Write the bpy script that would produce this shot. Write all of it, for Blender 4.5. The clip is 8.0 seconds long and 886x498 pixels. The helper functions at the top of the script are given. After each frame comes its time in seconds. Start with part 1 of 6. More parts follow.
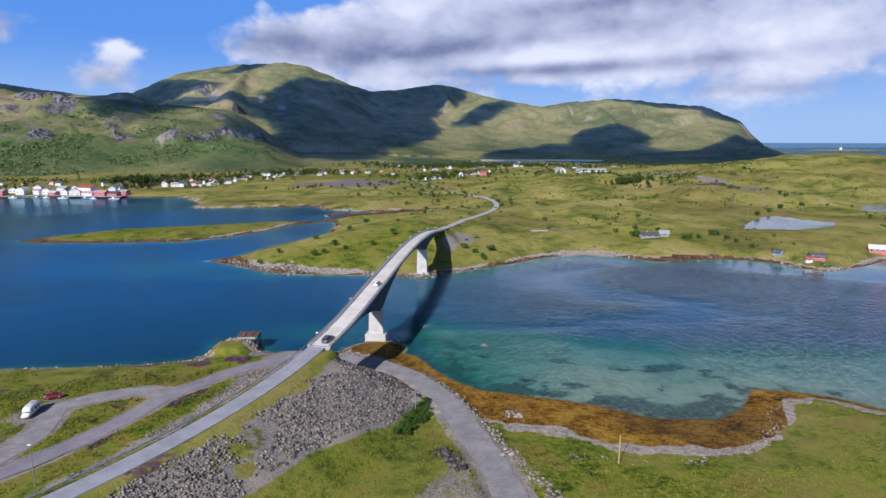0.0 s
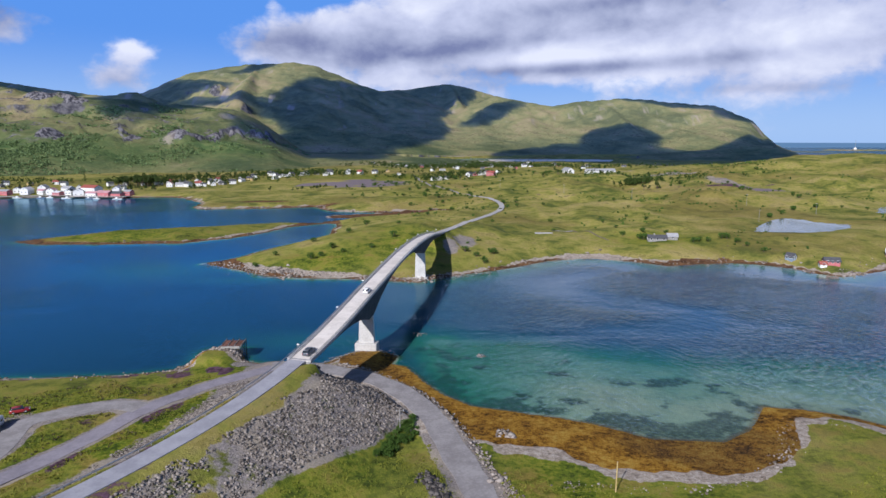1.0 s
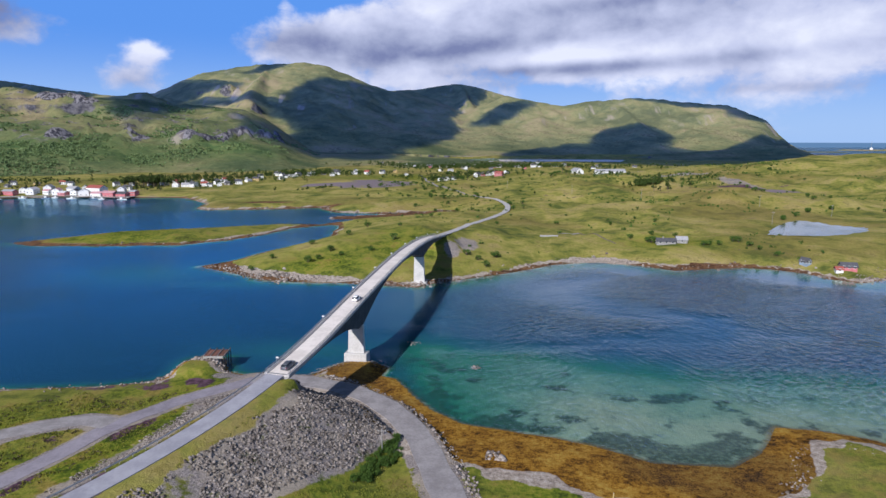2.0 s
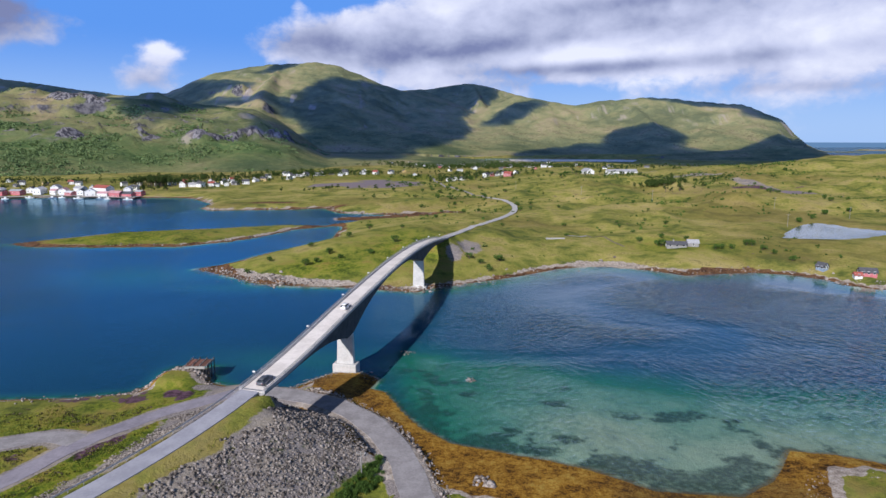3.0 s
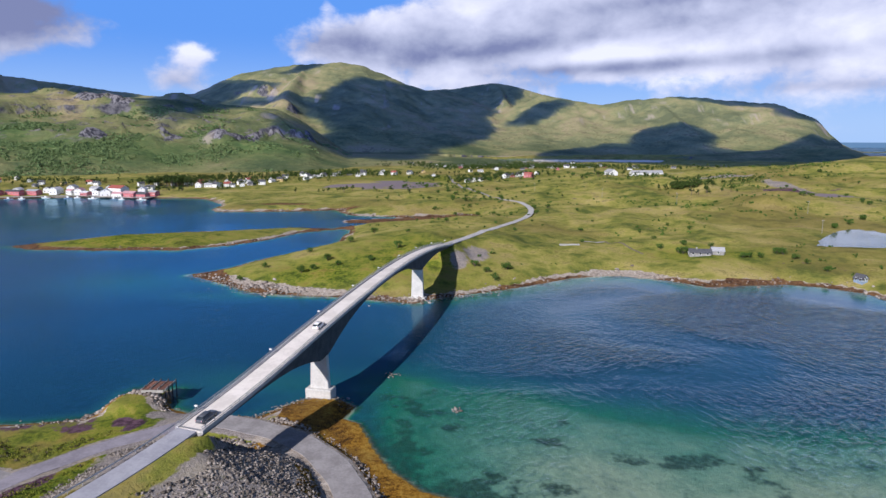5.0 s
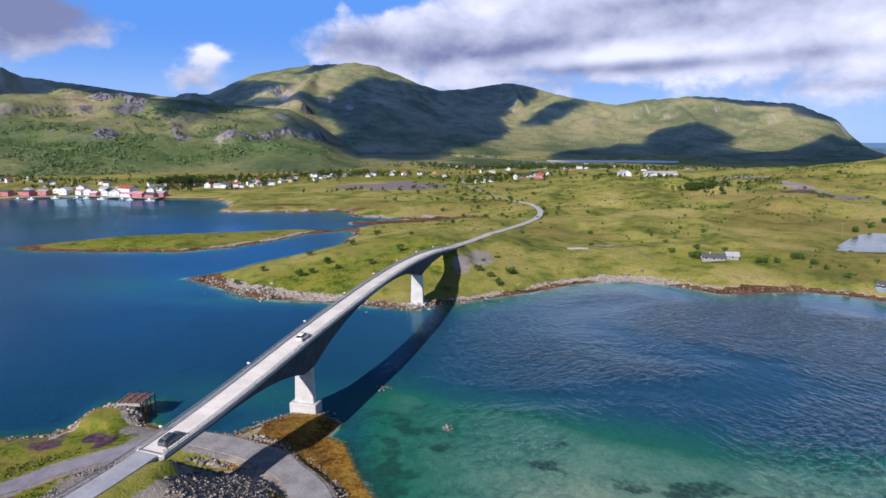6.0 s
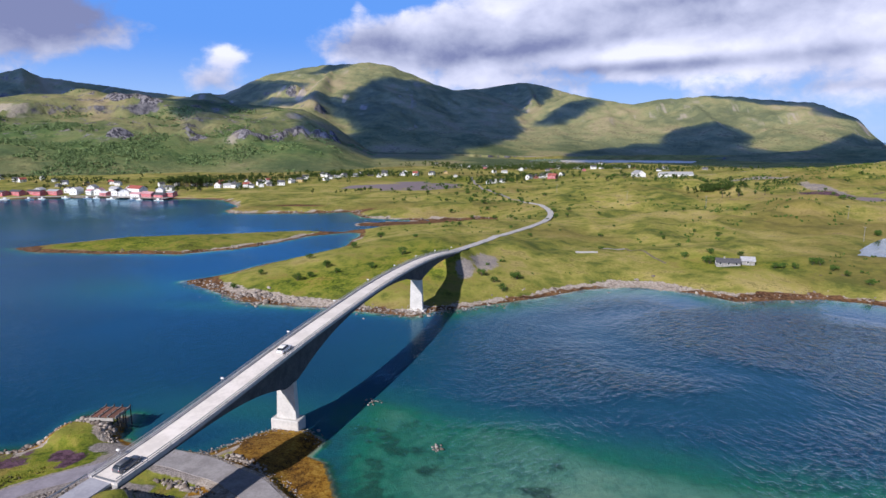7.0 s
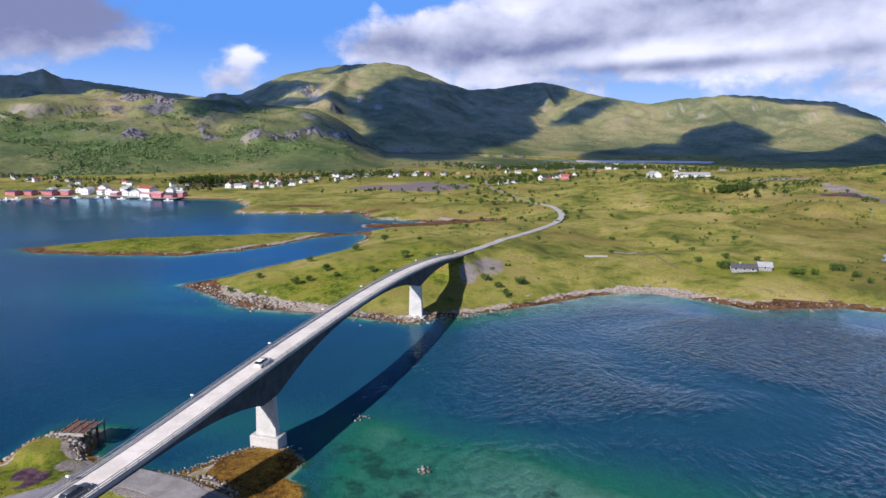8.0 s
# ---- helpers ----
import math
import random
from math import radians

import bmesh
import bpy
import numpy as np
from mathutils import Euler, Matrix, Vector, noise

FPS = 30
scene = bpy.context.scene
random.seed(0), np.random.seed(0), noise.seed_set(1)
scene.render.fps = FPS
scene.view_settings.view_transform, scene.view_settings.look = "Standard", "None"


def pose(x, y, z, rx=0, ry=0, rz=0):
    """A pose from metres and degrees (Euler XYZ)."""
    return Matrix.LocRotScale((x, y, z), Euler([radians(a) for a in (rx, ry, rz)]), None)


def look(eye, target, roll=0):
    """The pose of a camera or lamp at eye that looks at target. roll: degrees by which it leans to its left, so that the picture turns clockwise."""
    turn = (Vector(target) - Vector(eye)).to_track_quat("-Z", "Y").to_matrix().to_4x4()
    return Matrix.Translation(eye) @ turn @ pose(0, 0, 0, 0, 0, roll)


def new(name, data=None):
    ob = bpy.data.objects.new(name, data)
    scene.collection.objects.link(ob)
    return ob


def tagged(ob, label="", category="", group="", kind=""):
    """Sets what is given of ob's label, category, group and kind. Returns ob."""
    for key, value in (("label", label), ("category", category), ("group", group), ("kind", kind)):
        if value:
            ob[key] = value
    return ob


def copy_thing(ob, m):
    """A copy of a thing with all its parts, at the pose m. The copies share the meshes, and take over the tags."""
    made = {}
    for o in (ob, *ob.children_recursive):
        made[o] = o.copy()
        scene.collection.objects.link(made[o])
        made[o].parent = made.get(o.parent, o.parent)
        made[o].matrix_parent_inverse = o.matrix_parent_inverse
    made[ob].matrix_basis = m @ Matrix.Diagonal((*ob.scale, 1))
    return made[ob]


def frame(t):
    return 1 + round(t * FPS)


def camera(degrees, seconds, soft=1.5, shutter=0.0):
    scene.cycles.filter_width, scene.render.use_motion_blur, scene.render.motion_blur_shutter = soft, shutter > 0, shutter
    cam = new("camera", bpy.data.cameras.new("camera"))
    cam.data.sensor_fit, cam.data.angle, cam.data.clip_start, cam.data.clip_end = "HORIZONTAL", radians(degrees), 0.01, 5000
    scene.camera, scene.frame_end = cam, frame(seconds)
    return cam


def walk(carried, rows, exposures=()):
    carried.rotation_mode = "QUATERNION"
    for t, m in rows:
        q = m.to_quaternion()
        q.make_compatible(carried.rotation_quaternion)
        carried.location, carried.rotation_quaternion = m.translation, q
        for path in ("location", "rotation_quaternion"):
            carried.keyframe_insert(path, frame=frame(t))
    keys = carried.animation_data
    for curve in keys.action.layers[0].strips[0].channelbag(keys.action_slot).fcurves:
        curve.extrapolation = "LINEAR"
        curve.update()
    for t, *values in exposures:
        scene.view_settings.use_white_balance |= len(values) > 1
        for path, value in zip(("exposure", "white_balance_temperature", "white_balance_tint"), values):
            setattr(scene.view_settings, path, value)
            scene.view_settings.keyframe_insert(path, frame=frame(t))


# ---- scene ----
# camera: a drone flying forward over the strait; t, x, y, z, tilt, lean, heading
cam = camera(70.6, 8.0)
FLIGHT = [
    (0, 0.01, 0.00, 67.71, 80.00, 0.10, -0.00),
    (0.5, 2.63, 5.01, 67.78, 79.99, 0.09, 0.43),
    (1, 5.21, 10.02, 67.83, 79.98, 0.08, 0.91),
    (1.5, 7.77, 14.98, 67.89, 79.98, 0.09, 1.40),
    (3, 15.26, 30.19, 67.94, 79.95, 0.09, 3.02),
    (3.5, 17.66, 35.24, 67.94, 79.95, 0.05, 3.60),
    (4, 19.97, 40.39, 67.91, 79.94, 0.03, 4.13),
    (4.5, 22.36, 45.53, 67.94, 79.94, 0.02, 4.74),
    (6, 29.17, 60.81, 68.03, 79.97, -0.04, 6.68),
    (6.5, 31.41, 65.89, 68.09, 79.97, -0.06, 7.33),
    (7, 33.61, 71.17, 68.16, 79.95, -0.07, 8.05),
    (7.5, 35.79, 76.35, 68.22, 79.93, -0.08, 8.75),
    (8, 37.98, 81.49, 68.25, 79.94, -0.11, 9.50),
]
walk(cam, [(r[0], pose(r[1], r[2], r[3], r[4], 0, r[6])) for r in FLIGHT], exposures=[(0, -0.05, 6050, 15), (8, 0.15, 6250, 17)])

# ---- light ----
SUN = Vector((-0.675, -1.386, 1.0)).normalized()
SUN_EL = math.asin(SUN.z)
sun = new("sun", bpy.data.lights.new("sun", "SUN"))
sun.data.energy, sun.data.angle, sun.data.color = 5.0, radians(0.6), (1.0, 0.965, 0.91)
sun.matrix_world = look((0, 0, 500), Vector((0, 0, 500)) - SUN)
scene.view_settings.exposure = 0.0


class Nodes:
    """A small builder of shader nodes."""

    def __init__(self, tree):
        self.tree = tree
        tree.nodes.clear()

    def n(self, kind, props=None, **ins):
        node = self.tree.nodes.new(kind)
        for k, v in (props or {}).items():
            setattr(node, k, v)
        for k, v in ins.items():
            key = int(k[1:]) if k[0] == "i" and k[1:].isdigit() else k.replace("_", " ")
            self.put(node.inputs[key], v)
        return node

    def put(self, socket, v):
        if isinstance(v, bpy.types.Node):
            v = v.outputs[0]
        if isinstance(v, bpy.types.NodeSocket):
            self.tree.links.new(v, socket)
        else:
            socket.default_value = (*v, 1.0) if isinstance(v, tuple) and len(v) == 3 and socket.type == "RGBA" else v

    def math(self, op, a, b=0.0, c=0.0, clamp=False):
        return self.n("ShaderNodeMath", {"operation": op, "use_clamp": clamp}, i0=a, i1=b, i2=c)

    def span(self, v, a, b, lo=0.0, hi=1.0):
        """Smooth step of v from a to b."""
        return self.n("ShaderNodeMapRange", {"interpolation_type": "SMOOTHSTEP"}, Value=v, From_Min=a, From_Max=b, To_Min=lo, To_Max=hi)

    def mix(self, fac, a, b):
        node = self.tree.nodes.new("ShaderNodeMix")
        node.data_type = "RGBA"
        self.put(node.inputs[0], fac)
        self.put(node.inputs[6], a)
        self.put(node.inputs[7], b)
        return node.outputs[2]

    def noise(self, vec, scale, detail=4.0, rough=0.55, warp=0.0):
        return self.n("ShaderNodeTexNoise", Vector=vec, Scale=scale, Detail=detail, Roughness=rough, Distortion=warp).outputs[0]

    def ramp(self, v, stops):
        node = self.n("ShaderNodeValToRGB", Fac=v)
        els = node.color_ramp.elements
        while len(els) < len(stops):
            els.new(0.5)
        for e, (p, col) in zip(els, stops):
            e.position, e.color = p, (*col, 1.0)
        return node.outputs[0]


def make_world():
    world = bpy.data.worlds.new("sky")
    world.use_nodes = True
    scene.world = world
    g = Nodes(world.node_tree)
    sky = g.n("ShaderNodeTexSky", {"sky_type": "NISHITA", "sun_disc": False, "sun_elevation": SUN_EL,
                                   "sun_rotation": math.atan2(SUN.x, SUN.y), "altitude": 50.0, "air_density": 1.0,
                                   "dust_density": 0.6, "ozone_density": 2.5})
    blue = g.n("ShaderNodeVectorMath", {"operation": "SCALE"}, i0=sky, Scale=SKY)
    way = g.n("ShaderNodeTexCoord").outputs["Generated"]
    sep = g.n("ShaderNodeSeparateXYZ", Vector=way)
    az = g.math("ARCTAN2", sep.outputs[0], sep.outputs[1])
    el = g.math("ARCSINE", sep.outputs[2])

    def blob(a, e, ra, re, lean):
        """A soft oval in the sky; lean: how much it climbs to the right."""
        across = g.math("SUBTRACT", az, radians(a))
        da = g.math("DIVIDE", across, radians(ra))
        up = g.math("SUBTRACT", g.math("SUBTRACT", el, radians(e)), g.math("MULTIPLY", across, lean))
        de = g.math("DIVIDE", up, radians(re))
        d = g.math("ADD", g.math("MULTIPLY", da, da), g.math("MULTIPLY", de, de))
        return g.math("POWER", 2.718, g.math("MULTIPLY", d, -1.0))

    flat = g.n("ShaderNodeCombineXYZ", X=az, Y=g.math("MULTIPLY", el, 1.7), Z=0.3)
    broad = g.noise(flat, 4.2, 3.0, 0.5, 0.5)
    billow = g.noise(flat, 11.0, 5.0, 0.5, 0.3)
    matter = g.math("ADD", g.math("MULTIPLY", broad, 0.55), g.math("MULTIPLY", billow, 0.45))
    # broken cumulus, thinning out overhead
    cover = g.math("ADD", g.math("MULTIPLY", g.math("SUBTRACT", matter, 0.5), 1.25), g.span(el, radians(13), radians(24), 0.30, 0.06))
    edge = g.noise(g.n("ShaderNodeCombineXYZ", X=az, Y=g.math("MULTIPLY", el, 1.3), Z=1.7), 34.0, 5.0, 0.6, 0.2)
    cover = g.math("ADD", cover, g.math("MULTIPLY", g.math("SUBTRACT", edge, 0.5), 0.42))
    for a, e, ra, re, lean, k in CLOUD_SHAPES:
        cover = g.math("ADD", cover, g.math("MULTIPLY", blob(a, e, ra, re, lean), k))
    # clear sky round the sun, behind
    cover = g.math("SUBTRACT", cover, g.math("MULTIPLY", g.span(g.math("ABSOLUTE", az), radians(52), radians(90)), 0.40))
    mask = g.span(cover, 0.27, 0.57)
    lit = g.math("ADD", 0.60, g.math("MULTIPLY", g.math("SUBTRACT", billow, 0.5), 0.95))
    lit = g.math("ADD", lit, g.math("ADD", g.math("MULTIPLY", g.math("SUBTRACT", broad, 0.5), 0.6), g.math("MULTIPLY", g.math("SUBTRACT", edge, 0.5), 0.30)))
    for a, e, ra, re, lean, k in CLOUD_BASES:
        lit = g.math("SUBTRACT", lit, g.math("MULTIPLY", blob(a, e, ra, re, lean), k))
    tone = g.ramp(lit, [(0.02, (0.21, 0.24, 0.40)), (0.28, (0.41, 0.45, 0.60)), (0.55, (0.62, 0.66, 0.81)), (0.85, (0.86, 0.89, 0.97))])
    low = g.mix(g.span(el, 0.0, radians(9)), (0.40, 0.62, 0.96), (0.12, 0.35, 0.90))
    air = g.mix(g.span(el, radians(11), radians(22), 0.85, 0.05), blue, low)
    col = g.mix(g.math("MULTIPLY", mask, g.span(el, radians(0.5), radians(4), 0.35, 0.96)), air, tone)
    # below the horizon: open sea in haze
    sea = g.mix(g.span(el, radians(-8), radians(-0.3)), (0.03, 0.10, 0.16), (0.13, 0.25, 0.42))
    col = g.mix(g.span(el, radians(-0.36), radians(-0.30)), sea, col)
    out = g.n("ShaderNodeBackground", Color=col, Strength=1.0)
    g.n("ShaderNodeOutputWorld", Surface=out)


SKY = 0.045
# banks (+) and gaps (-): azimuth, elevation, two radii in degrees, lean, weight
CLOUD_SHAPES = [(8, 9.5, 22, 5.0, 0.0, 0.52), (-13, 8.4, 6.5, 2.2, 0.05, 0.38), (30, 7.5, 15, 4.0, 0.0, 0.22), (-15.0, 12.2, 6.0, 2.0, 0.0, -0.70), (-15.4, 11.4, 1.0, 1.1, 0.0, 0.50), (-25, 10.5, 9, 5.0, 0.0, -0.45), (-35, 4.6, 5.5, 2.2, 0.0, -0.40), (-21.5, 4.6, 3.0, 1.5, 0.0, -0.30),
                (-27.8, 4.8, 3.4, 1.3, 0.0, 0.33), (-26.4, 6.7, 1.4, 1.0, 0.0, 0.44), (-42.2, 9.6, 8.2, 4.2, 0.0, 0.52), (38, 1.4, 9, 1.3, 0.0, -0.40), (9.5, 3.8, 3.2, 0.9, 0.0, -0.35), (-5, 5.4, 3.5, 1.8, 0.0, 0.30)]
# grey bases (+) and sunlit heads (-)
CLOUD_BASES = [(3, 8.0, 14, 0.9, 0.11, 0.48), (0, 9.4, 13, 1.2, 0.10, 0.26), (-13, 7.9, 6, 1.2, 0.0, 0.40), (9, 5.9, 10, 0.55, 0.03, 0.48), (15, 11.4, 10, 0.8, 0.08, 0.36), (27, 3.9, 9, 0.5, 0.0, 0.28), (-40, 9.8, 11, 4.6, 0.0, 0.74), (25, 6.6, 8, 0.6, 0.05, 0.22), (2, 4.6, 5, 0.5, 0.0, 0.25),
               (-4.5, 5.3, 2.4, 1.1, 0.0, -0.25), (-26.4, 7.2, 1.6, 0.8, 0.0, -0.26), (-27.8, 4.6, 3.5, 1.0, 0.0, 0.22), (15, 4.7, 3, 0.6, 0.0, -0.28), (-3, 11.0, 7, 1.0, 0.0, -0.14), (24, 9.0, 6, 1.6, 0.0, -0.14), (12, 7.1, 8, 0.5, 0.03, -0.16)]
make_world()

# ---- materials ----
def material(name):
    m = bpy.data.materials.new(name)
    m.use_nodes = True
    return m, Nodes(m.node_tree)


def finish(g, color, rough=0.8, height=None, strength=0.3, distance=0.1, metallic=0.0, spec=0.3):
    ins = {"Base_Color": color, "Roughness": rough, "Metallic": metallic, "Specular_IOR_Level": spec}
    if height is not None:
        ins["Normal"] = g.n("ShaderNodeBump", Height=height, Strength=strength, Distance=distance)
    b = g.n("ShaderNodeBsdfPrincipled", **ins)
    g.n("ShaderNodeOutputMaterial", Surface=b)


def place(g):
    return g.n("ShaderNodeNewGeometry").outputs["Position"]


def vary(name, a, b, scale, rough=0.8, bump=0.3, fine=6.0, metallic=0.0, spec=0.3, distance=0.05, by_object=0.0):
    """A surface of two colours mixed by coarse and fine grain."""
    m, g = material(name)
    p = place(g)
    n1, n2 = g.noise(p, scale, 5.0), g.noise(p, scale * fine, 4.0, 0.65)
    f = g.math("ADD", g.math("MULTIPLY", n1, 0.6), g.math("MULTIPLY", n2, 0.4))
    col = g.mix(g.span(f, 0.36, 0.64), a, b)
    if by_object:
        r = g.n("ShaderNodeObjectInfo").outputs["Random"]
        col = g.n("ShaderNodeHueSaturation", Hue=0.5, Saturation=1.0, Value=g.span(r, 0, 1, 1 - by_object, 1 + by_object), Color=col).outputs[0]
    finish(g, col, rough, f, bump, distance, metallic, spec)
    return m


def stone_material(name, a, b, c):
    """Quarried stone: each piece its own shade, with specks and weathering."""
    m, g = material(name)
    p = place(g)
    geo = g.n("ShaderNodeNewGeometry")
    own = g.math("FRACT", g.math("ADD", geo.outputs["Random Per Island"], g.n("ShaderNodeObjectInfo").outputs["Random"]))
    grain = g.noise(p, 3.0, 6.0, 0.65)
    col = g.mix(g.span(own, 0.1, 0.9), a, b)
    col = g.mix(g.math("MULTIPLY", g.span(grain, 0.5, 0.7), 0.6), col, c)
    finish(g, col, 0.9, grain, 0.5, 0.08)
    return m


def ground_material():
    m, g = material("ground")
    p = place(g)
    z = g.n("ShaderNodeSeparateXYZ", Vector=p).outputs[2]

    def att(name):
        return g.n("ShaderNodeAttribute", {"attribute_name": name}).outputs["Fac"]

    huge, wide, mid, fine, tiny = g.noise(p, 0.006, 4.0), g.noise(p, 0.022, 5.0, 0.6, 0.6), g.noise(p, 0.12, 5.0, 0.6), g.noise(p, 0.7, 5.0, 0.65), g.noise(p, 2.6, 3.0, 0.7)
    rough = g.math("ADD", g.math("MULTIPLY", mid, 0.5), g.math("MULTIPLY", fine, 0.5))
    # meadow: fresh green, straw-yellow and heather patches
    t = g.math("ADD", g.math("MULTIPLY", wide, 0.55), g.math("MULTIPLY", mid, 0.45))
    grass = g.ramp(t, [(0.40, (0.088, 0.112, 0.024)), (0.47, (0.212, 0.215, 0.045)), (0.53, (0.328, 0.290, 0.078)), (0.61, (0.415, 0.335, 0.130))])
    grass = g.mix(g.math("MULTIPLY", g.span(rough, 0.50, 0.60), 0.55), grass, (0.080, 0.090, 0.014))
    grass = g.mix(g.math("MULTIPLY", g.span(huge, 0.50, 0.62), 0.5), grass, (0.20, 0.145, 0.05))
    grass = g.mix(g.math("MULTIPLY", g.span(tiny, 0.55, 0.75), 0.35), grass, (0.30, 0.26, 0.08))
    lush = g.ramp(rough, [(0.40, (0.034, 0.056, 0.008)), (0.46, (0.104, 0.145, 0.013)), (0.52, (0.195, 0.218, 0.022)), (0.60, (0.29, 0.255, 0.050))])
    lush = g.mix(g.math("MULTIPLY", g.span(tiny, 0.50, 0.62), 0.45), lush, (0.045, 0.070, 0.008))
    rust = g.math("MULTIPLY", g.span(g.math("ADD", g.math("MULTIPLY", wide, 0.4), g.math("MULTIPLY", mid, 0.6)), 0.52, 0.60), 0.55)
    lush = g.mix(rust, lush, g.mix(g.span(fine, 0.4, 0.6), (0.105, 0.062, 0.018), (0.275, 0.190, 0.050)))
    col = g.mix(att("lush"), grass, lush)
    heath = g.mix(g.span(fine, 0.4, 0.6), (0.055, 0.030, 0.042), (0.135, 0.075, 0.105))
    col = g.mix(g.span(g.math("ADD", att("heath"), g.math("MULTIPLY", g.math("SUBTRACT", rough, 0.5), 1.4)), 0.45, 0.6), col, heath)
    gravel = g.mix(g.span(tiny, 0.35, 0.65), (0.165, 0.145, 0.135), (0.345, 0.305, 0.285))
    gravel = g.mix(g.math("MULTIPLY", g.span(mid, 0.45, 0.65), 0.5), gravel, (0.42, 0.36, 0.26))
    col = g.mix(g.span(g.math("ADD", att("gravel"), g.math("MULTIPLY", g.math("SUBTRACT", rough, 0.5), 1.3)), 0.42, 0.58), col, gravel)
    # shore: pale rock above the tide, then bladder wrack, then sand and kelp beds under water
    rock = g.ramp(g.math("ADD", g.math("MULTIPLY", fine, 0.6), g.math("MULTIPLY", tiny, 0.4)),
                  [(0.33, (0.12, 0.095, 0.080)), (0.47, (0.33, 0.275, 0.225)), (0.62, (0.54, 0.48, 0.42))])
    shore = g.span(g.math("ADD", att("shore"), g.math("MULTIPLY", g.math("SUBTRACT", rough, 0.5), 1.5)), 0.42, 0.55)
    col = g.mix(shore, col, rock)
    wrack = g.ramp(g.math("ADD", g.math("MULTIPLY", mid, 0.35), g.math("ADD", g.math("MULTIPLY", fine, 0.35), g.math("MULTIPLY", tiny, 0.30))),
                   [(0.39, (0.022, 0.012, 0.005)), (0.455, (0.135, 0.064, 0.011)), (0.51, (0.300, 0.150, 0.018)), (0.60, (0.42, 0.275, 0.055))])
    wrack = g.mix(g.math("MULTIPLY", g.span(wide, 0.48, 0.62), 0.45), wrack, g.mix(g.span(tiny, 0.4, 0.6), (0.022, 0.015, 0.010), (0.10, 0.062, 0.030)))
    far = g.span(g.n("ShaderNodeSeparateXYZ", Vector=p).outputs[1], 225.0, 290.0)
    wrack = g.mix(g.math("MULTIPLY", far, 0.85), wrack, g.ramp(rough, [(0.42, (0.040, 0.022, 0.015)), (0.50, (0.120, 0.062, 0.038)), (0.60, (0.215, 0.115, 0.062))]))
    weedy = g.span(g.math("ADD", att("weed"), g.math("MULTIPLY", g.math("SUBTRACT", rough, 0.5), 0.9)), 0.42, 0.58)
    col = g.mix(weedy, col, wrack)
    # the sea bed takes on the water's colour with its depth
    deep = g.math("MULTIPLY", att("depth"), 4.0)
    bank = g.math("MULTIPLY", att("kelp"), 0.13)
    kelp = g.span(g.math("ADD", bank, g.math("ADD", g.math("MULTIPLY", wide, 0.35), g.math("MULTIPLY", mid, 0.65))), 0.575, 0.65)
    wobble = g.math("ADD", deep, g.math("MULTIPLY", g.math("SUBTRACT", g.math("ADD", g.math("MULTIPLY", wide, 0.6), g.math("MULTIPLY", mid, 0.4)), 0.5), 1.0))
    bed = g.ramp(g.math("DIVIDE", wobble, 4.0), [(0.0, (0.22, 0.245, 0.15)), (0.14, (0.255, 0.350, 0.245)), (0.24, (0.092, 0.245, 0.175)), (0.34, (0.012, 0.155, 0.096)),
                                                 (0.46, (0.010, 0.108, 0.128)), (0.62, (0.009, 0.088, 0.140)), (0.85, (0.004, 0.056, 0.120))])
    mottle = g.math("MULTIPLY", g.span(rough, 0.46, 0.58), g.span(deep, 2.2, 1.0, 0.0, 0.26))
    bed = g.mix(mottle, bed, (0.045, 0.105, 0.070))
    bed = g.mix(g.math("MULTIPLY", g.math("MULTIPLY", kelp, g.span(fine, 0.3, 0.6, 0.55, 1.0)), g.span(deep, 2.4, 0.8, 0.0, 0.8)), bed, (0.012, 0.034, 0.026))
    wet = g.span(z, 0.02, -0.03)
    col = g.mix(g.math("MULTIPLY", wet, g.span(deep, 0.1, 0.7, 0.55, 1.0)), col, bed)
    mud = g.mix(fine, (0.155, 0.125, 0.130), (0.27, 0.225, 0.245))
    col = g.mix(g.span(g.math("ADD", att("mud"), g.math("MULTIPLY", g.math("SUBTRACT", rough, 0.5), 0.9)), 0.42, 0.58), col, mud)
    finish(g, col, 0.95, g.math("ADD", g.math("MULTIPLY", fine, 0.6), g.math("MULTIPLY", tiny, 0.4)), 0.8, 0.5, spec=0.1)
    return m


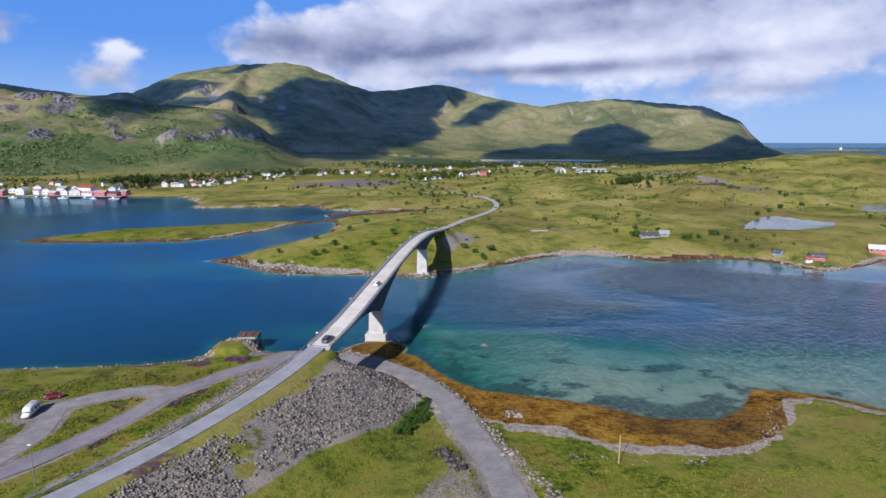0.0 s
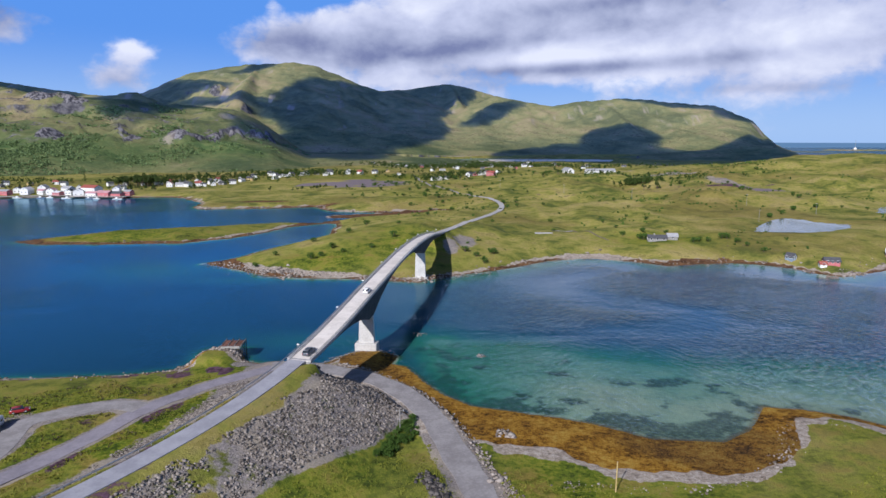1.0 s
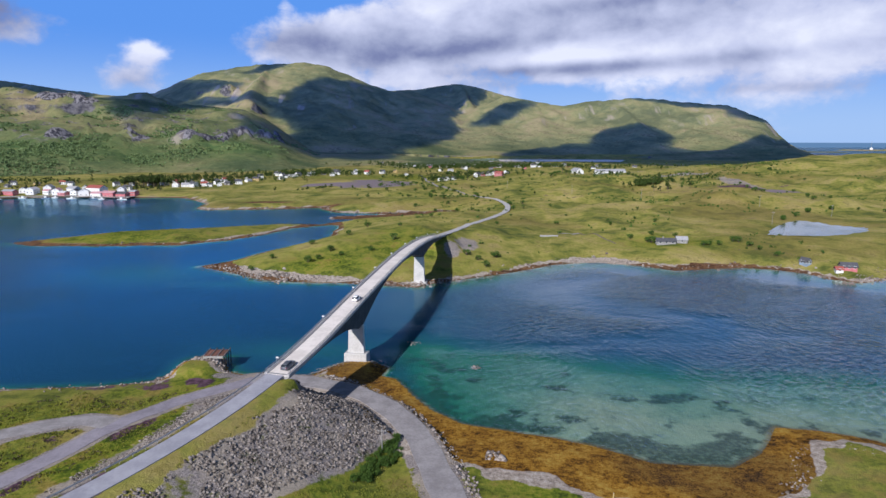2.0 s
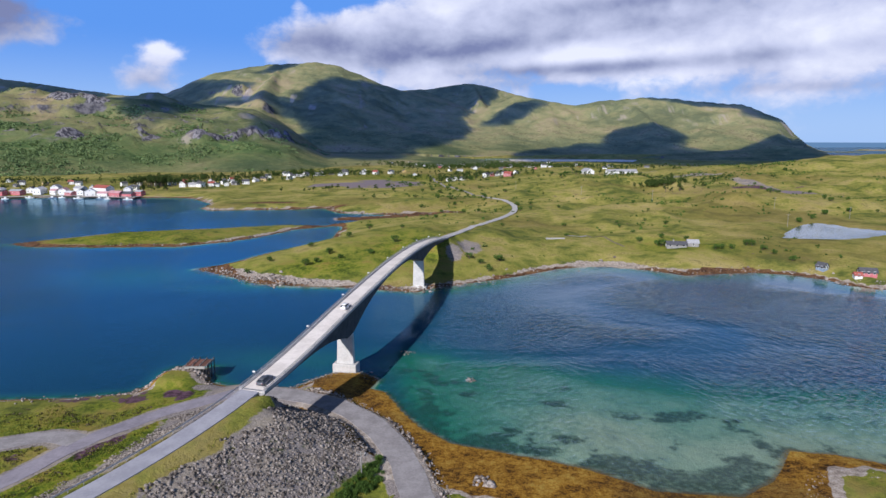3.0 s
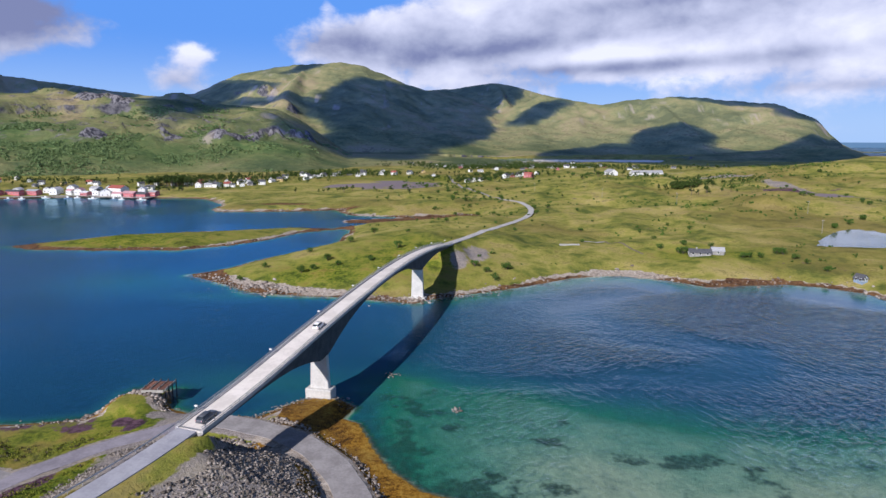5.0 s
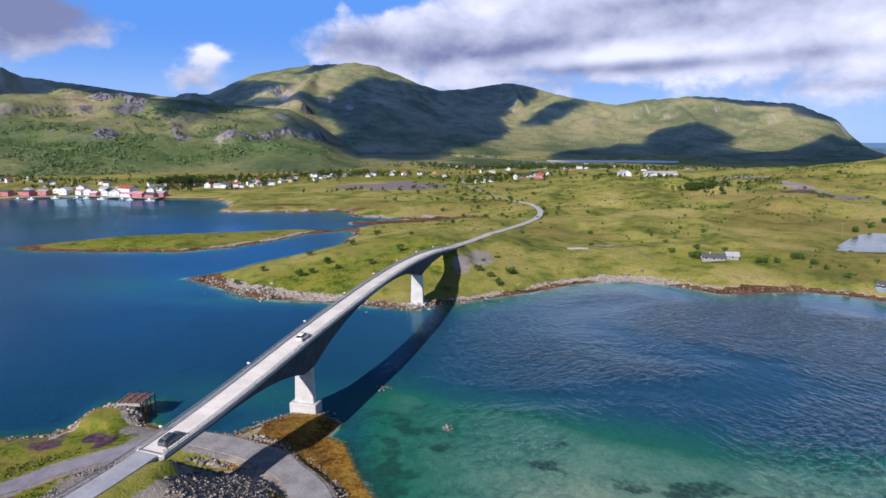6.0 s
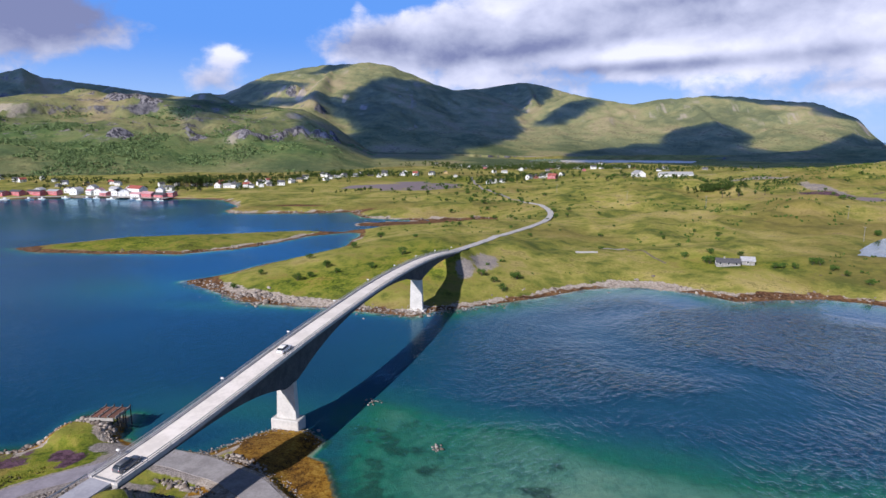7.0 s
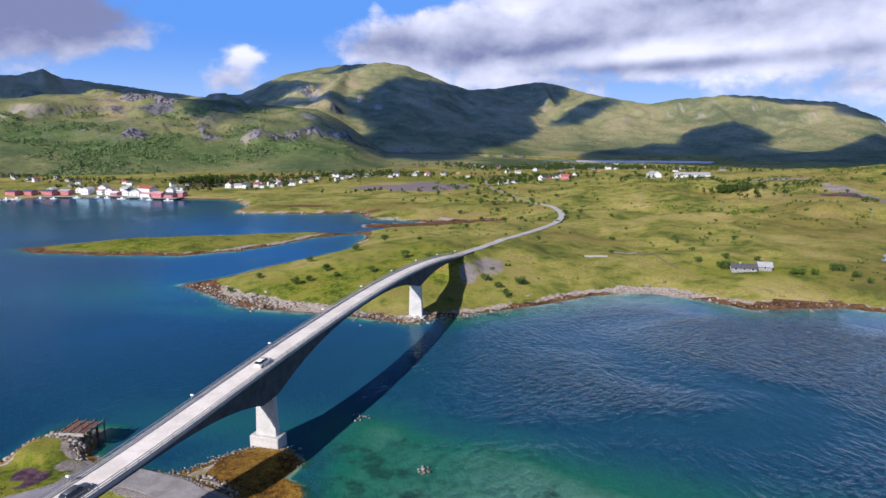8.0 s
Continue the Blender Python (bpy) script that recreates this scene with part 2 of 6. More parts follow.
def mountain_material():
    m, g = material("mountain")
    p = place(g)
    geo = g.n("ShaderNodeNewGeometry")
    up = g.n("ShaderNodeSeparateXYZ", Vector=geo.outputs["Normal"]).outputs[2]
    z = g.n("ShaderNodeSeparateXYZ", Vector=p).outputs[2]
    wide, mid, fine = g.noise(p, 0.0035, 5.0, 0.6, 0.5), g.noise(p, 0.016, 6.0, 0.62, 0.4), g.noise(p, 0.07, 5.0, 0.65)
    t = g.math("ADD", g.math("MULTIPLY", wide, 0.58), g.math("ADD", g.math("MULTIPLY", mid, 0.28), g.math("MULTIPLY", fine, 0.14)))
    turf = g.ramp(t, [(0.42, (0.074, 0.102, 0.048)), (0.475, (0.145, 0.166, 0.074)), (0.53, (0.232, 0.224, 0.102)), (0.60, (0.305, 0.250, 0.145))])
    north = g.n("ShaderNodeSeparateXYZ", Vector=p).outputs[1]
    # slopes pale towards the north: distance haze mixed into the turf colour
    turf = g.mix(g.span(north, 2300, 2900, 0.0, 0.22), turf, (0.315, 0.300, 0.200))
    bushy = g.n("ShaderNodeAttribute", {"attribute_name": "bush"}).outputs["Fac"]
    rocky = g.n("ShaderNodeAttribute", {"attribute_name": "rock"}).outputs["Fac"]
    spots = g.math("ADD", fine, g.math("MULTIPLY", bushy, 0.05))
    scrub = g.math("MULTIPLY", g.span(spots, 0.50, 0.56), g.math("MULTIPLY", g.span(z, 210, 60), g.span(g.math("ADD", mid, g.math("MULTIPLY", bushy, 0.12)), 0.44, 0.56)))
    turf = g.mix(g.math("MULTIPLY", scrub, 0.5), turf, (0.022, 0.042, 0.018))
    green = g.ramp(g.math("ADD", g.math("MULTIPLY", fine, 0.6), g.math("MULTIPLY", mid, 0.4)), [(0.40, (0.040, 0.085, 0.030)), (0.50, (0.088, 0.150, 0.048)), (0.60, (0.165, 0.200, 0.075))])
    turf = g.mix(g.math("MULTIPLY", bushy, 0.85), turf, green)
    ribs = g.noise(g.n("ShaderNodeVectorMath", {"operation": "MULTIPLY"}, i0=p, i1=(1.0, 1.0, 0.12)), 0.16, 4.0, 0.65)
    crag = g.mix(g.span(fine, 0.38, 0.62), (0.055, 0.055, 0.068), (0.165, 0.160, 0.170))
    steep = g.math("ADD", up, g.math("MULTIPLY", g.math("SUBTRACT", mid, 0.5), -0.55))
    col = g.mix(g.span(steep, 0.72, 0.62), turf, crag)
    face = g.span(g.math("ADD", rocky, g.math("MULTIPLY", g.math("SUBTRACT", fine, 0.5), 1.2)), 0.35, 0.55)
    col = g.mix(face, col, g.mix(g.span(ribs, 0.40, 0.60), (0.040, 0.040, 0.052), (0.24, 0.23, 0.245)))
    knobs = g.noise(g.n("ShaderNodeVectorMath", {"operation": "MULTIPLY"}, i0=p, i1=(1.0, 1.0, 2.2)), 0.030, 5.0, 0.62, 0.3)
    outcrop = g.math("MULTIPLY", g.math("MULTIPLY", g.span(knobs, 0.575, 0.63), g.span(z, 45, 85)), g.span(north, 2200, 1800))
    col = g.mix(g.math("MULTIPLY", outcrop, 0.85), col, g.mix(g.span(ribs, 0.40, 0.60), (0.055, 0.052, 0.055), (0.225, 0.205, 0.195)))
    scree = g.math("MULTIPLY", g.span(g.noise(g.n("ShaderNodeVectorMath", {"operation": "MULTIPLY"}, i0=p, i1=(1.0, 0.25, 0.12)), 0.014, 4.0), 0.56, 0.66), g.span(up, 0.93, 0.84))
    col = g.mix(g.math("MULTIPLY", scree, 0.7), col, (0.36, 0.31, 0.265))
    finish(g, col, 0.95, g.math("ADD", g.math("MULTIPLY", mid, 0.7), g.math("MULTIPLY", fine, 0.3)), 0.75, 12.0, spec=0.1)
    return m


def water_material(name, tint, ripple, shine=0.64, dark=0.0, sheltered=True):
    """Clear water; where the wind reaches it, two crossing trains of ripples."""
    m, g = material(name)
    p = place(g)

    def train(angle, scale, seed):
        turned = g.n("ShaderNodeVectorRotate", {"rotation_type": "Z_AXIS"}, Vector=p, Angle=radians(angle))
        long = g.n("ShaderNodeVectorMath", {"operation": "MULTIPLY_ADD"}, i0=turned, i1=(0.58, 1.0, 1.0), i2=(seed, seed, 0.0))
        return g.noise(long, scale, 2.0, 0.5, 0.35)

    swell, cross = train(63, 0.50, 0.0), train(-56, 0.55, 31.0)
    chop = g.noise(p, 0.9, 3.0, 0.6, 0.4)
    x = g.n("ShaderNodeSeparateXYZ", Vector=p).outputs[0]
    gusts = g.span(g.noise(p, 0.011, 3.0, 0.5, 0.8), 0.38, 0.60, 0.12, 1.0)
    wind = g.math("MULTIPLY", gusts, g.span(x, -25.0, 45.0, 0.22, 1.0)) if sheltered else gusts
    turn = g.span(g.noise(p, 0.02, 2.0, 0.5, 0.5), 0.42, 0.58)
    waves = g.math("ADD", g.math("MULTIPLY", swell, turn), g.math("MULTIPLY", cross, g.math("SUBTRACT", 1.0, turn)))
    h = g.math("MULTIPLY", g.math("ADD", g.math("MULTIPLY", waves, 0.85), g.math("MULTIPLY", chop, 0.22)), wind)
    bump = g.n("ShaderNodeBump", Height=h, Strength=ripple, Distance=2.0)
    # ripple shading painted into the tint: darker where the waves stand high
    thick = g.math("MULTIPLY", g.math("MULTIPLY", g.span(waves, 0.44, 0.60), wind), dark)
    see = g.n("ShaderNodeBsdfTransparent", Color=g.mix(thick, tint, (0.30, 0.42, 0.55)))
    open_water = g.span(x, -15.0, 60.0)
    gloss = g.n("ShaderNodeBsdfGlossy", Color=g.mix(open_water, (0.58, 0.84, 1.0), (0.90, 0.95, 1.0)), Roughness=0.10, Normal=bump)
    facing = g.n("ShaderNodeLayerWeight", Blend=0.5, Normal=bump).outputs["Facing"]
    fres = g.math("MULTIPLY_ADD", g.math("POWER", facing, g.span(x, -15.0, 60.0, 5.0, 4.0)), g.span(x, -15.0, 60.0, shine, min(1.0, shine * 1.4)), 0.02)
    # long swell out at sea shows the eye its steeper faces
    fres = g.math("MULTIPLY", fres, g.span(g.n("ShaderNodeSeparateXYZ", Vector=p).outputs[1], 1200.0, 3000.0, 1.0, 0.30))
    mixed = g.n("ShaderNodeMixShader", i0=fres, i1=see, i2=gloss)
    g.n("ShaderNodeOutputMaterial", Surface=mixed)
    return m


def leaf_material(name, a, b):
    m, g = material(name)
    p = place(g)
    own = g.n("ShaderNodeNewGeometry").outputs["Random Per Island"]
    col = g.mix(g.math("ADD", g.math("MULTIPLY", own, 0.6), g.math("MULTIPLY", g.noise(p, 0.6, 2.0), 0.4)), a, b)
    finish(g, col, 0.7, spec=0.2)
    return m


GROUND, MOUNTAIN = ground_material(), mountain_material()
SEA = water_material("sea_water", (0.95, 0.985, 0.99), 0.46, dark=0.50)
POND = water_material("pond_water", (0.45, 0.55, 0.75), 0.12, 0.95, sheltered=False)
ASPHALT = vary("asphalt", (0.29, 0.29, 0.33), (0.39, 0.39, 0.43), 0.35, 0.9, 0.15)
LANE = vary("worn_lane", (0.40, 0.385, 0.375), (0.52, 0.50, 0.485), 0.25, 0.9, 0.15)
GRAVEL = vary("gravel_road", (0.235, 0.218, 0.216), (0.345, 0.325, 0.322), 0.30, 0.95, 0.4)
CONCRETE = vary("concrete", (0.27, 0.265, 0.26), (0.39, 0.38, 0.37), 0.35, 0.85, 0.2)
# girder colour darkened so that it carries the shade under the deck
GIRDER = vary("shade_dark_girder", (0.046, 0.050, 0.060), (0.088, 0.092, 0.102), 0.35, 0.85, 0.2)
DECK = vary("pale_deck", (0.64, 0.590, 0.54), (0.80, 0.745, 0.69), 0.22, 0.9, 0.15)
KERB = vary("grey_kerb", (0.40, 0.385, 0.375), (0.54, 0.52, 0.51), 0.3, 0.9, 0.2)
PIER = vary("pale_concrete", (0.46, 0.445, 0.415), (0.60, 0.58, 0.545), 0.30, 0.85, 0.2)
DARK_CONCRETE = vary("stained_concrete", (0.30, 0.28, 0.25), (0.46, 0.44, 0.40), 0.6, 0.9, 0.3)
STEEL = vary("galvanised_steel", (0.32, 0.33, 0.34), (0.46, 0.47, 0.48), 1.5, 0.5, 0.1, metallic=0.6)
STONE = stone_material("quarry_stone", (0.095, 0.080, 0.068), (0.330, 0.290, 0.255), (0.10, 0.078, 0.058))
DARK_STONE = stone_material("dark_rubble", (0.045, 0.040, 0.038), (0.14, 0.125, 0.115), (0.04, 0.03, 0.025))
BOULDER = stone_material("shore_boulder", (0.145, 0.118, 0.098), (0.38, 0.335, 0.298), (0.10, 0.062, 0.038))
WHITE = vary("white_paint", (0.72, 0.72, 0.70), (0.83, 0.83, 0.81), 0.8, 0.6, 0.1)
DARK_ASPHALT = vary("worn_asphalt", (0.225, 0.205, 0.235), (0.315, 0.290, 0.325), 0.28, 0.9, 0.2)
RED = vary("red_paint", (0.44, 0.125, 0.140), (0.56, 0.19, 0.20), 0.8, 0.7, 0.1)
YELLOW = vary("ochre_paint", (0.50, 0.36, 0.14), (0.60, 0.45, 0.20), 0.8, 0.7, 0.1)
GREYBOARD = vary("weathered_boards", (0.22, 0.21, 0.20), (0.34, 0.33, 0.31), 1.2, 0.85, 0.2)
BLUEPAINT = vary("blue_grey_paint", (0.20, 0.27, 0.36), (0.28, 0.36, 0.46), 0.9, 0.7, 0.1)
SLATE = vary("slate_roof", (0.060, 0.062, 0.070), (0.11, 0.11, 0.12), 1.4, 0.7, 0.3)
REDROOF = vary("red_roof", (0.26, 0.07, 0.055), (0.38, 0.11, 0.085), 1.2, 0.75, 0.3)
PINKROOF = vary("faded_red_sheet_roof", (0.46, 0.24, 0.26), (0.60, 0.36, 0.37), 0.5, 0.6, 0.2)
PALEROOF = vary("pale_sheet_roof", (0.55, 0.54, 0.56), (0.70, 0.69, 0.70), 0.5, 0.6, 0.2)
GREYROOF = vary("grey_sheet_roof", (0.30, 0.30, 0.31), (0.42, 0.42, 0.43), 1.2, 0.6, 0.2)
PLANK = vary("weathered_plank", (0.15, 0.070, 0.050), (0.27, 0.135, 0.10), 1.6, 0.9, 0.4, by_object=0.25)
PILE = vary("tarred_timber", (0.045, 0.035, 0.030), (0.10, 0.08, 0.065), 1.8, 0.9, 0.4)
GLASS = vary("window_glass", (0.020, 0.026, 0.033), (0.035, 0.042, 0.050), 2.0, 0.12, 0.0, spec=0.6)
RUBBER = vary("tyre_rubber", (0.015, 0.015, 0.015), (0.03, 0.03, 0.03), 6.0, 0.9, 0.2)
CARWHITE = vary("white_lacquer", (0.74, 0.74, 0.74), (0.82, 0.82, 0.82), 2.0, 0.25, 0.0, spec=0.5)
CARGREY = vary("silver_grey_lacquer", (0.12, 0.13, 0.15), (0.17, 0.18, 0.20), 2.0, 0.3, 0.0, metallic=0.5, spec=0.5)
CARRED = vary("dark_red_lacquer", (0.26, 0.020, 0.025), (0.33, 0.028, 0.030), 2.0, 0.3, 0.0, spec=0.5)
GRASS = leaf_material("grass_blades", (0.120, 0.150, 0.016), (0.245, 0.240, 0.036))
HEATHER = leaf_material("heather_sprigs", (0.050, 0.045, 0.018), (0.105, 0.085, 0.050))
BARK = vary("bark", (0.07, 0.055, 0.04), (0.15, 0.12, 0.095), 3.0, 0.9, 0.4)
LEAF = leaf_material("birch_leaves", (0.020, 0.042, 0.008), (0.065, 0.100, 0.018))
HILL_LEAF = leaf_material("scrub_leaves", (0.088, 0.155, 0.056), (0.225, 0.300, 0.120))
SHRUB = leaf_material("willow_leaves", (0.028, 0.072, 0.012), (0.085, 0.145, 0.022))
def cloud_material():
    m, g = material("cloud")
    white = g.n("ShaderNodeBsdfDiffuse", Color=(0.9, 0.9, 0.9))
    bulk = g.n("ShaderNodeAttribute", {"attribute_name": "bulk"}).outputs["Fac"]
    # blue filter in the unseen cloud, standing in for haze on shaded slopes
    gaps = g.n("ShaderNodeBsdfTransparent", Color=g.mix(bulk, (0.97, 0.98, 1.0), (0.29, 0.43, 0.85)))
    thin = g.math("MULTIPLY", g.span(g.noise(place(g), 0.012, 5.0, 0.6), 0.35, 0.65, 0.10, 0.26), bulk)
    g.n("ShaderNodeOutputMaterial", Surface=g.n("ShaderNodeMixShader", i0=thin, i1=gaps, i2=white))
    return m


CLOUD = cloud_material()


# ---- tools ----
def part(name, bm, mat, parent=None, label="", smooth=False, at=None):
    me = bpy.data.meshes.new(name)
    bm.to_mesh(me)
    bm.free()
    return part_of(name, me, mat, parent, label, smooth, at)


def part_of(name, me, mat, parent=None, label="", smooth=False, at=None):
    if not me.materials:
        me.materials.append(mat)
    if smooth:
        me.polygons.foreach_set("use_smooth", [True] * len(me.polygons))
    ob = new(name, me)
    if parent is not None:
        ob.parent = parent
    if at is not None:
        ob.matrix_basis = at
    return tagged(ob, label)


def mesh(name, verts, faces):
    me = bpy.data.meshes.new(name)
    me.from_pydata([tuple(v) for v in verts], [], faces)
    me.update()
    return me


def box(bm, x0, x1, y0, y1, z0, z1, bevel=0.0):
    r = bmesh.ops.create_cube(bm, size=1.0, matrix=Matrix.Translation(((x0 + x1) / 2, (y0 + y1) / 2, (z0 + z1) / 2)) @ Matrix.Diagonal((x1 - x0, y1 - y0, z1 - z0, 1)))
    if bevel:
        edges = {e for v in r["verts"] for e in v.link_edges}
        bmesh.ops.bevel(bm, geom=list(edges), offset=bevel, segments=1, affect="EDGES")
    return bm


def tube(bm, a, b, r0, r1=None, seg=8):
    a, b = Vector(a), Vector(b)
    d = b - a
    m = Matrix.Translation((a + b) / 2) @ d.to_track_quat("Z", "Y").to_matrix().to_4x4()
    bmesh.ops.create_cone(bm, cap_ends=True, segments=seg, radius1=r0, radius2=r0 if r1 is None else r1, depth=d.length, matrix=m)
    return bm


def empty(name, m, label, category, group="", kind=""):
    ob = new(name)
    ob.empty_display_size = 0.3
    ob.matrix_basis = m
    return tagged(ob, label, category, group, kind)


def lattice(ix, iy, seed):
    h = (ix * 374761393 + iy * 668265263 + seed * 1442695041).astype(np.int64)
    h = (h ^ (h >> 13)) * 1274126177
    h = h ^ (h >> 16)
    return (h & 0xFFFFFF).astype(float) / 0xFFFFFF


def value_noise(x, y, seed):
    ix, iy = np.floor(x).astype(np.int64), np.floor(y).astype(np.int64)
    fx, fy = x - ix, y - iy
    fx, fy = fx * fx * fx * (fx * (fx * 6 - 15) + 10), fy * fy * fy * (fy * (fy * 6 - 15) + 10)
    a, b = lattice(ix, iy, seed), lattice(ix + 1, iy, seed)
    c, d = lattice(ix, iy + 1, seed), lattice(ix + 1, iy + 1, seed)
    return (a * (1 - fx) + b * fx) * (1 - fy) + (c * (1 - fx) + d * fx) * fy - 0.5


def fbm(x, y, size, octaves=5, seed=1, gain=0.5, ridged=False):
    """Fractal noise about 0, from -0.5 to 0.5 or so; ridged: 0 to 1 with sharp crests."""
    out, amp, tot = np.zeros_like(x), 1.0, 0.0
    for k in range(octaves):
        c, s = math.cos(k * 1.1), math.sin(k * 1.1)
        u, v = (x * c - y * s) / size * 2 ** k + 17.3 * k, (x * s + y * c) / size * 2 ** k - 9.1 * k
        n = value_noise(u, v, seed + k)
        out += amp * (1 - 2 * np.abs(n) * 1.0 if ridged else n)
        tot += amp
        amp *= gain
    return out / tot


def step(v, a, b):
    t = np.clip((v - a) / (b - a), 0, 1)
    return t * t * (3 - 2 * t)


def near_line(x, y, pts):
    """The distance to a polyline, and how far along it (as a fractional index) the nearest place lies; the side is positive to its right."""
    best = np.full(x.shape, 1e18)
    along, side = np.zeros_like(x), np.ones_like(x)
    for i in range(len(pts) - 1):
        (ax, ay), (bx, by) = pts[i][:2], pts[i + 1][:2]
        dx, dy = bx - ax, by - ay
        t = np.clip(((x - ax) * dx + (y - ay) * dy) / (dx * dx + dy * dy), 0, 1)
        px, py = x - ax - t * dx, y - ay - t * dy
        d = px * px + py * py
        m = d < best
        best = np.where(m, d, best)
        along = np.where(m, i + t, along)
        side = np.where(m, np.sign(px * dy - py * dx), side)
    return np.sqrt(best), along, side


def inside(x, y, pts):
    """The signed distance to a closed outline, positive inside."""
    d, _, _ = near_line(x, y, list(pts) + [pts[0]])
    odd = np.zeros(x.shape, bool)
    for i in range(len(pts)):
        (ax, ay), (bx, by) = pts[i - 1], pts[i]
        if ay != by:
            odd ^= ((ay > y) != (by > y)) & (x < (bx - ax) * (y - ay) / (by - ay) + ax)
    return np.where(odd, d, -d)


# ---- the plan ----
# centre line of the road: y, x and height; the bridge runs from y = 153 to 364
ROAD_Y = np.array([20, 45, 70, 95, 120, 150, 180, 205, 230, 255, 280, 308, 335, 364, 390])
ROAD_X = np.array([-117, -92, -71.9, -55.8, -43.3, -32.8, -26.3, -22.6, -19.4, -16.6, -13.85, -10.6, -7.0, -2.7, 1.5])
ROAD_Z = np.array([12.8, 12.9, 13.0, 13.0, 13.5, 15.1, 17.9, 19.85, 21.0, 21.5, 21.3, 20.2, 18.2, 14.9, 12.0])
BRIDGE_START, BRIDGE_END, PIER_Y = 153.0, 364.5, (204.8, 308.6)


def spline(ks, vs, q):
    n = len(ks)
    h = np.diff(ks).astype(float)
    a, r = np.zeros((n, n)), np.zeros(n)
    a[0, 0] = a[-1, -1] = 1
    for i in range(1, n - 1):
        a[i, i - 1:i + 2] = h[i - 1], 2 * (h[i - 1] + h[i]), h[i]
        r[i] = 6 * ((vs[i + 1] - vs[i]) / h[i] - (vs[i] - vs[i - 1]) / h[i - 1])
    k = np.linalg.solve(a, r)
    q = np.asarray(q, float)
    i = np.clip(np.searchsorted(ks, q) - 1, 0, n - 2)
    d, hh = q - ks[i], h[i]
    return vs[i] + d * ((vs[i + 1] - vs[i]) / hh - hh * (2 * k[i] + k[i + 1]) / 6) + d * d * k[i] / 2 + d ** 3 * (k[i + 1] - k[i]) / (6 * hh)


def road_at(y):
    """Centre x and z of the road at y, and its unit vector to the right in plan."""
    x, z = spline(ROAD_Y, ROAD_X, y), spline(ROAD_Y, ROAD_Z, y)
    dx = (spline(ROAD_Y, ROAD_X, np.asarray(y) + 0.5) - spline(ROAD_Y, ROAD_X, np.asarray(y) - 0.5))
    n = np.sqrt(1 + dx * dx)
    return x, z, 1 / n, -dx / n


NEAR_LAND = [(-4800, 60), (-600, 150), (-200, 172), (-132, 177), (-108, 179), (-91, 181), (-77, 185), (-73, 192), (-74, 203), (-64, 204), (-60, 194), (-51, 190.5), (-43, 187),
             (-36, 188), (-30, 198), (-25, 204), (-18, 204), (-12, 199), (-13, 192), (-9, 190), (-4, 179), (3, 169), (10, 162), (22, 158), (32, 155), (45, 148), (51, 144),
             (67, 143), (75, 149), (85, 162), (94, 160), (104, 156), (112, 149), (135, 140), (200, 132), (500, 120), (4800, 40), (4800, -600), (-4800, -600)]
FAR_LAND = [(-131, 346), (-109, 331), (-87, 315), (-65, 311), (-51, 310), (-31, 306), (-11, 302), (-4, 310), (15, 322), (37, 337), (59, 357), (84, 364), (106, 356),
            (120, 343), (136, 347), (159, 352), (175, 347), (186, 337), (190, 325), (200, 317), (228, 331), (250, 347), (400, 350), (900, 330), (1000, 700), (700, 1150), (800, 1700), (1000, 1900),
            (1150, 2010), (1150, 2300), (1560, 2950), (1700, 3300), (1500, 4950), (-4950, 4950), (-4950, 600), (-900, 600), (-640, 660), (-543, 706), (-492, 728),
            (-445, 738), (-400, 724), (-374, 732), (-321, 736), (-300, 720), (-262, 673), (-255, 632), (-241, 611), (-170, 620), (-134, 636), (-112, 597)]
FAR_LAND += [(-68, 587), (-3, 602), (-2, 590), (-75, 541), (-104, 517), (-88, 508), (-86, 486), (-83, 453), (-94, 422), (-105, 400), (-114, 378), (-119, 362)]
ISLAND = [(-290, 416), (-264, 405), (-232, 407), (-199, 411), (-173, 412), (-149, 433), (-132, 461), (-120, 492), (-97, 512), (-137, 514), (-169, 498), (-239, 470), (-262, 445), (-275, 428)]
SHELF = [(-15, 192), (-10, 206), (-8, 223), (3, 227), (16, 222), (43, 210), (72, 201), (119, 198), (250, 186), (420, 150), (420, 90), (0, 90)]
POND_SHORE = [(204, 425), (222, 455), (245, 484), (272, 512), (299, 534), (342, 545), (350, 520), (322, 495), (300, 470), (284, 446), (262, 430), (236, 418)]
POND_B = [(352, 530), (368, 512), (420, 540), (460, 600), (420, 606), (385, 570)]
SIDE_ROAD = [(-47.5, 182.5), (-41, 183), (-33, 181.5), (-20, 176), (-9, 166), (0, 151), (5.5, 134), (10, 119), (13, 104), (17, 88), (22, 60), (28, 20), (34, -60), (36, -180)]
LOW_ROAD = [(-130, 60), (-104, 92), (-87, 113.5), (-81.5, 122.5), (-76, 135), (-70, 151.5), (-61, 167), (-52, 176), (-46.5, 181.5)]
TRACK = [(-120, 88), (-104, 104), (-92, 119), (-91, 133), (-94, 144), (-86, 151), (-78, 154.5), (-71, 153)]
FAR_ROAD = [(-2.7, 364.5), (4.5, 392), (13, 425), (22, 455), (36, 500), (47, 550), (49, 595), (42, 640), (28, 668)]
INLAND_ROAD = [(28, 668), (4, 730), (-20, 800), (-40, 900), (-60, 1050)]
FARM_TRACK = [(73, 434), (89, 442.5), (95, 418), (102, 396)]
MARSH = [(-215, 820), (-207, 877), (-140, 930), (-74, 976), (-41, 821), (-134, 780)]


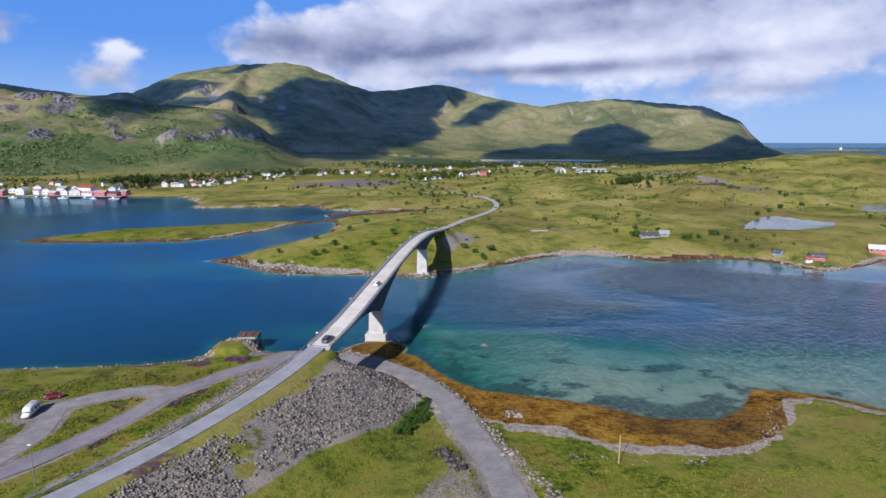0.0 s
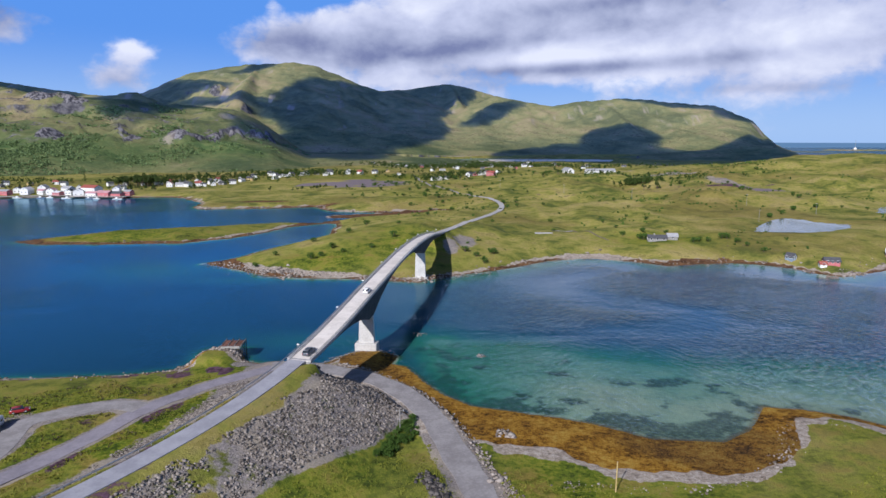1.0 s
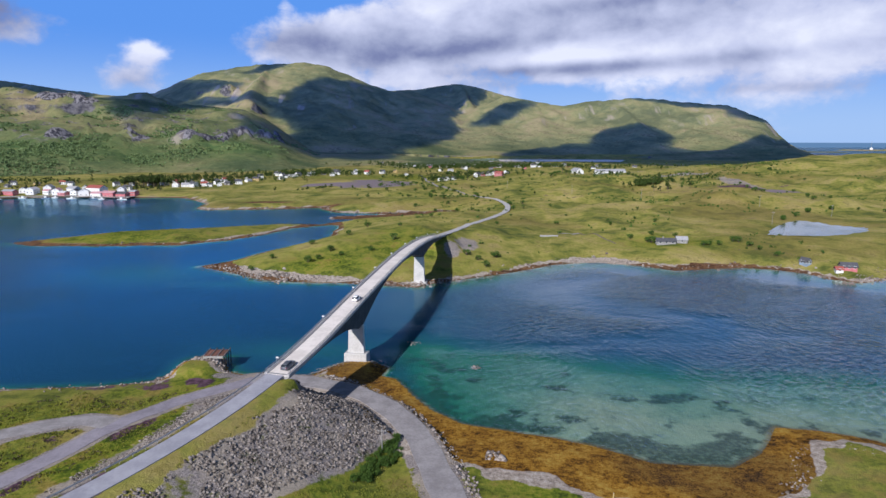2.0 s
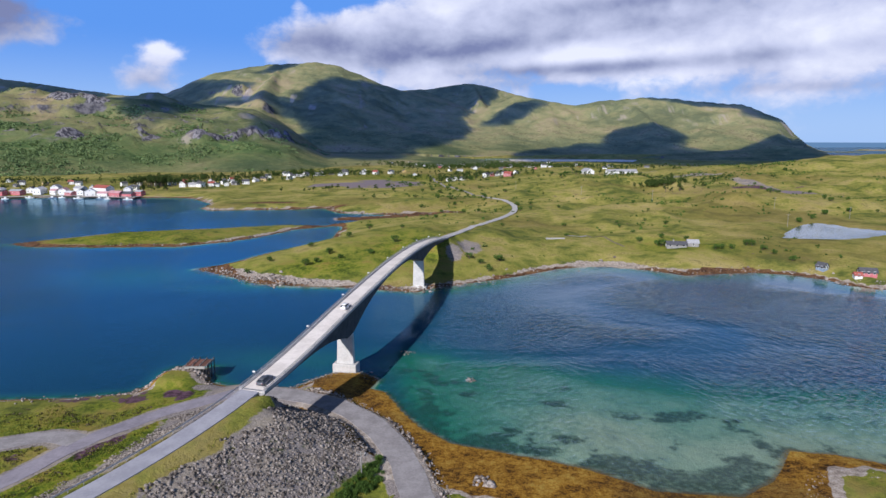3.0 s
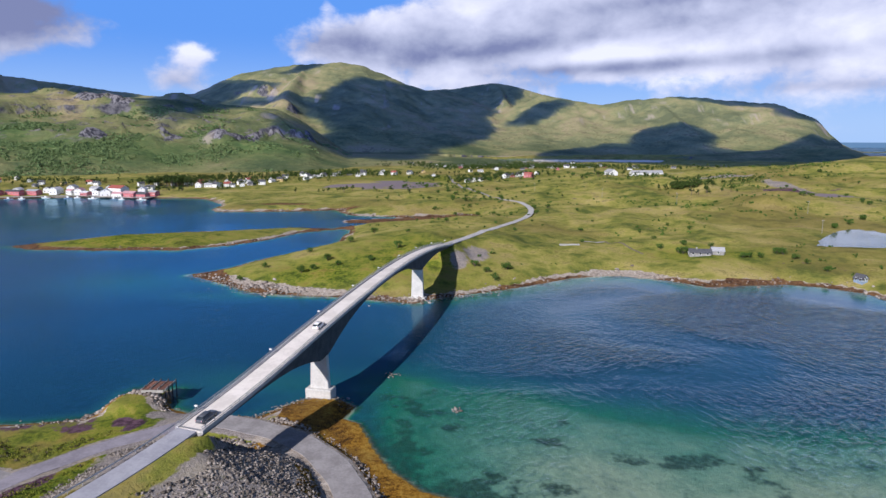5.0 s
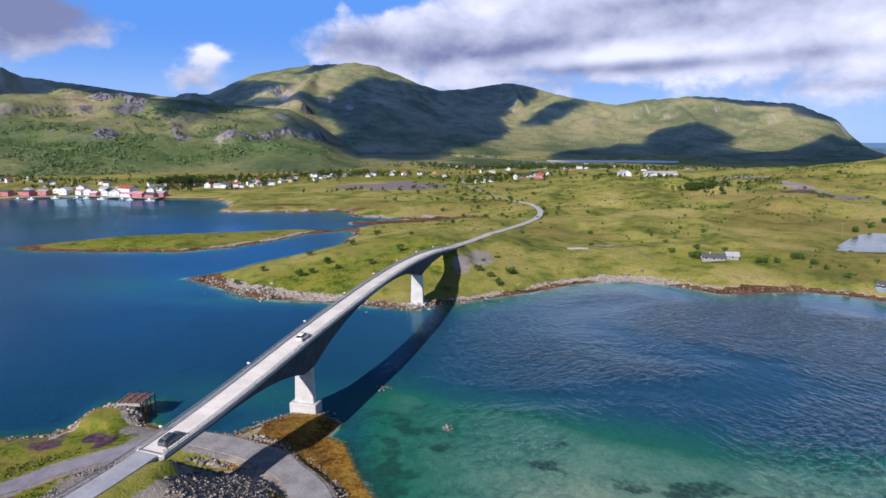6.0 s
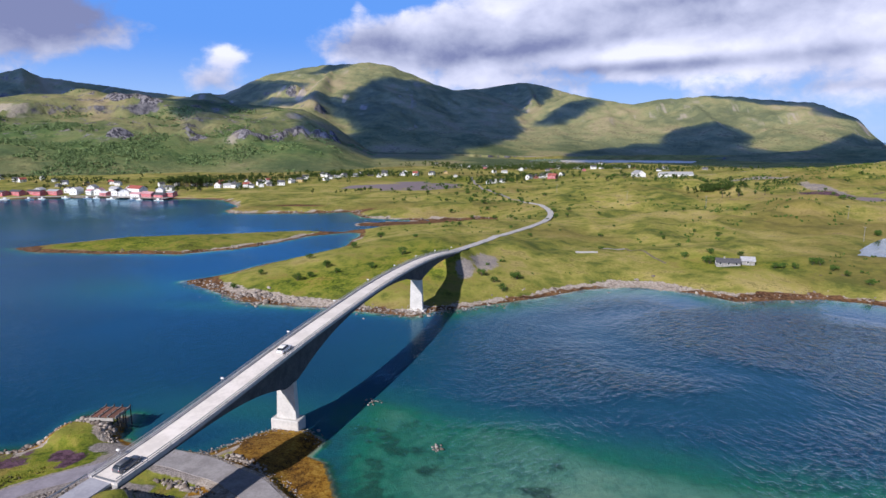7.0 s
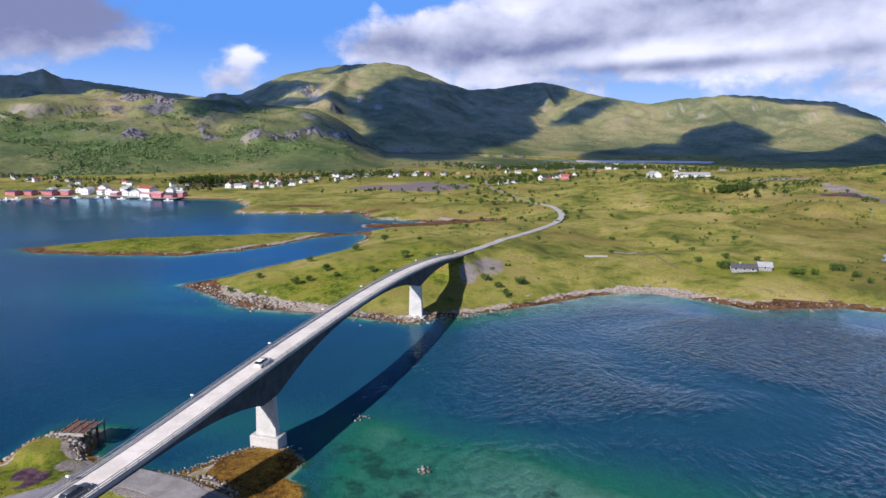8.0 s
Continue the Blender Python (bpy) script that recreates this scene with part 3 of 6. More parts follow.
# foot of the stone slope, where the grass begins
STONE_FOOT = [(-52, 66), (-42, 86), (-34.4, 98.5), (-31.1, 104.2), (-25, 114.9), (-17.4, 124.7), (-11.5, 132), (-7.5, 142), (-4.5, 152), (0, 160), (8, 175)]


def stone_side(x, y):
    """How far a place lies up-slope of the foot of the stones."""
    d, _, side = near_line(x, y, STONE_FOOT)
    return -d * side


def verge(y):
    """Breadth of the grass beside the road, from its middle."""
    return np.interp(y, [60, 95, 104, 118, 145, 152, 156], [4.3, 4.3, 4.5, 5.3, 6.0, 5.0, 4.0])


def bay_width(x):
    """Breadth of the wrack between the water of the bay and the shingle."""
    return np.interp(x, [40, 66, 80, 96], [22.0, 17.0, 12.0, 7.0])


def far_road_level(y):
    """Height of the road as it comes down from the bridge to the meadows."""
    return np.interp(y, [364.5, 392, 425, 455, 500, 530], [14.9, 13.5, 12.2, 11.0, 9.6, 8.6])


def nose_edge(x):
    """Where the flat back of the embankment breaks off towards the bridge."""
    return np.interp(x, [-60, -37, -31, -26, -18, -12, -8, -4, 0], [144, 147, 150.5, 153, 157, 161, 162, 158, 150])


def land(x, y):
    """Height of the ground, and how far inside a coast each place lies."""
    wob = fbm(x, y, 14.0, 4, 11) * 5.0
    dn, df, di = inside(x, y, NEAR_LAND), inside(x, y, FAR_LAND), inside(x, y, ISLAND)
    d = np.maximum(np.maximum(dn, df), di) + wob * step(np.abs(y - 330), 0, 60)
    d = np.where((dn > -60) & (np.abs(x) < 200), np.maximum(np.maximum(dn, df), di) + wob * 0.35, d)
    rolling = fbm(x, y, 90.0, 5, 3)
    small = fbm(x, y, 12.0, 4, 7)
    # the land behind the strait
    high = 3.2 + 4.0 * step(df, 5, 60) + 5.0 * step(df, 60, 260) * step(x, -60, 150) + rolling * (3.0 + 14.0 * step(x, 0, 250) * step(df, 20, 150)) * step(df, 2, 70)
    high += 38 * np.exp(-(((x - 590) / 190) ** 2 + ((y - 950) / 170) ** 2)) + 10 * np.exp(-(((x - 160) / 120) ** 2 + ((y - 800) / 120) ** 2))
    high += 6 * np.exp(-(((x + 20) / 60) ** 2 + ((y - 400) / 50) ** 2)) * step(df, 0, 30)
    high = np.where(y > 1150, high * (1 - step(y, 1150, 1500)) + 4.0 * step(y, 1150, 1500), high)
    high += (fbm(x, y, 34.0, 3, 9) * 4.5 + np.abs(fbm(x, y, 60.0, 3, 19)) * 5) * step(df, 12, 60) * step(x, -140, -60)
    far_lane, _, _ = near_line(x, y, FAR_ROAD + INLAND_ROAD[1:])
    high += (np.abs(fbm(x, y, 75.0, 3, 24)) * 13 + fbm(x, y, 26.0, 3, 25) * 4.0 - 1.5) * step(df, 14, 70) * step(far_lane, 8, 40) * step(y, 1100, 700) * step(x, -60, 10)
    west = step(x, -60, -200) * step(y, 560, 640)
    high = high * (1 - west) + (3.5 + rolling * 2 + 6 * step(df, 60, 300)) * west
    low = 2.0 + 1.2 * step(dn, 8, 40) + rolling * 1.5
    isl = 1.0 + 1.7 * step(di, 4, 26) + rolling * 1.2 + np.abs(fbm(x, y, 30, 3, 37)) * 5 * step(di, 4, 18)
    top = np.where(df > 0, high, np.where(di > 0, isl, low))
    tide = np.where((dn > -5) & (x > -16) & (x < 110) & (y < 210), bay_width(x), 7.0)
    tide = np.where((dn > -5) & (x <= -16) & (y < 210), np.where(x > -45, 9.0, 4.0), tide)
    z_in = 1.4 * np.clip(d / tide, 0, 1) ** 0.9 + (top - 1.4) * step(d, tide * 0.8, tide * 2.4) + small * 0.9 * step(d, 1, 8)
    o = -d
    s = inside(x, y, SHELF) + fbm(x, y, 30, 4, 13) * 14
    shelf = 0.55 + 0.45 * step(x, 48, 12) + 0.35 * step(s, 40, 16) + 0.75 * step(s, 16, 0) + 1.7 * step(s, 2, -20)
    drop = 1.1 + 2.3 * step(o, 0, 9 + 22 * ((x > 0) & (df > -40)))
    east = step(s, -24, -12)
    depth = np.minimum(drop * (1 - east) + shelf * east, 3.6) * np.clip(o / 1.5, 0, 1)
    depth = np.minimum(depth, 2.95 + 0.65 * step(x, 5, -70)) - 1.5 * near_any(x, y, [(-150, 330, 40, 26), (-95, 308, 40, 10), (-40, 215, 30, 12)])
    depth = np.maximum(depth, 0.5 * np.clip(o / 1.5, 0, 1))
    z = np.where(d > 0, z_in, -0.22 * depth)
    # embankment of the main road, both roads below, and the yard
    cx, cz, rx, ry = road_at(np.clip(y, 22, 152))
    q = np.abs(x - cx) * rx
    east_side = x > cx
    bank = cz - 0.15 - np.maximum(q - 3.6, 0) / np.where(east_side, 2.3, 1.75)
    bank -= np.maximum(q - 14, 0) * 0.11 * east_side * step(y, 128, 146)
    bank -= np.maximum(y - nose_edge(x), 0) / np.interp(x, [-20, -10], [1.35, 2.4])
    side, _, _ = near_line(x, y, SIDE_ROAD)
    bank = np.where(east_side & (q > 5), np.minimum(bank, 2.6 + np.maximum(side - 4.0, 0) * 0.52), bank)
    bank += small * 1.1 * step(q, 4, 8) * step(side, 4, 9)
    z = np.where((dn > 0) & (y < 200), np.maximum(z, bank), z)
    fx, fz, fr, _ = road_at(np.clip(y, 362, 389))
    q2 = np.hypot(np.abs(x - fx) * fr, np.maximum(362 - y, 0))
    bank2 = fz - 0.2 - np.maximum(q2 - 3.8, 0) / 1.5
    z = np.where((df > 0) & (y > 330) & (y < 395), np.maximum(z, bank2), z)
    away, _, _ = near_line(x, y, FAR_ROAD[:6])
    z = np.where((df > 0) & (y > 380) & (y < 540), np.maximum(z, far_road_level(y) - 0.3 - np.maximum(away - 3.2, 0) / 2.2 - np.maximum(y - 520, 0)), z)
    # drying mud at the head of the inlet
    flat, _, _ = near_line(x, y, [(-92, 556), (-50, 572), (-6, 596)])
    z = np.where((flat < 15) & (z < 0.12), 0.12 + 0.06 * small, z)
    z = np.where(dn > 0, np.maximum(z, 3.3 - np.maximum(np.hypot(x + 67, y - 191.5) - 4.5, 0) * 0.75), z)
    for line, level, w in ((SIDE_ROAD, 2.3, 4.6), (LOW_ROAD, 2.6, 4.0), (TRACK, 2.9, 4.5)):
        r, a, _ = near_line(x, y, line)
        k = step(r, w + (1.5 if line is SIDE_ROAD else 6), w - 0.4) * (dn > 0)
        z = z * (1 - k) + np.minimum(level, np.maximum(z, level)) * k
    lag = 1 - ((x - 215) / 320) ** 2 - ((y - 1980) / 230) ** 2 + fbm(x, y, 150, 3, 91)
    z = np.where((lag > 0) & (df > 0), -0.3, z)
    depth = np.where((lag > 0) & (df > 0), 0.8, depth)
    for shore, level in ((POND_SHORE, 6.6), (POND_B, 7.2)):
        pd = inside(x, y, shore) + wob * 0.8
        k = step(pd, -45, -3)
        z = z * (1 - k) + (level + 0.5 + np.clip(-pd, -6, 20) * 0.10) * k
        z = np.where((pd < -2) & (pd > -90) & (df > 60), np.maximum(z, level + 0.2), z)
        z = np.where(pd > 0, level - 0.5 * np.clip(pd / 3, 0, 1), z)
    return z, d, dn, df, di, q, depth


def axis(a, b, pitch, lo, hi, grow):
    """Grid lines: even from a to b, and ever wider out to lo and hi."""
    mid = list(np.arange(a, b + pitch / 2, pitch))
    up, s = [mid[-1]], pitch
    while up[-1] < hi:
        s *= grow
        up.append(min(up[-1] + s, hi))
    dn, s = [mid[0]], pitch
    while dn[-1] > lo:
        s *= grow
        dn.append(max(dn[-1] - s, lo))
    return np.array(dn[:0:-1] + mid + up[1:])


def grid_mesh(name, xs, ys, z):
    nx, ny = len(xs), len(ys)
    gx, gy = np.meshgrid(xs, ys)
    co = np.stack([gx, gy, z], -1).reshape(-1, 3)
    i = (np.arange(ny - 1)[:, None] * nx + np.arange(nx - 1)[None]).ravel()
    quads = np.stack([i, i + 1, i + nx + 1, i + nx], 1)
    me = bpy.data.meshes.new(name)
    me.vertices.add(len(co))
    me.vertices.foreach_set("co", co.ravel())
    me.loops.add(quads.size)
    me.loops.foreach_set("vertex_index", quads.ravel())
    me.polygons.add(len(quads))
    me.polygons.foreach_set("loop_start", np.arange(len(quads)) * 4)
    me.polygons.foreach_set("use_smooth", np.ones(len(quads), bool))
    me.update(calc_edges=True)
    return me


def near_any(x, y, spots):
    out = np.zeros_like(x)
    for sx, sy, ra, rb in spots:
        out = np.maximum(out, np.exp(-(((x - sx) / ra) ** 2 + ((y - sy) / rb) ** 2)))
    return out


def build_ground():
    xs = axis(-135, 130, 1.25, -4900, 4900, 1.028)
    ys = axis(75, 215, 1.25, -500, 4900, 1.0165)
    x, y = np.meshgrid(xs, ys)
    z, d, dn, df, di, q, depth = land(x, y)
    me = grid_mesh("ground", xs, ys, z)
    me.materials.append(GROUND)
    side, _, _ = near_line(x, y, SIDE_ROAD)
    lowr, _, _ = near_line(x, y, LOW_ROAD)
    trk, _, _ = near_line(x, y, TRACK)
    bay = (x > -30) & (x < 118) & (y < 215) & (dn > -3)
    wide_bay = bay_width(x)
    masks = {
        "weed": np.maximum(near_any(x, y, [(-190, 650, 38, 12), (-125, 632, 26, 12)]) * 0.8 + 0.9 * step(near_line(x, y, [(-92, 556), (-50, 572), (-6, 596)])[0], 16, 9), 1.0 * np.where(bay, step(dn + fbm(x, y, 9, 4, 27) * 9, wide_bay - 0.5, wide_bay - 3.5) * step(side, 3.5, 6.0), np.where(d < 12, np.where(dn > -6, step(d, 3.2, 1.6), step(d + fbm(x, y, 14, 4, 22) * 8 - 9 * near_any(x, y, [(-122, 345, 18, 13), (-282, 414, 20, 10), (-104, 514, 16, 10), (150, 352, 20, 5)]), 4.6, 2.4)) * (0.9 + 1.4 * fbm(x, y, 30, 3, 21)), 0)) * step(d, -6, -3)),
        "shore": np.where(dn > 0, np.where(bay, step(dn + fbm(x, y, 7, 4, 26) * 7, wide_bay + 2.5, wide_bay), step(d + fbm(x, y, 8, 3, 33) * 6, 4.2, 2.2)), step(d + fbm(x, y, 12, 4, 34) * 7, np.maximum(5.4 + 10 * fbm(x, y, 40, 3, 23), 4.6) + 8 * near_any(x, y, [(-95, 326, 30, 18), (-60, 312, 30, 10)]) + 5 * near_any(x, y, [(100, 366, 24, 12), (130, 352, 20, 9)]), 4)),
        "depth": depth / 4.0,
        "kelp": np.clip(step(-d, 9, 3) * ((x < -14) | (y > 260)) * 0.9 + step(-dn, 15, 5) * (dn < 2) * (x > -12) + near_any(x, y, [(4, 197, 6, 5), (0, 190, 8, 8), (38, 184, 6, 3), (14, 189, 5, 4), (30, 165, 22, 4), (70, 178, 30, 3)]), 0, 1),
        "gravel": np.maximum.reduce([step(side, 6.5, 3.5) * (dn > 0), step(lowr, 4.2, 2.6) * (dn > 0), step(trk, 5.0, 3.0) * (dn > 0), near_any(x, y, [(-53, 118, 4, 12), (-48, 132, 5, 12), (-40, 148, 7, 14), (-42, 162, 8, 8), (-43, 150, 6, 12), (-47, 160, 6, 8), (-46, 136, 4, 8), (-52, 186, 6, 4), (-50, 181, 6, 4), (-57, 186.5, 5, 3), (-97, 142, 7, 9), (6, 108, 7, 16), (0, 104, 5, 9), (12, 368, 8, 14), (4, 352, 5, 8), (330, 760, 14, 70), (310, 900, 50, 14), (270, 1010, 90, 12)]),
                                     0.66 * step(q, 28, 22) * (dn > 0) * (x < np.interp(y, ROAD_Y, ROAD_X)) * step(q, 3.4, 4.6) * step(y, 94, 108) * (y < 175),
                                     0.62 * step(stone_side(x, y), -1.5, 0.5) * (dn > 0) * (x > np.interp(y, ROAD_Y, ROAD_X)) * np.where(y < 152, step(q - verge(y) + fbm(x, y, 6, 3, 79) * 3, -0.6, 0.8), 1.0) * step(y, 178, 172) * (1 - 0.75 * near_any(x, y, [(-38, 108.5, 1.8, 2.0), (-35.5, 104.5, 1.7, 2.2), (-41, 113, 1.8, 2.2)]))]),
        "lush": np.maximum(step(dn, 0, 10) * (y < 215) * (0.75 + 1.2 * fbm(x, y, 25, 3, 5)) * (1 - 0.4 * step(q, 10, 6.5) * (y < 158) * (x > np.interp(y, ROAD_Y, ROAD_X))), near_any(x, y, [(-230, 440, 90, 60), (-60, 335, 40, 22), (-20, 360, 40, 40), (135, 395, 30, 14), (-60, 1000, 160, 60)])),
        "heath": near_any(x, y, [(-75, 128, 2, 6), (-66.5, 149, 2.6, 5.5), (-63.5, 154, 2.4, 4.0), (-64.5, 182, 2.6, 3)]) + near_any(x, y, [(330, 700, 80, 30)]) * 0.4 + near_any(x, y, [(-59.5, 180, 2.2, 5)]) + 0.55 * step(fbm(x, y, 15, 3, 29), 0.04, 0.16) * (dn > 3) * (x < -46) + 0.35 * step(fbm(x, y, 60, 3, 28), 0.06, 0.2) * (df > 20),
        "mud": np.maximum(step(inside(x, y, MARSH), -25, 25) * (0.62 + 1.9 * fbm(x, y, 45, 4, 36)), near_any(x, y, [(348, 690, 24, 22)])),
    }
    for name, v in masks.items():
        a = me.attributes.new(name, "FLOAT", "POINT")
        a.data.foreach_set("value", np.clip(v, 0, 1).ravel().astype(np.float32))
    return tagged(new("ground", me), "grassy coastal land with wrack-covered shore and sandy sea bed", "ground", kind="structure")


build_ground()


def sheet(name, xs, ys, z, mat, label, category):
    me = grid_mesh(name, np.array(xs, float), np.array(ys, float), np.full((len(ys), len(xs)), float(z)))
    me.materials.append(mat)
    return tagged(new(name, me), label, category, kind="structure")


sheet("water", np.linspace(-4900, 4900, 9), np.linspace(-500, 4900, 9), 0.0, SEA, "clear blue and turquoise sea water with light ripples", "water")
sheet("water_pond", [190, 360], [408, 555], 6.6, POND, "still grey-blue pond in the meadow", "pond")
sheet("water_pond_far", [345, 470], [505, 615], 7.2, POND, "still grey-blue pond in the meadow", "pond")

def ruffled_water():
    """Shallow water roughened by the wind, so that it takes the light of the whole sky."""
    m, g = material("ruffled_water")
    p = place(g)
    see = g.n("ShaderNodeBsdfDiffuse", Color=(0.66, 0.56, 0.42))
    gloss = g.n("ShaderNodeBsdfGlossy", Color=(0.92, 0.95, 1.0), Roughness=0.45, Normal=g.n("ShaderNodeBump", Height=g.noise(p, 0.2, 3.0), Strength=0.6, Distance=1.0))
    g.n("ShaderNodeOutputMaterial", Surface=g.n("ShaderNodeMixShader", i0=0.50, i1=see, i2=gloss))
    return m


sheet("water_lagoon", [120, 560], [1900, 2075], 0.35, ruffled_water(), "pale wind-ruffled lagoon under the headland", "lagoon")

# ridges: x, y and height along the crest; the width of the slope below it; the sharpness of the profile
RIDGES = [
    ([(-2300, 900, 130), (-1900, 1100, 150), (-1283, 1446, 165), (-1096, 1605, 186), (-983, 1683, 190), (-858, 1756, 184), (-615, 1812, 150), (-527, 1843, 104), (-435, 1869, 30)], 800, 1.05),
    ([(-2100, 3000, 240), (-1529, 3154, 292), (-1335, 3246, 390), (-1175, 3311, 428), (-1008, 3368, 449), (-837, 3418, 466), (-722, 3446, 450), (-604, 3471, 401), (-485, 3491, 349), (-395, 3504, 320), (-300, 3800, 340)], 1300, 1.25),
    ([(-452, 3950, 355), (-316, 3965, 364), (-148, 3977, 388), (-14, 3981, 400), (119, 3980, 370), (251, 3975, 328)], 1150, 1.3),
    ([(219, 3376, 288), (383, 3363, 257), (516, 3346, 236), (643, 3325, 253), (766, 3300, 262), (884, 3271, 268), (1120, 3209, 246), (1269, 3154, 226), (1365, 3113, 187), (1435, 3082, 158), (1484, 3058, 92), (1530, 3041, 44), (1610, 2995, -8)], 780, 1.25),
    ([(540, 2160, 4), (640, 2130, 14), (760, 2100, 26), (899, 2070, 38), (962, 2060, 44), (1037, 2040, 42), (1088, 2020, 22), (1135, 2000, -4)], 300, 1.0),
    ([(-3600, 2700, 380), (-3014, 3250, 420), (-2957, 3304, 418), (-2863, 3389, 464), (-2792, 3450, 416), (-2586, 3613, 392), (-2435, 3720, 366), (-2100, 3950, 320)], 800, 1.3),
    ([(-1008, 3368, 445), (-960, 3000, 330), (-900, 2600, 190)], 520, 1.2),
    ([(-604, 3471, 395), (-470, 3100, 250), (-380, 2700, 90)], 480, 1.3),
    ([(-14, 3981, 396), (40, 3500, 260), (90, 3050, 120)], 480, 1.2),
    ([(766, 3300, 258), (800, 2900, 130)], 420, 1.2),
]


# rock faces on the near hill and the headland: line, level of the brow, height
CRAGS = [([(-845, 1180), (-776, 1232), (-735, 1285)], 84, 26), ([(-735, 1300), (-700, 1335)], 92, 15), ([(-690, 1312), (-645, 1308)], 78, 18), ([(-565, 1345), (-520, 1392), (-500, 1500), (-450, 1615)], 72, 24),
         ([(-1130, 1590), (-982, 1540), (-870, 1555)], 165, 14), ([(-900, 2690), (-830, 2610)], 180, 30), ([(-1110, 2980), (-1040, 2930)], 275, 36)]


MOUNTAIN_GRID = {}


def build_mountains():
    xs, ys = np.arange(-3900, 2300, 13.0), np.concatenate([np.arange(820, 2400, 11.0), np.arange(2400, 4900, 15.0)])
    x, y = np.meshgrid(xs, ys)
    wx, wy = x + fbm(x, y, 260, 4, 31) * 90, y + fbm(x, y, 260, 4, 41) * 90
    h = np.full_like(x, -60.0)
    near = np.zeros_like(x)
    for pts, wide, sharp in RIDGES:
        d, a, _ = near_line(x, y, pts)
        dw, aw, _ = near_line(wx, wy, pts)
        k = step(d, 0, wide * 0.25)
        d = d * (1 - k) + dw * k
        crest = np.interp(a, np.arange(len(pts)), [p[2] for p in pts])
        t = np.clip(d / wide, 0, 1.3)
        v = crest * np.sign(1 - t) * np.abs(1 - t) ** sharp
        h = np.maximum(h, np.where(t > 1, -40.0, v))
        near = np.maximum(near, step(d, wide * 0.22, 0))
    rough = 1 - near * 0.75
    crags = fbm(x, y, 240, 6, 51, 0.55, True) - 0.72
    h += np.clip(h, 0, 220) / 220 * (crags * np.where(y > 2300, 60, 95) + fbm(x, y, 70, 4, 61) * 20) * rough + fbm(x, y, 40, 3, 66) * 6 * step(h, 10, 60)
    # rock bands that break the near hillside
    band = fbm(x, y, 500, 2, 71) * 90
    s = (h + band) % 64 / 64
    h += np.where((y < 2200) & (h > 40), 20 * (step(s, 0.55, 0.72) - s), 0) * step(fbm(x, y, 300, 3, 81), -0.06, 0.10)
    rock, bush = np.zeros_like(h), np.zeros_like(h)
    for line, level, tall in CRAGS:
        d, _, _ = near_line(x, y, line)
        m = np.exp(-(d / 34) ** 2) * step(fbm(x, y, 45, 3, 83), -0.10, 0.02)
        up = h - level
        h += m * tall * step(up, -16, -4) * (1 - step(up, 0, 70))
        rock = np.maximum(rock, m * step(np.abs(up + 7 + fbm(x, y, 40, 3, 84) * 26), 14, 5))
    bush = near_any(x, y, [(-1010, 1230, 230, 110), (-783, 1150, 220, 110), (-640, 1200, 170, 100), (-480, 1330, 130, 110)])
    lag = 1 - ((x - 215) / 340) ** 2 - ((y - 1980) / 260) ** 2 + fbm(x, y, 150, 3, 91)
    h = np.where((h < 45) & (lag > -0.15), -30.0, h)
    MOUNTAIN_GRID.update(xs=xs, ys=ys, h=h)
    me = grid_mesh("mountain", xs, ys, np.where(h < 3.0, h - 12.0, h))
    for name, v in (("rock", rock), ("bush", bush)):
        a = me.attributes.new(name, "FLOAT", "POINT")
        a.data.foreach_set("value", v.ravel().astype(np.float32))
    me.materials.append(MOUNTAIN)
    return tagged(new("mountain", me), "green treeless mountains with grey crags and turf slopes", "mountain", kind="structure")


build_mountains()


def islet(x, y, long, wide, high, turn, seed):
    """A low bare skerry far out at sea."""
    u, v = np.linspace(-1.1, 1.1, 40), np.linspace(-1.1, 1.1, 16)
    a, b = np.meshgrid(u, v)
    z = high * (1 - a * a - b * b) + fbm(a * long, b * wide, 60, 4, seed) * high * 1.4
    me = grid_mesh("islet", u * long, v * wide, np.maximum(z, -3.0))
    me.materials.append(MOUNTAIN)
    ob = tagged(new("islet", me), "low dark skerry out at sea", "islet", kind="structure")
    ob.matrix_basis = pose(x, y, 0, 0, 0, turn)
    return ob


islet(2290, 3640, 190, 50, 7.0, -30, 5)
islet(2480, 3560, 120, 40, 5.0, -32, 6)
islet(1790, 3230, 130, 40, 4.0, -25, 7)


# ---- roads ----
def strip(name, pts_left, pts_right, mat, label, parent=None, thick=0.35):
    """A slab between two edges, each a list of points."""
    n = len(pts_left)
    verts = [*pts_left, *pts_right, *[(p[0], p[1], p[2] - thick) for p in pts_left], *[(p[0], p[1], p[2] - thick) for p in pts_right]]
    faces = []
    for i in range(n - 1):
        faces += [(i, n + i, n + i + 1, i + 1), (2 * n + i, 2 * n + i + 1, 3 * n + i + 1, 3 * n + i), (i, i + 1, 2 * n + i + 1, 2 * n + i), (n + i, 3 * n + i, 3 * n + i + 1, n + i + 1)]
    faces += [(0, 2 * n, 3 * n, n), (n - 1, 2 * n - 1, 4 * n - 1, 3 * n - 1)]
    return part_of(name, mesh(name, verts, faces), mat, parent, label)


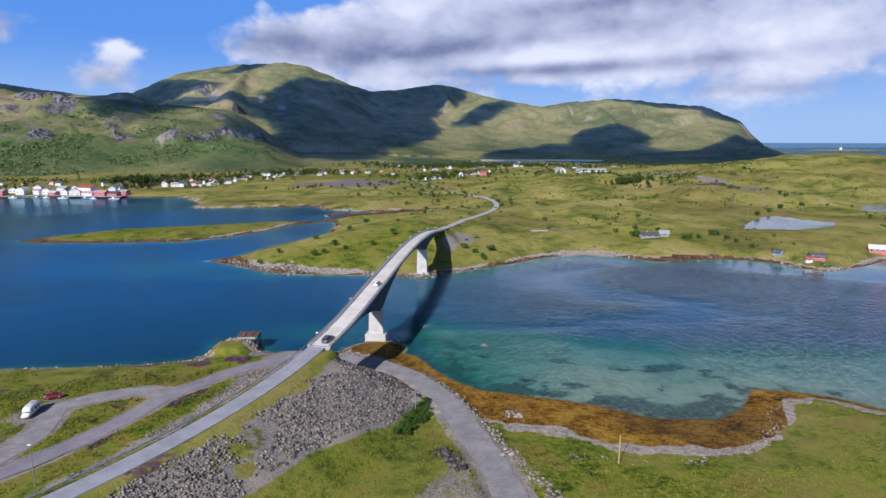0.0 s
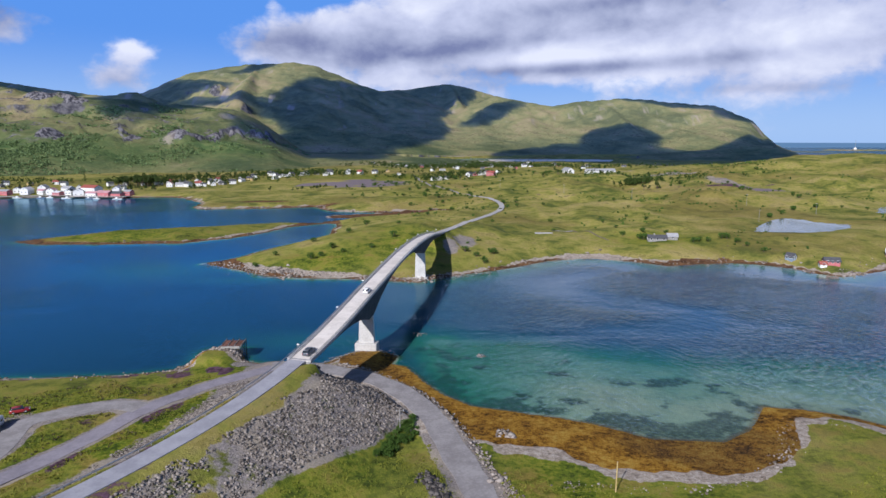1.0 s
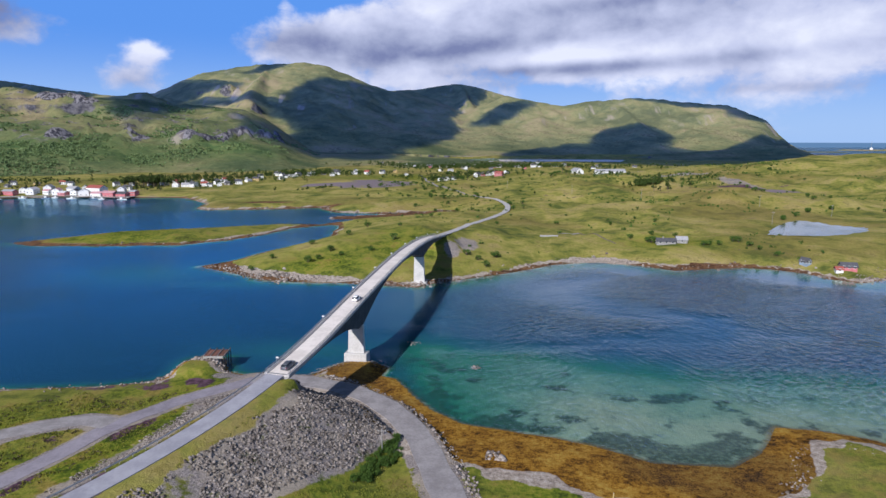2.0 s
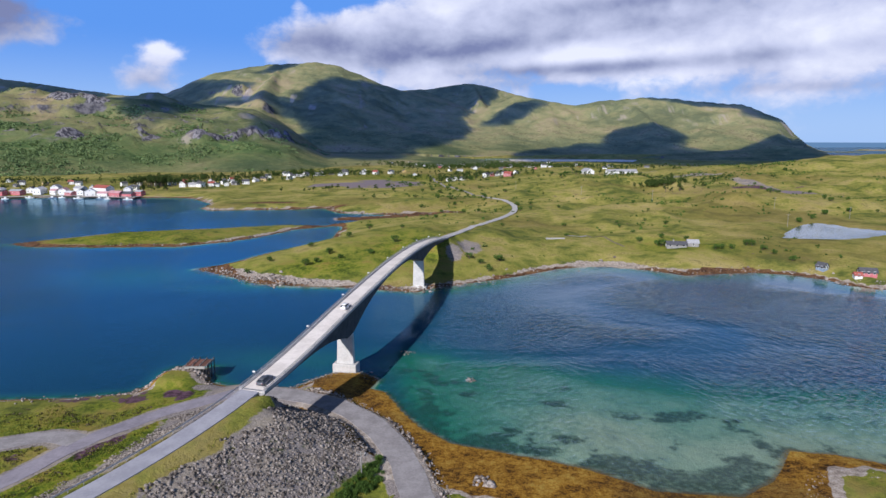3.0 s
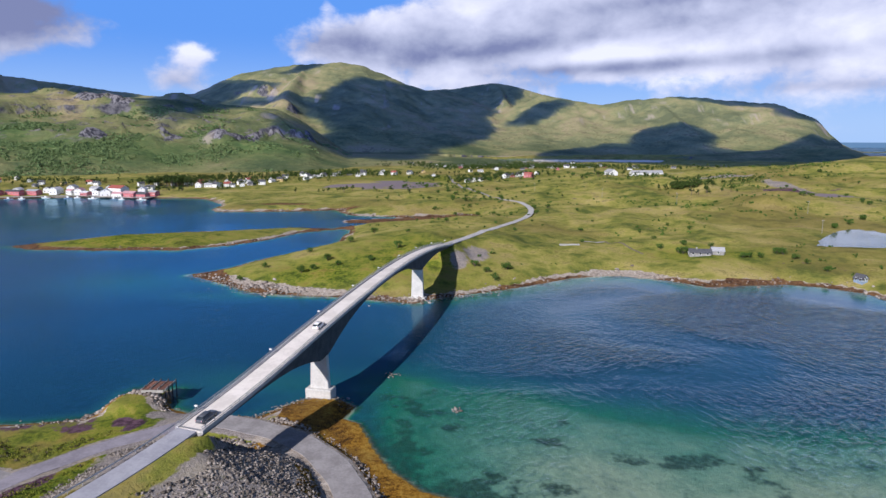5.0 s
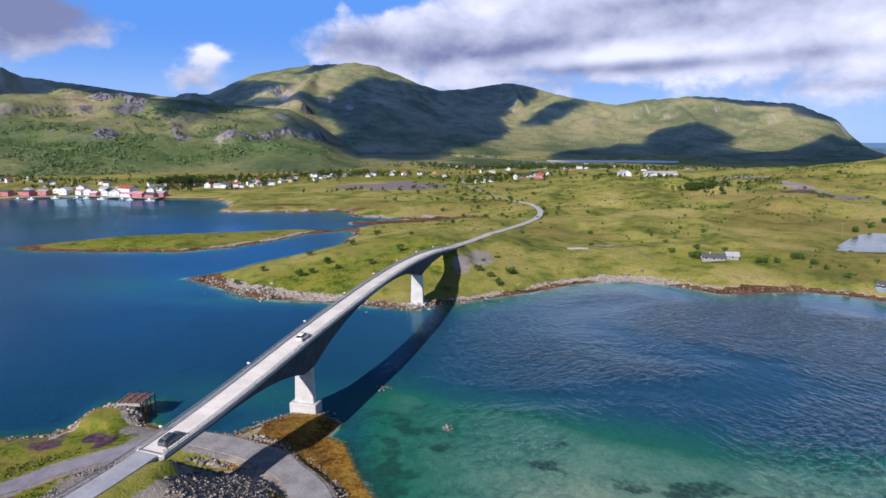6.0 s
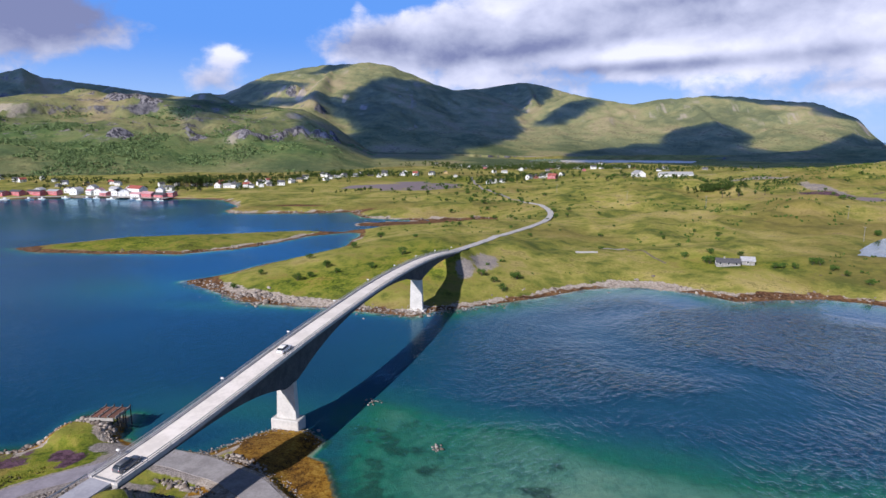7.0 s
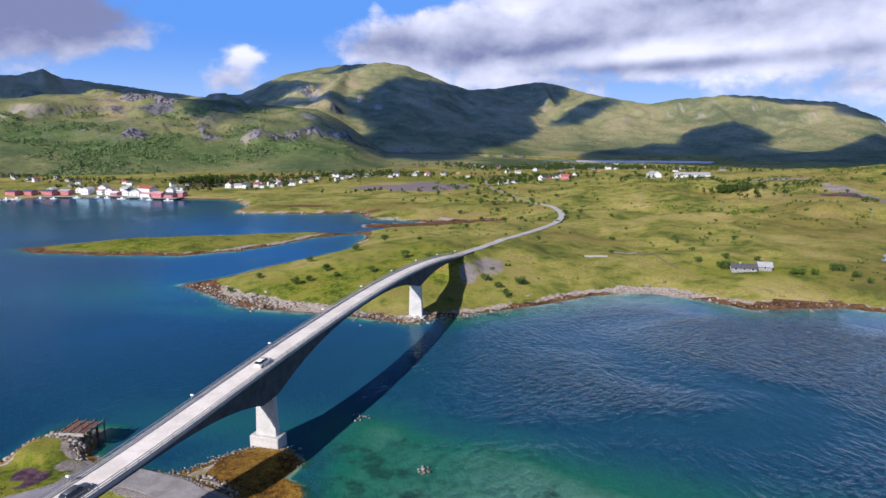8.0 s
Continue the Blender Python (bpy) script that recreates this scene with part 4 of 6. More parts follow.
def smooth_line(pts, pitch):
    """A Catmull-Rom curve through the points, resampled."""
    p = [Vector((a[0], a[1], 0)) for a in pts]
    p = [p[0] * 2 - p[1], *p, p[-1] * 2 - p[-2]]
    out = []
    for i in range(1, len(p) - 2):
        n = max(2, int((p[i + 1] - p[i]).length / pitch))
        for k in range(n):
            t = k / n
            out.append(0.5 * (2 * p[i] + (p[i + 1] - p[i - 1]) * t + (2 * p[i - 1] - 5 * p[i] + 4 * p[i + 1] - p[i + 2]) * t * t + (3 * p[i] - p[i - 1] - 3 * p[i + 1] + p[i + 2]) * t ** 3))
    return out + [p[-2]]


def lay_road(name, line, width, mat, label, lift=0.10, pitch=3.0, level=None):
    c = smooth_line(line, pitch)
    left, right = [], []
    for i, v in enumerate(c):
        d = (c[min(i + 1, len(c) - 1)] - c[max(i - 1, 0)]).normalized()
        s = Vector((d.y, -d.x, 0))
        w = width / 2 * (1 + 0.06 * math.sin(i * 1.7) + 0.04 * math.sin(i * 0.6))
        q = [v - s * w, v, v + s * w]
        hs = land(np.array([[a.x for a in q]]), np.array([[a.y for a in q]]))[0][0]
        h = max(hs) + lift if level is None else max(max(hs) + lift, float(level(v.y)))
        left.append((q[0].x, q[0].y, h))
        right.append((q[2].x, q[2].y, h))
    return tagged(strip(name, left, right, mat, label), category="road", kind="structure")


def main_road():
    ys = np.arange(22, BRIDGE_START + 0.1, 2.2)
    ys[-1] = BRIDGE_START - 0.02
    x, z, rx, ry = road_at(ys)
    a = [(x[i] - 2.4 * rx[i], ys[i] - 2.4 * ry[i], z[i]) for i in range(len(ys))]
    b = [(x[i] + 2.0 * rx[i], ys[i] + 2.0 * ry[i], z[i]) for i in range(len(ys))]
    return tagged(strip("road", a, b, ASPHALT, "grey asphalt road on an embankment", thick=0.5), category="road", kind="structure")


main_road()
lay_road("road_side", SIDE_ROAD, 6.4, GRAVEL, "pale grey gravel road along the shore")
lay_road("road_lower", LOW_ROAD, 4.8, DARK_ASPHALT, "narrow grey asphalt lane beside the embankment", 0.05)
lay_road("road_track", TRACK, 5.4, GRAVEL, "gravel track and parking place", 0.06)
lay_road("road_far", FAR_ROAD, 4.6, LANE, "pale asphalt road winding inland", 0.12, 5.0, far_road_level)
lay_road("road_inland", INLAND_ROAD, 2.6, DARK_ASPHALT, "narrow grey lane running on to the village", 0.15, 5.0)
EARTH = vary("trodden_earth", (0.12, 0.105, 0.060), (0.21, 0.180, 0.105), 0.5, 0.95, 0.4)
lay_road("road_farm", FARM_TRACK[:2], 1.6, GRAVEL, "stony farm track", 0.15, 5.0)
lay_road("road_trail", FARM_TRACK[1:], 1.5, EARTH, "trodden earth track down the meadow", 0.12, 5.0)


# ---- bridge ----
def girder_depth(y):
    a, b = PIER_Y
    if y < a:
        return 1.7 + 6.5 * min(1, max(0, (y - BRIDGE_START) / (a - 4.0 - BRIDGE_START))) ** 3.2
    if y > b:
        return 1.8 + 5.2 * max(0, (BRIDGE_END - y) / (BRIDGE_END - b)) ** 2.4
    return 1.9 + (6.3 if y < (a + b) / 2 else 5.1) * min(1, abs((y - (a + b) / 2) / ((b - a) / 2 - 2.0))) ** 2.8


def sweep(name, section, ys, mat, parent, label=""):
    """A bar whose cross-section, a list of (across, up) that may depend on y, follows the road's line."""
    x, z, rx, ry = road_at(ys)
    rings = [[(x[i] + u * rx[i], ys[i] + u * ry[i], z[i] + w) for u, w in section(float(ys[i]))] for i in range(len(ys))]
    k = len(rings[0])
    verts = [v for r in rings for v in r]
    faces = [(i * k + j, i * k + (j + 1) % k, (i + 1) * k + (j + 1) % k, (i + 1) * k + j) for i in range(len(ys) - 1) for j in range(k)]
    faces += [tuple(range(k - 1, -1, -1)), tuple((len(ys) - 1) * k + j for j in range(k))]
    return part_of(name, mesh(name, verts, faces), mat, parent, label)


def build_bridge():
    b = empty("bridge", Matrix(), "long humpbacked white concrete cantilever bridge over the strait", "bridge")
    ys = np.linspace(BRIDGE_START, BRIDGE_END, 108)
    sweep("roadway", lambda y: [(-2.15, 0.0), (-2.15, -0.2), (2.70, -0.2), (2.70, 0.0), (0.25, 0.05)], ys, DECK, b, "pale worn road surface")
    sweep("deck", lambda y: [(-2.85, -0.24), (-2.85, -0.5), (-2.3, -0.85), (2.5, -0.85), (3.40, -0.5), (3.40, -0.24)], ys, CONCRETE, b)
    sweep("girder", lambda y: [(-2.15, -0.88), (-2.15, -girder_depth(y)), (2.15, -girder_depth(y)), (2.15, -0.88)], ys, GIRDER, b, "concrete box girder, its shade put into a dark colour, deepest over the piers")
    for inner, outer, e in ((-2.18, -2.88, -2.66), (2.73, 3.43, 3.20)):
        sweep("edge_beam", lambda y: [(inner, 0.26), (inner, -0.22), (outer, -0.22), (outer, 0.26)], ys, KERB, b, "raised grey concrete kerb")
        for h in (0.62, 1.02):
            sweep("rail", lambda y: [(e - 0.05, h), (e - 0.05, h - 0.10), (e + 0.05, h - 0.10), (e + 0.05, h)], ys, STEEL, b, "galvanised steel hand rail")
    post = mesh("post", *post_data())
    for e in (-2.66, 3.20):
        for y in np.arange(BRIDGE_START + 1, BRIDGE_END, 2.4):
            x, z, rx, ry = [float(v) for v in road_at(y)]
            part_of("post", post, STEEL, b, at=Matrix.Translation((x + e * rx, y + e * ry, z + 0.262)))
    for y in (BRIDGE_START + 0.4, BRIDGE_END - 0.4):
        j = sweep("expansion_joint", lambda y: [(-2.1, 0.075), (-2.1, 0.056), (2.65, 0.056), (2.65, 0.075)], np.array([y - 0.2, y + 0.2]), STEEL, b, "dark steel expansion joint")
    for y in PIER_Y:
        x, z, rx, ry = [float(v) for v in road_at(y)]
        turn = math.atan2(ry, rx)
        top = z - girder_depth(y)
        bm = bmesh.new()
        w0, w1, t = 2.75, 2.2, 0.8
        vs = [bm.verts.new((sx * w, sy * t, zz)) for zz, w in ((-1.5, w0), (top + 0.05, w1)) for sx, sy in ((-1, -1), (1, -1), (1, 1), (-1, 1))]
        for i in range(4):
            bm.faces.new((vs[i], vs[(i + 1) % 4], vs[4 + (i + 1) % 4], vs[4 + i]))
        bm.faces.new(vs[3::-1])
        bm.faces.new(vs[4:])
        bmesh.ops.bevel(bm, geom=[e for e in bm.edges], offset=0.08, segments=1, affect="EDGES")
        at = Matrix.Translation((x, y, 0)) @ Matrix.Rotation(turn, 4, "Z")
        pier = part("pier", bm, PIER, b, "tall tapered white concrete wall pier", at=at)
        bm = box(bmesh.new(), -3.6, 3.6, -1.9, 1.9, -2.2, 2.6 if y < 250 else 1.2, 0.15)
        part("footing", bm, PIER, b, "broad concrete pier footing", at=at)
    for y, s in ((BRIDGE_START, -1), (BRIDGE_END, 1)):
        x, z, rx, ry = [float(v) for v in road_at(y)]
        at = Matrix.Translation((x, y, z)) @ Matrix.Rotation(math.atan2(ry, rx), 4, "Z")
        bm = box(bmesh.new(), -2.9, 2.9, -1.6 if s < 0 else -0.4, 0.4 if s < 0 else 1.6, -6.0, -0.9, 0.06)
        part("abutment", bm, DARK_CONCRETE, b, "stained concrete abutment", at=at)
    return b


def post_data():
    w = 0.045
    v = [(x, y, z) for z in (0, 0.70) for x, y in ((-w, -w), (w, -w), (w, w), (-w, w))]
    return v, [(0, 3, 2, 1), (4, 5, 6, 7), (0, 1, 5, 4), (1, 2, 6, 5), (2, 3, 7, 6), (3, 0, 4, 7)]


build_bridge()


LAMP_Y = 158.5


def street_lamp():
    p = empty("street_lamp", Matrix(), "short grey lamp post with a white head on the bridge edge", "street lamp", "lamps along the bridge")
    part("pole", tube(bmesh.new(), (0, 0, -0.42), (0, 0, 1.2), 0.06, 0.04), STEEL, p)
    part("arm", tube(bmesh.new(), (0, 0, 1.14), (0.22, 0, 1.26), 0.03, 0.025), STEEL, p)
    part("lamp_head", box(bmesh.new(), -0.12, 0.55, -0.22, 0.22, 1.20, 1.50, 0.08), WHITE, p, "white lamp head")
    return p


first = street_lamp()
for i in range(9):
    y = LAMP_Y + 26.4 * i
    x, z, rx, ry = [float(v) for v in road_at(y)]
    m = Matrix.Translation((x - 3.0 * rx, y - 3.0 * ry, z)) @ Matrix.Rotation(math.atan2(ry, rx), 4, "Z")
    if i == 0:
        first.matrix_basis = m
    else:
        copy_thing(first, m)


def guard_rail():
    """Steel guard rail along the western edge of the embankment road."""
    root = empty("guard_rail", Matrix(), "galvanised steel guard rail along the embankment road", "guard rail")
    ys = np.arange(40, BRIDGE_START - 0.2, 2.4)
    sweep("rail", lambda y: [(-2.86, 0.74), (-2.86, 0.44), (-2.80, 0.50), (-2.76, 0.59), (-2.80, 0.68)], ys, STEEL, root)
    post = mesh("post", *post_data())
    for y in ys[:-1]:
        x, z, rx, ry = [float(v) for v in road_at(y + 1.0)]
        part_of("post", post, STEEL, root, at=Matrix.Translation((x - 2.92 * rx, y + 1.0 - 2.92 * ry, z - 0.02)))


guard_rail()


# ---- clouds overhead, which shade the mountains ----
CLOUD_LEVEL = 1100.0
# the banks in plan: centre, two radii, turn
BANKS = [(-107, 584, 667, 472, -1.3), (-1041, 1596, 730, 348, 1.5), (-683, 2784, 666, 264, 1.3), (-2109, 1680, 250, 493, -0.5), (555, 1071, 169, 491, 2.4), (-1095, 820, 135, 381, 0.2), (19, 1321, 253, 156, 1.0),
         (-748, 2026, 297, 114, 1.4), (-1290, 790, 110, 280, 0.2), (-1130, 290, 95, 210, 0.1), (-1482, 1603, 84, 397, 1.5), (640, 1938, 79, 400, 1.0), (-3350, 2450, 700, 430, 0.8), (-1020, 341, 84, 267, 0.1), (-1839, 1928, 215, 88, -0.1),
         (-1418, 511, 81, 205, -0.6), (-1272, 1321, 200, 80, 2.4), (-438, 1899, 246, 60, 0.9), (-1460, 361, 61, 225, 0.1), (747, 1774, 120, 57, 3.4), (-1465, 2380, 43, 149, 2.6)]


def cloud_bank():
    """Flat-based cumulus with ragged edges, bulging where it is broad."""
    pitch = 15.0
    xs, ys = np.arange(-4100, 1200, pitch), np.arange(-300, 3600, pitch)
    x, y = np.meshgrid(xs, ys)
    f = np.full_like(x, -1e9)
    for cx, cy, a, b, t in BANKS:
        dx, dy, c, n = x - cx, y - cy, math.cos(t), math.sin(t)
        r = np.hypot((dx * c + dy * n) / a, (-dx * n + dy * c) / b)
        f = np.maximum(f, (1 - r) * min(a, b))
    f += fbm(x, y, 130, 5, 87, 0.6) * 70 + 26
    cell = (f[1:, 1:] > 0) & (f[:-1, 1:] > 0) & (f[1:, :-1] > 0) & (f[:-1, :-1] > 0)
    pad = np.pad(cell, 1)
    full = pad[1:, 1:] & pad[:-1, 1:] & pad[1:, :-1] & pad[:-1, :-1]
    tall = np.where(full, 12 + 5 * np.sqrt(np.clip(f, 0, 400)) + fbm(x, y, 90, 4, 88) * 30, 0)
    nx, total = len(xs), x.size
    i, j = np.nonzero(cell)
    k = i * nx + j
    lower = np.stack([k, k + nx, k + nx + 1, k + 1], 1)
    upper = np.stack([k, k + 1, k + nx + 1, k + nx], 1) + total
    co = np.concatenate([np.stack([x, y, np.where(full, CLOUD_LEVEL - 4, CLOUD_LEVEL)], -1).reshape(-1, 3), np.stack([x, y, CLOUD_LEVEL + tall], -1).reshape(-1, 3)])
    q = np.concatenate([lower, upper])
    ids, q = np.unique(q, return_inverse=True)
    q = q.reshape(-1, 4)
    me = bpy.data.meshes.new("cloud")
    me.vertices.add(len(ids))
    me.vertices.foreach_set("co", co[ids].ravel())
    me.loops.add(q.size)
    me.loops.foreach_set("vertex_index", q.ravel())
    me.polygons.add(len(q))
    me.polygons.foreach_set("loop_start", np.arange(len(q)) * 4)
    me.polygons.foreach_set("use_smooth", np.ones(len(q), bool))
    me.update(calc_edges=True)
    bulk = me.attributes.new("bulk", "FLOAT", "POINT")
    bulk.data.foreach_set("value", np.tile(step(f, 0, 40).ravel(), 2)[ids].astype(np.float32))
    return tagged(part_of("cloud", me, CLOUD, None, "broken flat white cumulus high over the mountains"), category="cloud", kind="structure")


cloud_bank()


# ---- stones ----
def rock_template(rnd, rough=0.36):
    bm = bmesh.new()
    bmesh.ops.create_icosphere(bm, subdivisions=1, radius=0.5)
    for v in bm.verts:
        v.co *= rnd.uniform(1 - rough, 1 + rough)
        v.co.z *= 0.8
    bm.verts.ensure_lookup_table()
    out = np.array([v.co[:] for v in bm.verts]), np.array([[v.index for v in f.verts] for f in bm.faces])
    bm.free()
    return out


ROCKS = [rock_template(random.Random(i)) for i in range(8)]
ROCK_MESHES = [mesh("stone", *[a.tolist() for a in r]) for r in ROCKS]


def spin(rnd):
    return Euler((rnd.uniform(-0.6, 0.6), rnd.uniform(-0.6, 0.6), rnd.uniform(0, 6.28))).to_matrix()


def rubble(name, spots, mat, label, category, parent=None):
    """Many stones in one mesh; spots: x, y, z, size."""
    rnd = random.Random(len(spots))
    vs, fs, base = [], [], 0
    for x, y, z, s in spots:
        v, f = ROCKS[rnd.randrange(8)]
        m = np.array(spin(rnd)) * s * np.array([rnd.uniform(0.8, 1.3), rnd.uniform(0.8, 1.2), rnd.uniform(0.7, 1.1)])
        vs.append(v @ m.T + (x, y, z + s * 0.12))
        fs.append(f + base)
        base += len(v)
    v, f = np.concatenate(vs), np.concatenate(fs)
    me = bpy.data.meshes.new(name)
    me.vertices.add(len(v))
    me.vertices.foreach_set("co", v.ravel())
    me.loops.add(f.size)
    me.loops.foreach_set("vertex_index", f.ravel())
    me.polygons.add(len(f))
    me.polygons.foreach_set("loop_start", np.arange(len(f)) * 3)
    me.update(calc_edges=True)
    return tagged(part_of(name, me, mat, parent, label), category=category, kind="stuff")


def heights(pts):
    a = np.array(pts, float)
    return land(a[None, :, 0], a[None, :, 1])[0][0]


def scatter_band(line, half, count, lo, hi, seed, level=None):
    """Stones along a line: x, y, z, size."""
    rnd = random.Random(seed)
    c = smooth_line(line, 1.0)
    pts = []
    for _ in range(count):
        p = c[rnd.randrange(len(c))]
        pts.append((p.x + rnd.gauss(0, half), p.y + rnd.gauss(0, half)))
    a = np.array(pts)
    grow = 0.55 + 2.2 * np.clip(fbm(a[:, 0], a[:, 1], 11, 3, seed) + 0.12, 0, 0.4)
    z = heights(pts)
    return [(x, y, float(h if level is None else max(h, level)), float(g) * 0.72 * rnd.uniform(lo, hi) * (1 if rnd.random() < 0.85 else 1.5)) for (x, y), h, g in zip(pts, z, grow)]


def stone_slope():
    """Quarry stone on the slope and round the nose of the embankment."""
    rnd = random.Random(4)
    spots = []
    while len(spots) < 15000:
        y = rnd.uniform(60, 176)
        cx, cz, rx, _ = [float(v) for v in road_at(min(y, 152))]
        if y < 152:
            q = rnd.uniform(4.6, 27 if y < 120 else 26)
            x = cx + q / rx
        else:
            x = cx + rnd.uniform(-2, 29)
            if y > float(nose_edge(x)) + 9:
                continue
        spots.append((x, y))
    a = np.array(spots)
    z = land(a[None, :, 0], a[None, :, 1])[0][0]
    cx, cz, rx, _ = road_at(np.clip(a[:, 1], 22, 152))
    side, _, _ = near_line(a[:, 0], a[:, 1], SIDE_ROAD)
    foot = stone_side(a[:, 0], a[:, 1]) + fbm(a[:, 0], a[:, 1], 9, 3, 77) * 3
    q = np.where(a[:, 1] < 152, (a[:, 0] - cx) * rx, np.maximum((a[:, 0] - cx) * rx, a[:, 1] - 148))
    bare, _, _ = near_line(a[:, 0], a[:, 1], [(-36.5, 104), (-32.8, 135.7), (-26, 147)])
    patch = (fbm(a[:, 0], a[:, 1], 16, 4, 78) > -0.20) & (bare + fbm(a[:, 0], a[:, 1], 6, 3, 76) * 9 > 1.8)
    weeds = near_any(a[:, 0], a[:, 1], [(-38, 108.5, 1.8, 2.0), (-35.5, 104.5, 1.7, 2.2), (-41, 113, 1.8, 2.2)]) + fbm(a[:, 0], a[:, 1], 3, 3, 75) * 0.8
    keep = (side > 4.4) & (foot > 0.9) & (q > verge(a[:, 1]) + fbm(a[:, 0], a[:, 1], 6, 3, 79) * 3) & patch & (weeds < 0.55) & (z > 2.1)
    spots = [(x, y, float(h), 0.24 + 0.54 * rnd.random() ** 2.2) for (x, y), h, k in zip(spots, z, keep) if k]
    near = [s for s in spots if 128 < s[1] < 150 and s[3] > 0.42][:300]
    far = [s for s in spots if s not in set(near)]
    root = empty("stone_embankment", Matrix(), "slope of loose grey quarry stones under the road", "embankment", kind="structure")
    rubble("rubble", far, STONE, "loose grey quarry stones", "", root)
    for x, y, h, s in near:
        m = Matrix.Translation((x, y, h + s * 0.04)) @ spin(rnd).to_4x4() @ Matrix.Diagonal((s * rnd.uniform(0.85, 1.3), s * rnd.uniform(0.85, 1.2), s * rnd.uniform(0.75, 1.1), 1))
        part_of("stone", ROCK_MESHES[rnd.randrange(8)], STONE, root, at=m)


stone_slope()
def west_slope():
    """Grey stone fill on the other flank, above the lane."""
    rnd = random.Random(6)
    pts = []
    for _ in range(11000):
        y = rnd.uniform(92, 172)
        cx = float(np.interp(min(y, 160), ROAD_Y, ROAD_X))
        pts.append((cx - rnd.uniform(4.6, 26 if y > 108 else 6 + 18 * (y - 92) / 16), y))
    a = np.array(pts)
    lane, _, _ = near_line(a[:, 0], a[:, 1], LOW_ROAD)
    z = heights(pts)
    ok = (lane > 4.0) & (fbm(a[:, 0], a[:, 1], 10, 3, 74) > -0.08) & (z > 2)
    rubble("rubble_flank", [(x, y, float(h), 0.2 + 0.4 * rnd.random() ** 2) for (x, y), h, k in zip(pts, z, ok) if k], STONE, "grey broken stone on the flank of the embankment", "rubble")


west_slope()
EDGE = [(-29, 187.5), (-15, 180), (-4.5, 170), (4.5, 155), (10, 138), (14, 124), (18, 112), (22, 98)]
rubble("boulder_edge", scatter_band(EDGE, 0.75, 1000, 0.4, 1.1, 12), BOULDER, "pale rough boulders edging the gravel road", "boulders")
rubble("boulder_edge", scatter_band([(-45, 186), (-40, 185.5), (-33, 186), (-27, 183)], 0.6, 120, 0.35, 0.9, 13), BOULDER, "pale rough boulders edging the gravel road", "boulders")
rubble("boulder_toe", scatter_band([(-38, 176.0), (-31, 173.8), (-25, 171.5)], 0.5, 90, 0.5, 1.1, 14), BOULDER, "broken stones at the foot of the slope", "boulders")
rubble("shore_boulders", scatter_band([(-130, 175), (-108, 177.5), (-92, 179.5), (-78, 183.5)], 2.0, 60, 0.25, 1.2, 15), BOULDER, "boulders along the water's edge", "boulders")
rubble("jetty_boulders", scatter_band([(-78, 184), (-74, 190), (-71, 195), (-67, 195.5), (-63, 194.5), (-60, 192.5), (-58, 190.8)], 0.9, 330, 0.6, 1.5, 16), BOULDER, "pale boulders banked up round the old jetty", "boulders")
rubble("shore_boulders", scatter_band([(-37, 189), (-31, 198), (-25, 203), (-18, 203), (-13, 199)], 1.2, 260, 0.4, 1.1, 17), BOULDER, "wet boulders round the pier footing", "boulders")
rubble("shore_boulders", scatter_band([(-125, 343), (-107, 332), (-88, 316), (-66, 312), (-50, 311), (-30, 307.5), (-11, 304), (-3, 311), (10, 319)], 2.8, 760, 0.4, 1.7, 18), BOULDER, "broken boulders along the far shore", "boulders")
rubble("shore_ledges", scatter_band([(-114, 337), (-95, 323), (-72, 316)], 2.2, 110, 1.2, 2.6, 28), BOULDER, "broken pale ledges of rock on the point", "rocks")
rubble("shore_ledges", scatter_band([(-38, 309.5), (-16, 305.5), (-2, 311), (8, 317)], 1.4, 150, 1.0, 2.2, 29), BOULDER, "heaped pale boulders round the pier", "rocks")
rubble("shore_boulders", scatter_band([(10, 320), (37, 339), (60, 359), (84, 366), (106, 358), (121, 346), (136, 350), (160, 355), (176, 350), (188, 338), (192, 327), (200, 320), (228, 334), (250, 350)], 3.2, 420, 0.4, 1.6, 19), BOULDER, "pale boulders and ledges along the bay", "boulders")
rubble("shore_boulders", scatter_band([(-280, 416), (-262, 407), (-232, 409), (-199, 414), (-173, 415), (-150, 436), (-133, 463), (-122, 492)], 1.2, 200, 0.5, 1.3, 20), BOULDER, "boulders along the islet", "boulders")
rubble("shore_boulders", scatter_band([(-2, 604), (-40, 595), (-68, 589), (-110, 600), (-132, 638), (-170, 623), (-240, 614)], 1.6, 300, 0.8, 2.2, 22), BOULDER, "stone edge of the inlet", "boulders")
rubble("shore_boulders", scatter_band([(25, 121.5), (37, 121), (57, 122), (68, 127), (76, 135), (82, 146), (88, 152), (98, 148)], 1.0, 260, 0.25, 0.7, 23), BOULDER, "pale cobbles above the wrack", "boulders")
rubble("skerry", scatter_band([(16, 145), (18.5, 143)], 0.7, 34, 0.7, 1.6, 24), BOULDER, "pale bare rock in the wrack", "rock")
rubble("skerry", scatter_band([(13.3, 200), (14.5, 199)], 0.6, 20, 0.5, 1.1, 25, -0.15), BOULDER, "dark rock awash in the shallows", "rock")
rubble("skerry", scatter_band([(-7.5, 222), (-5, 222.5)], 0.8, 26, 0.4, 0.9, 26, -0.2), BOULDER, "weedy rock awash in the shallows", "rock")
rubble("debris_heap", scatter_band([(-0.2, 122), (1.4, 119), (2.8, 115.5)], 0.9, 150, 0.4, 1.2, 27), DARK_STONE, "heap of dark broken stone beside the road", "heap")


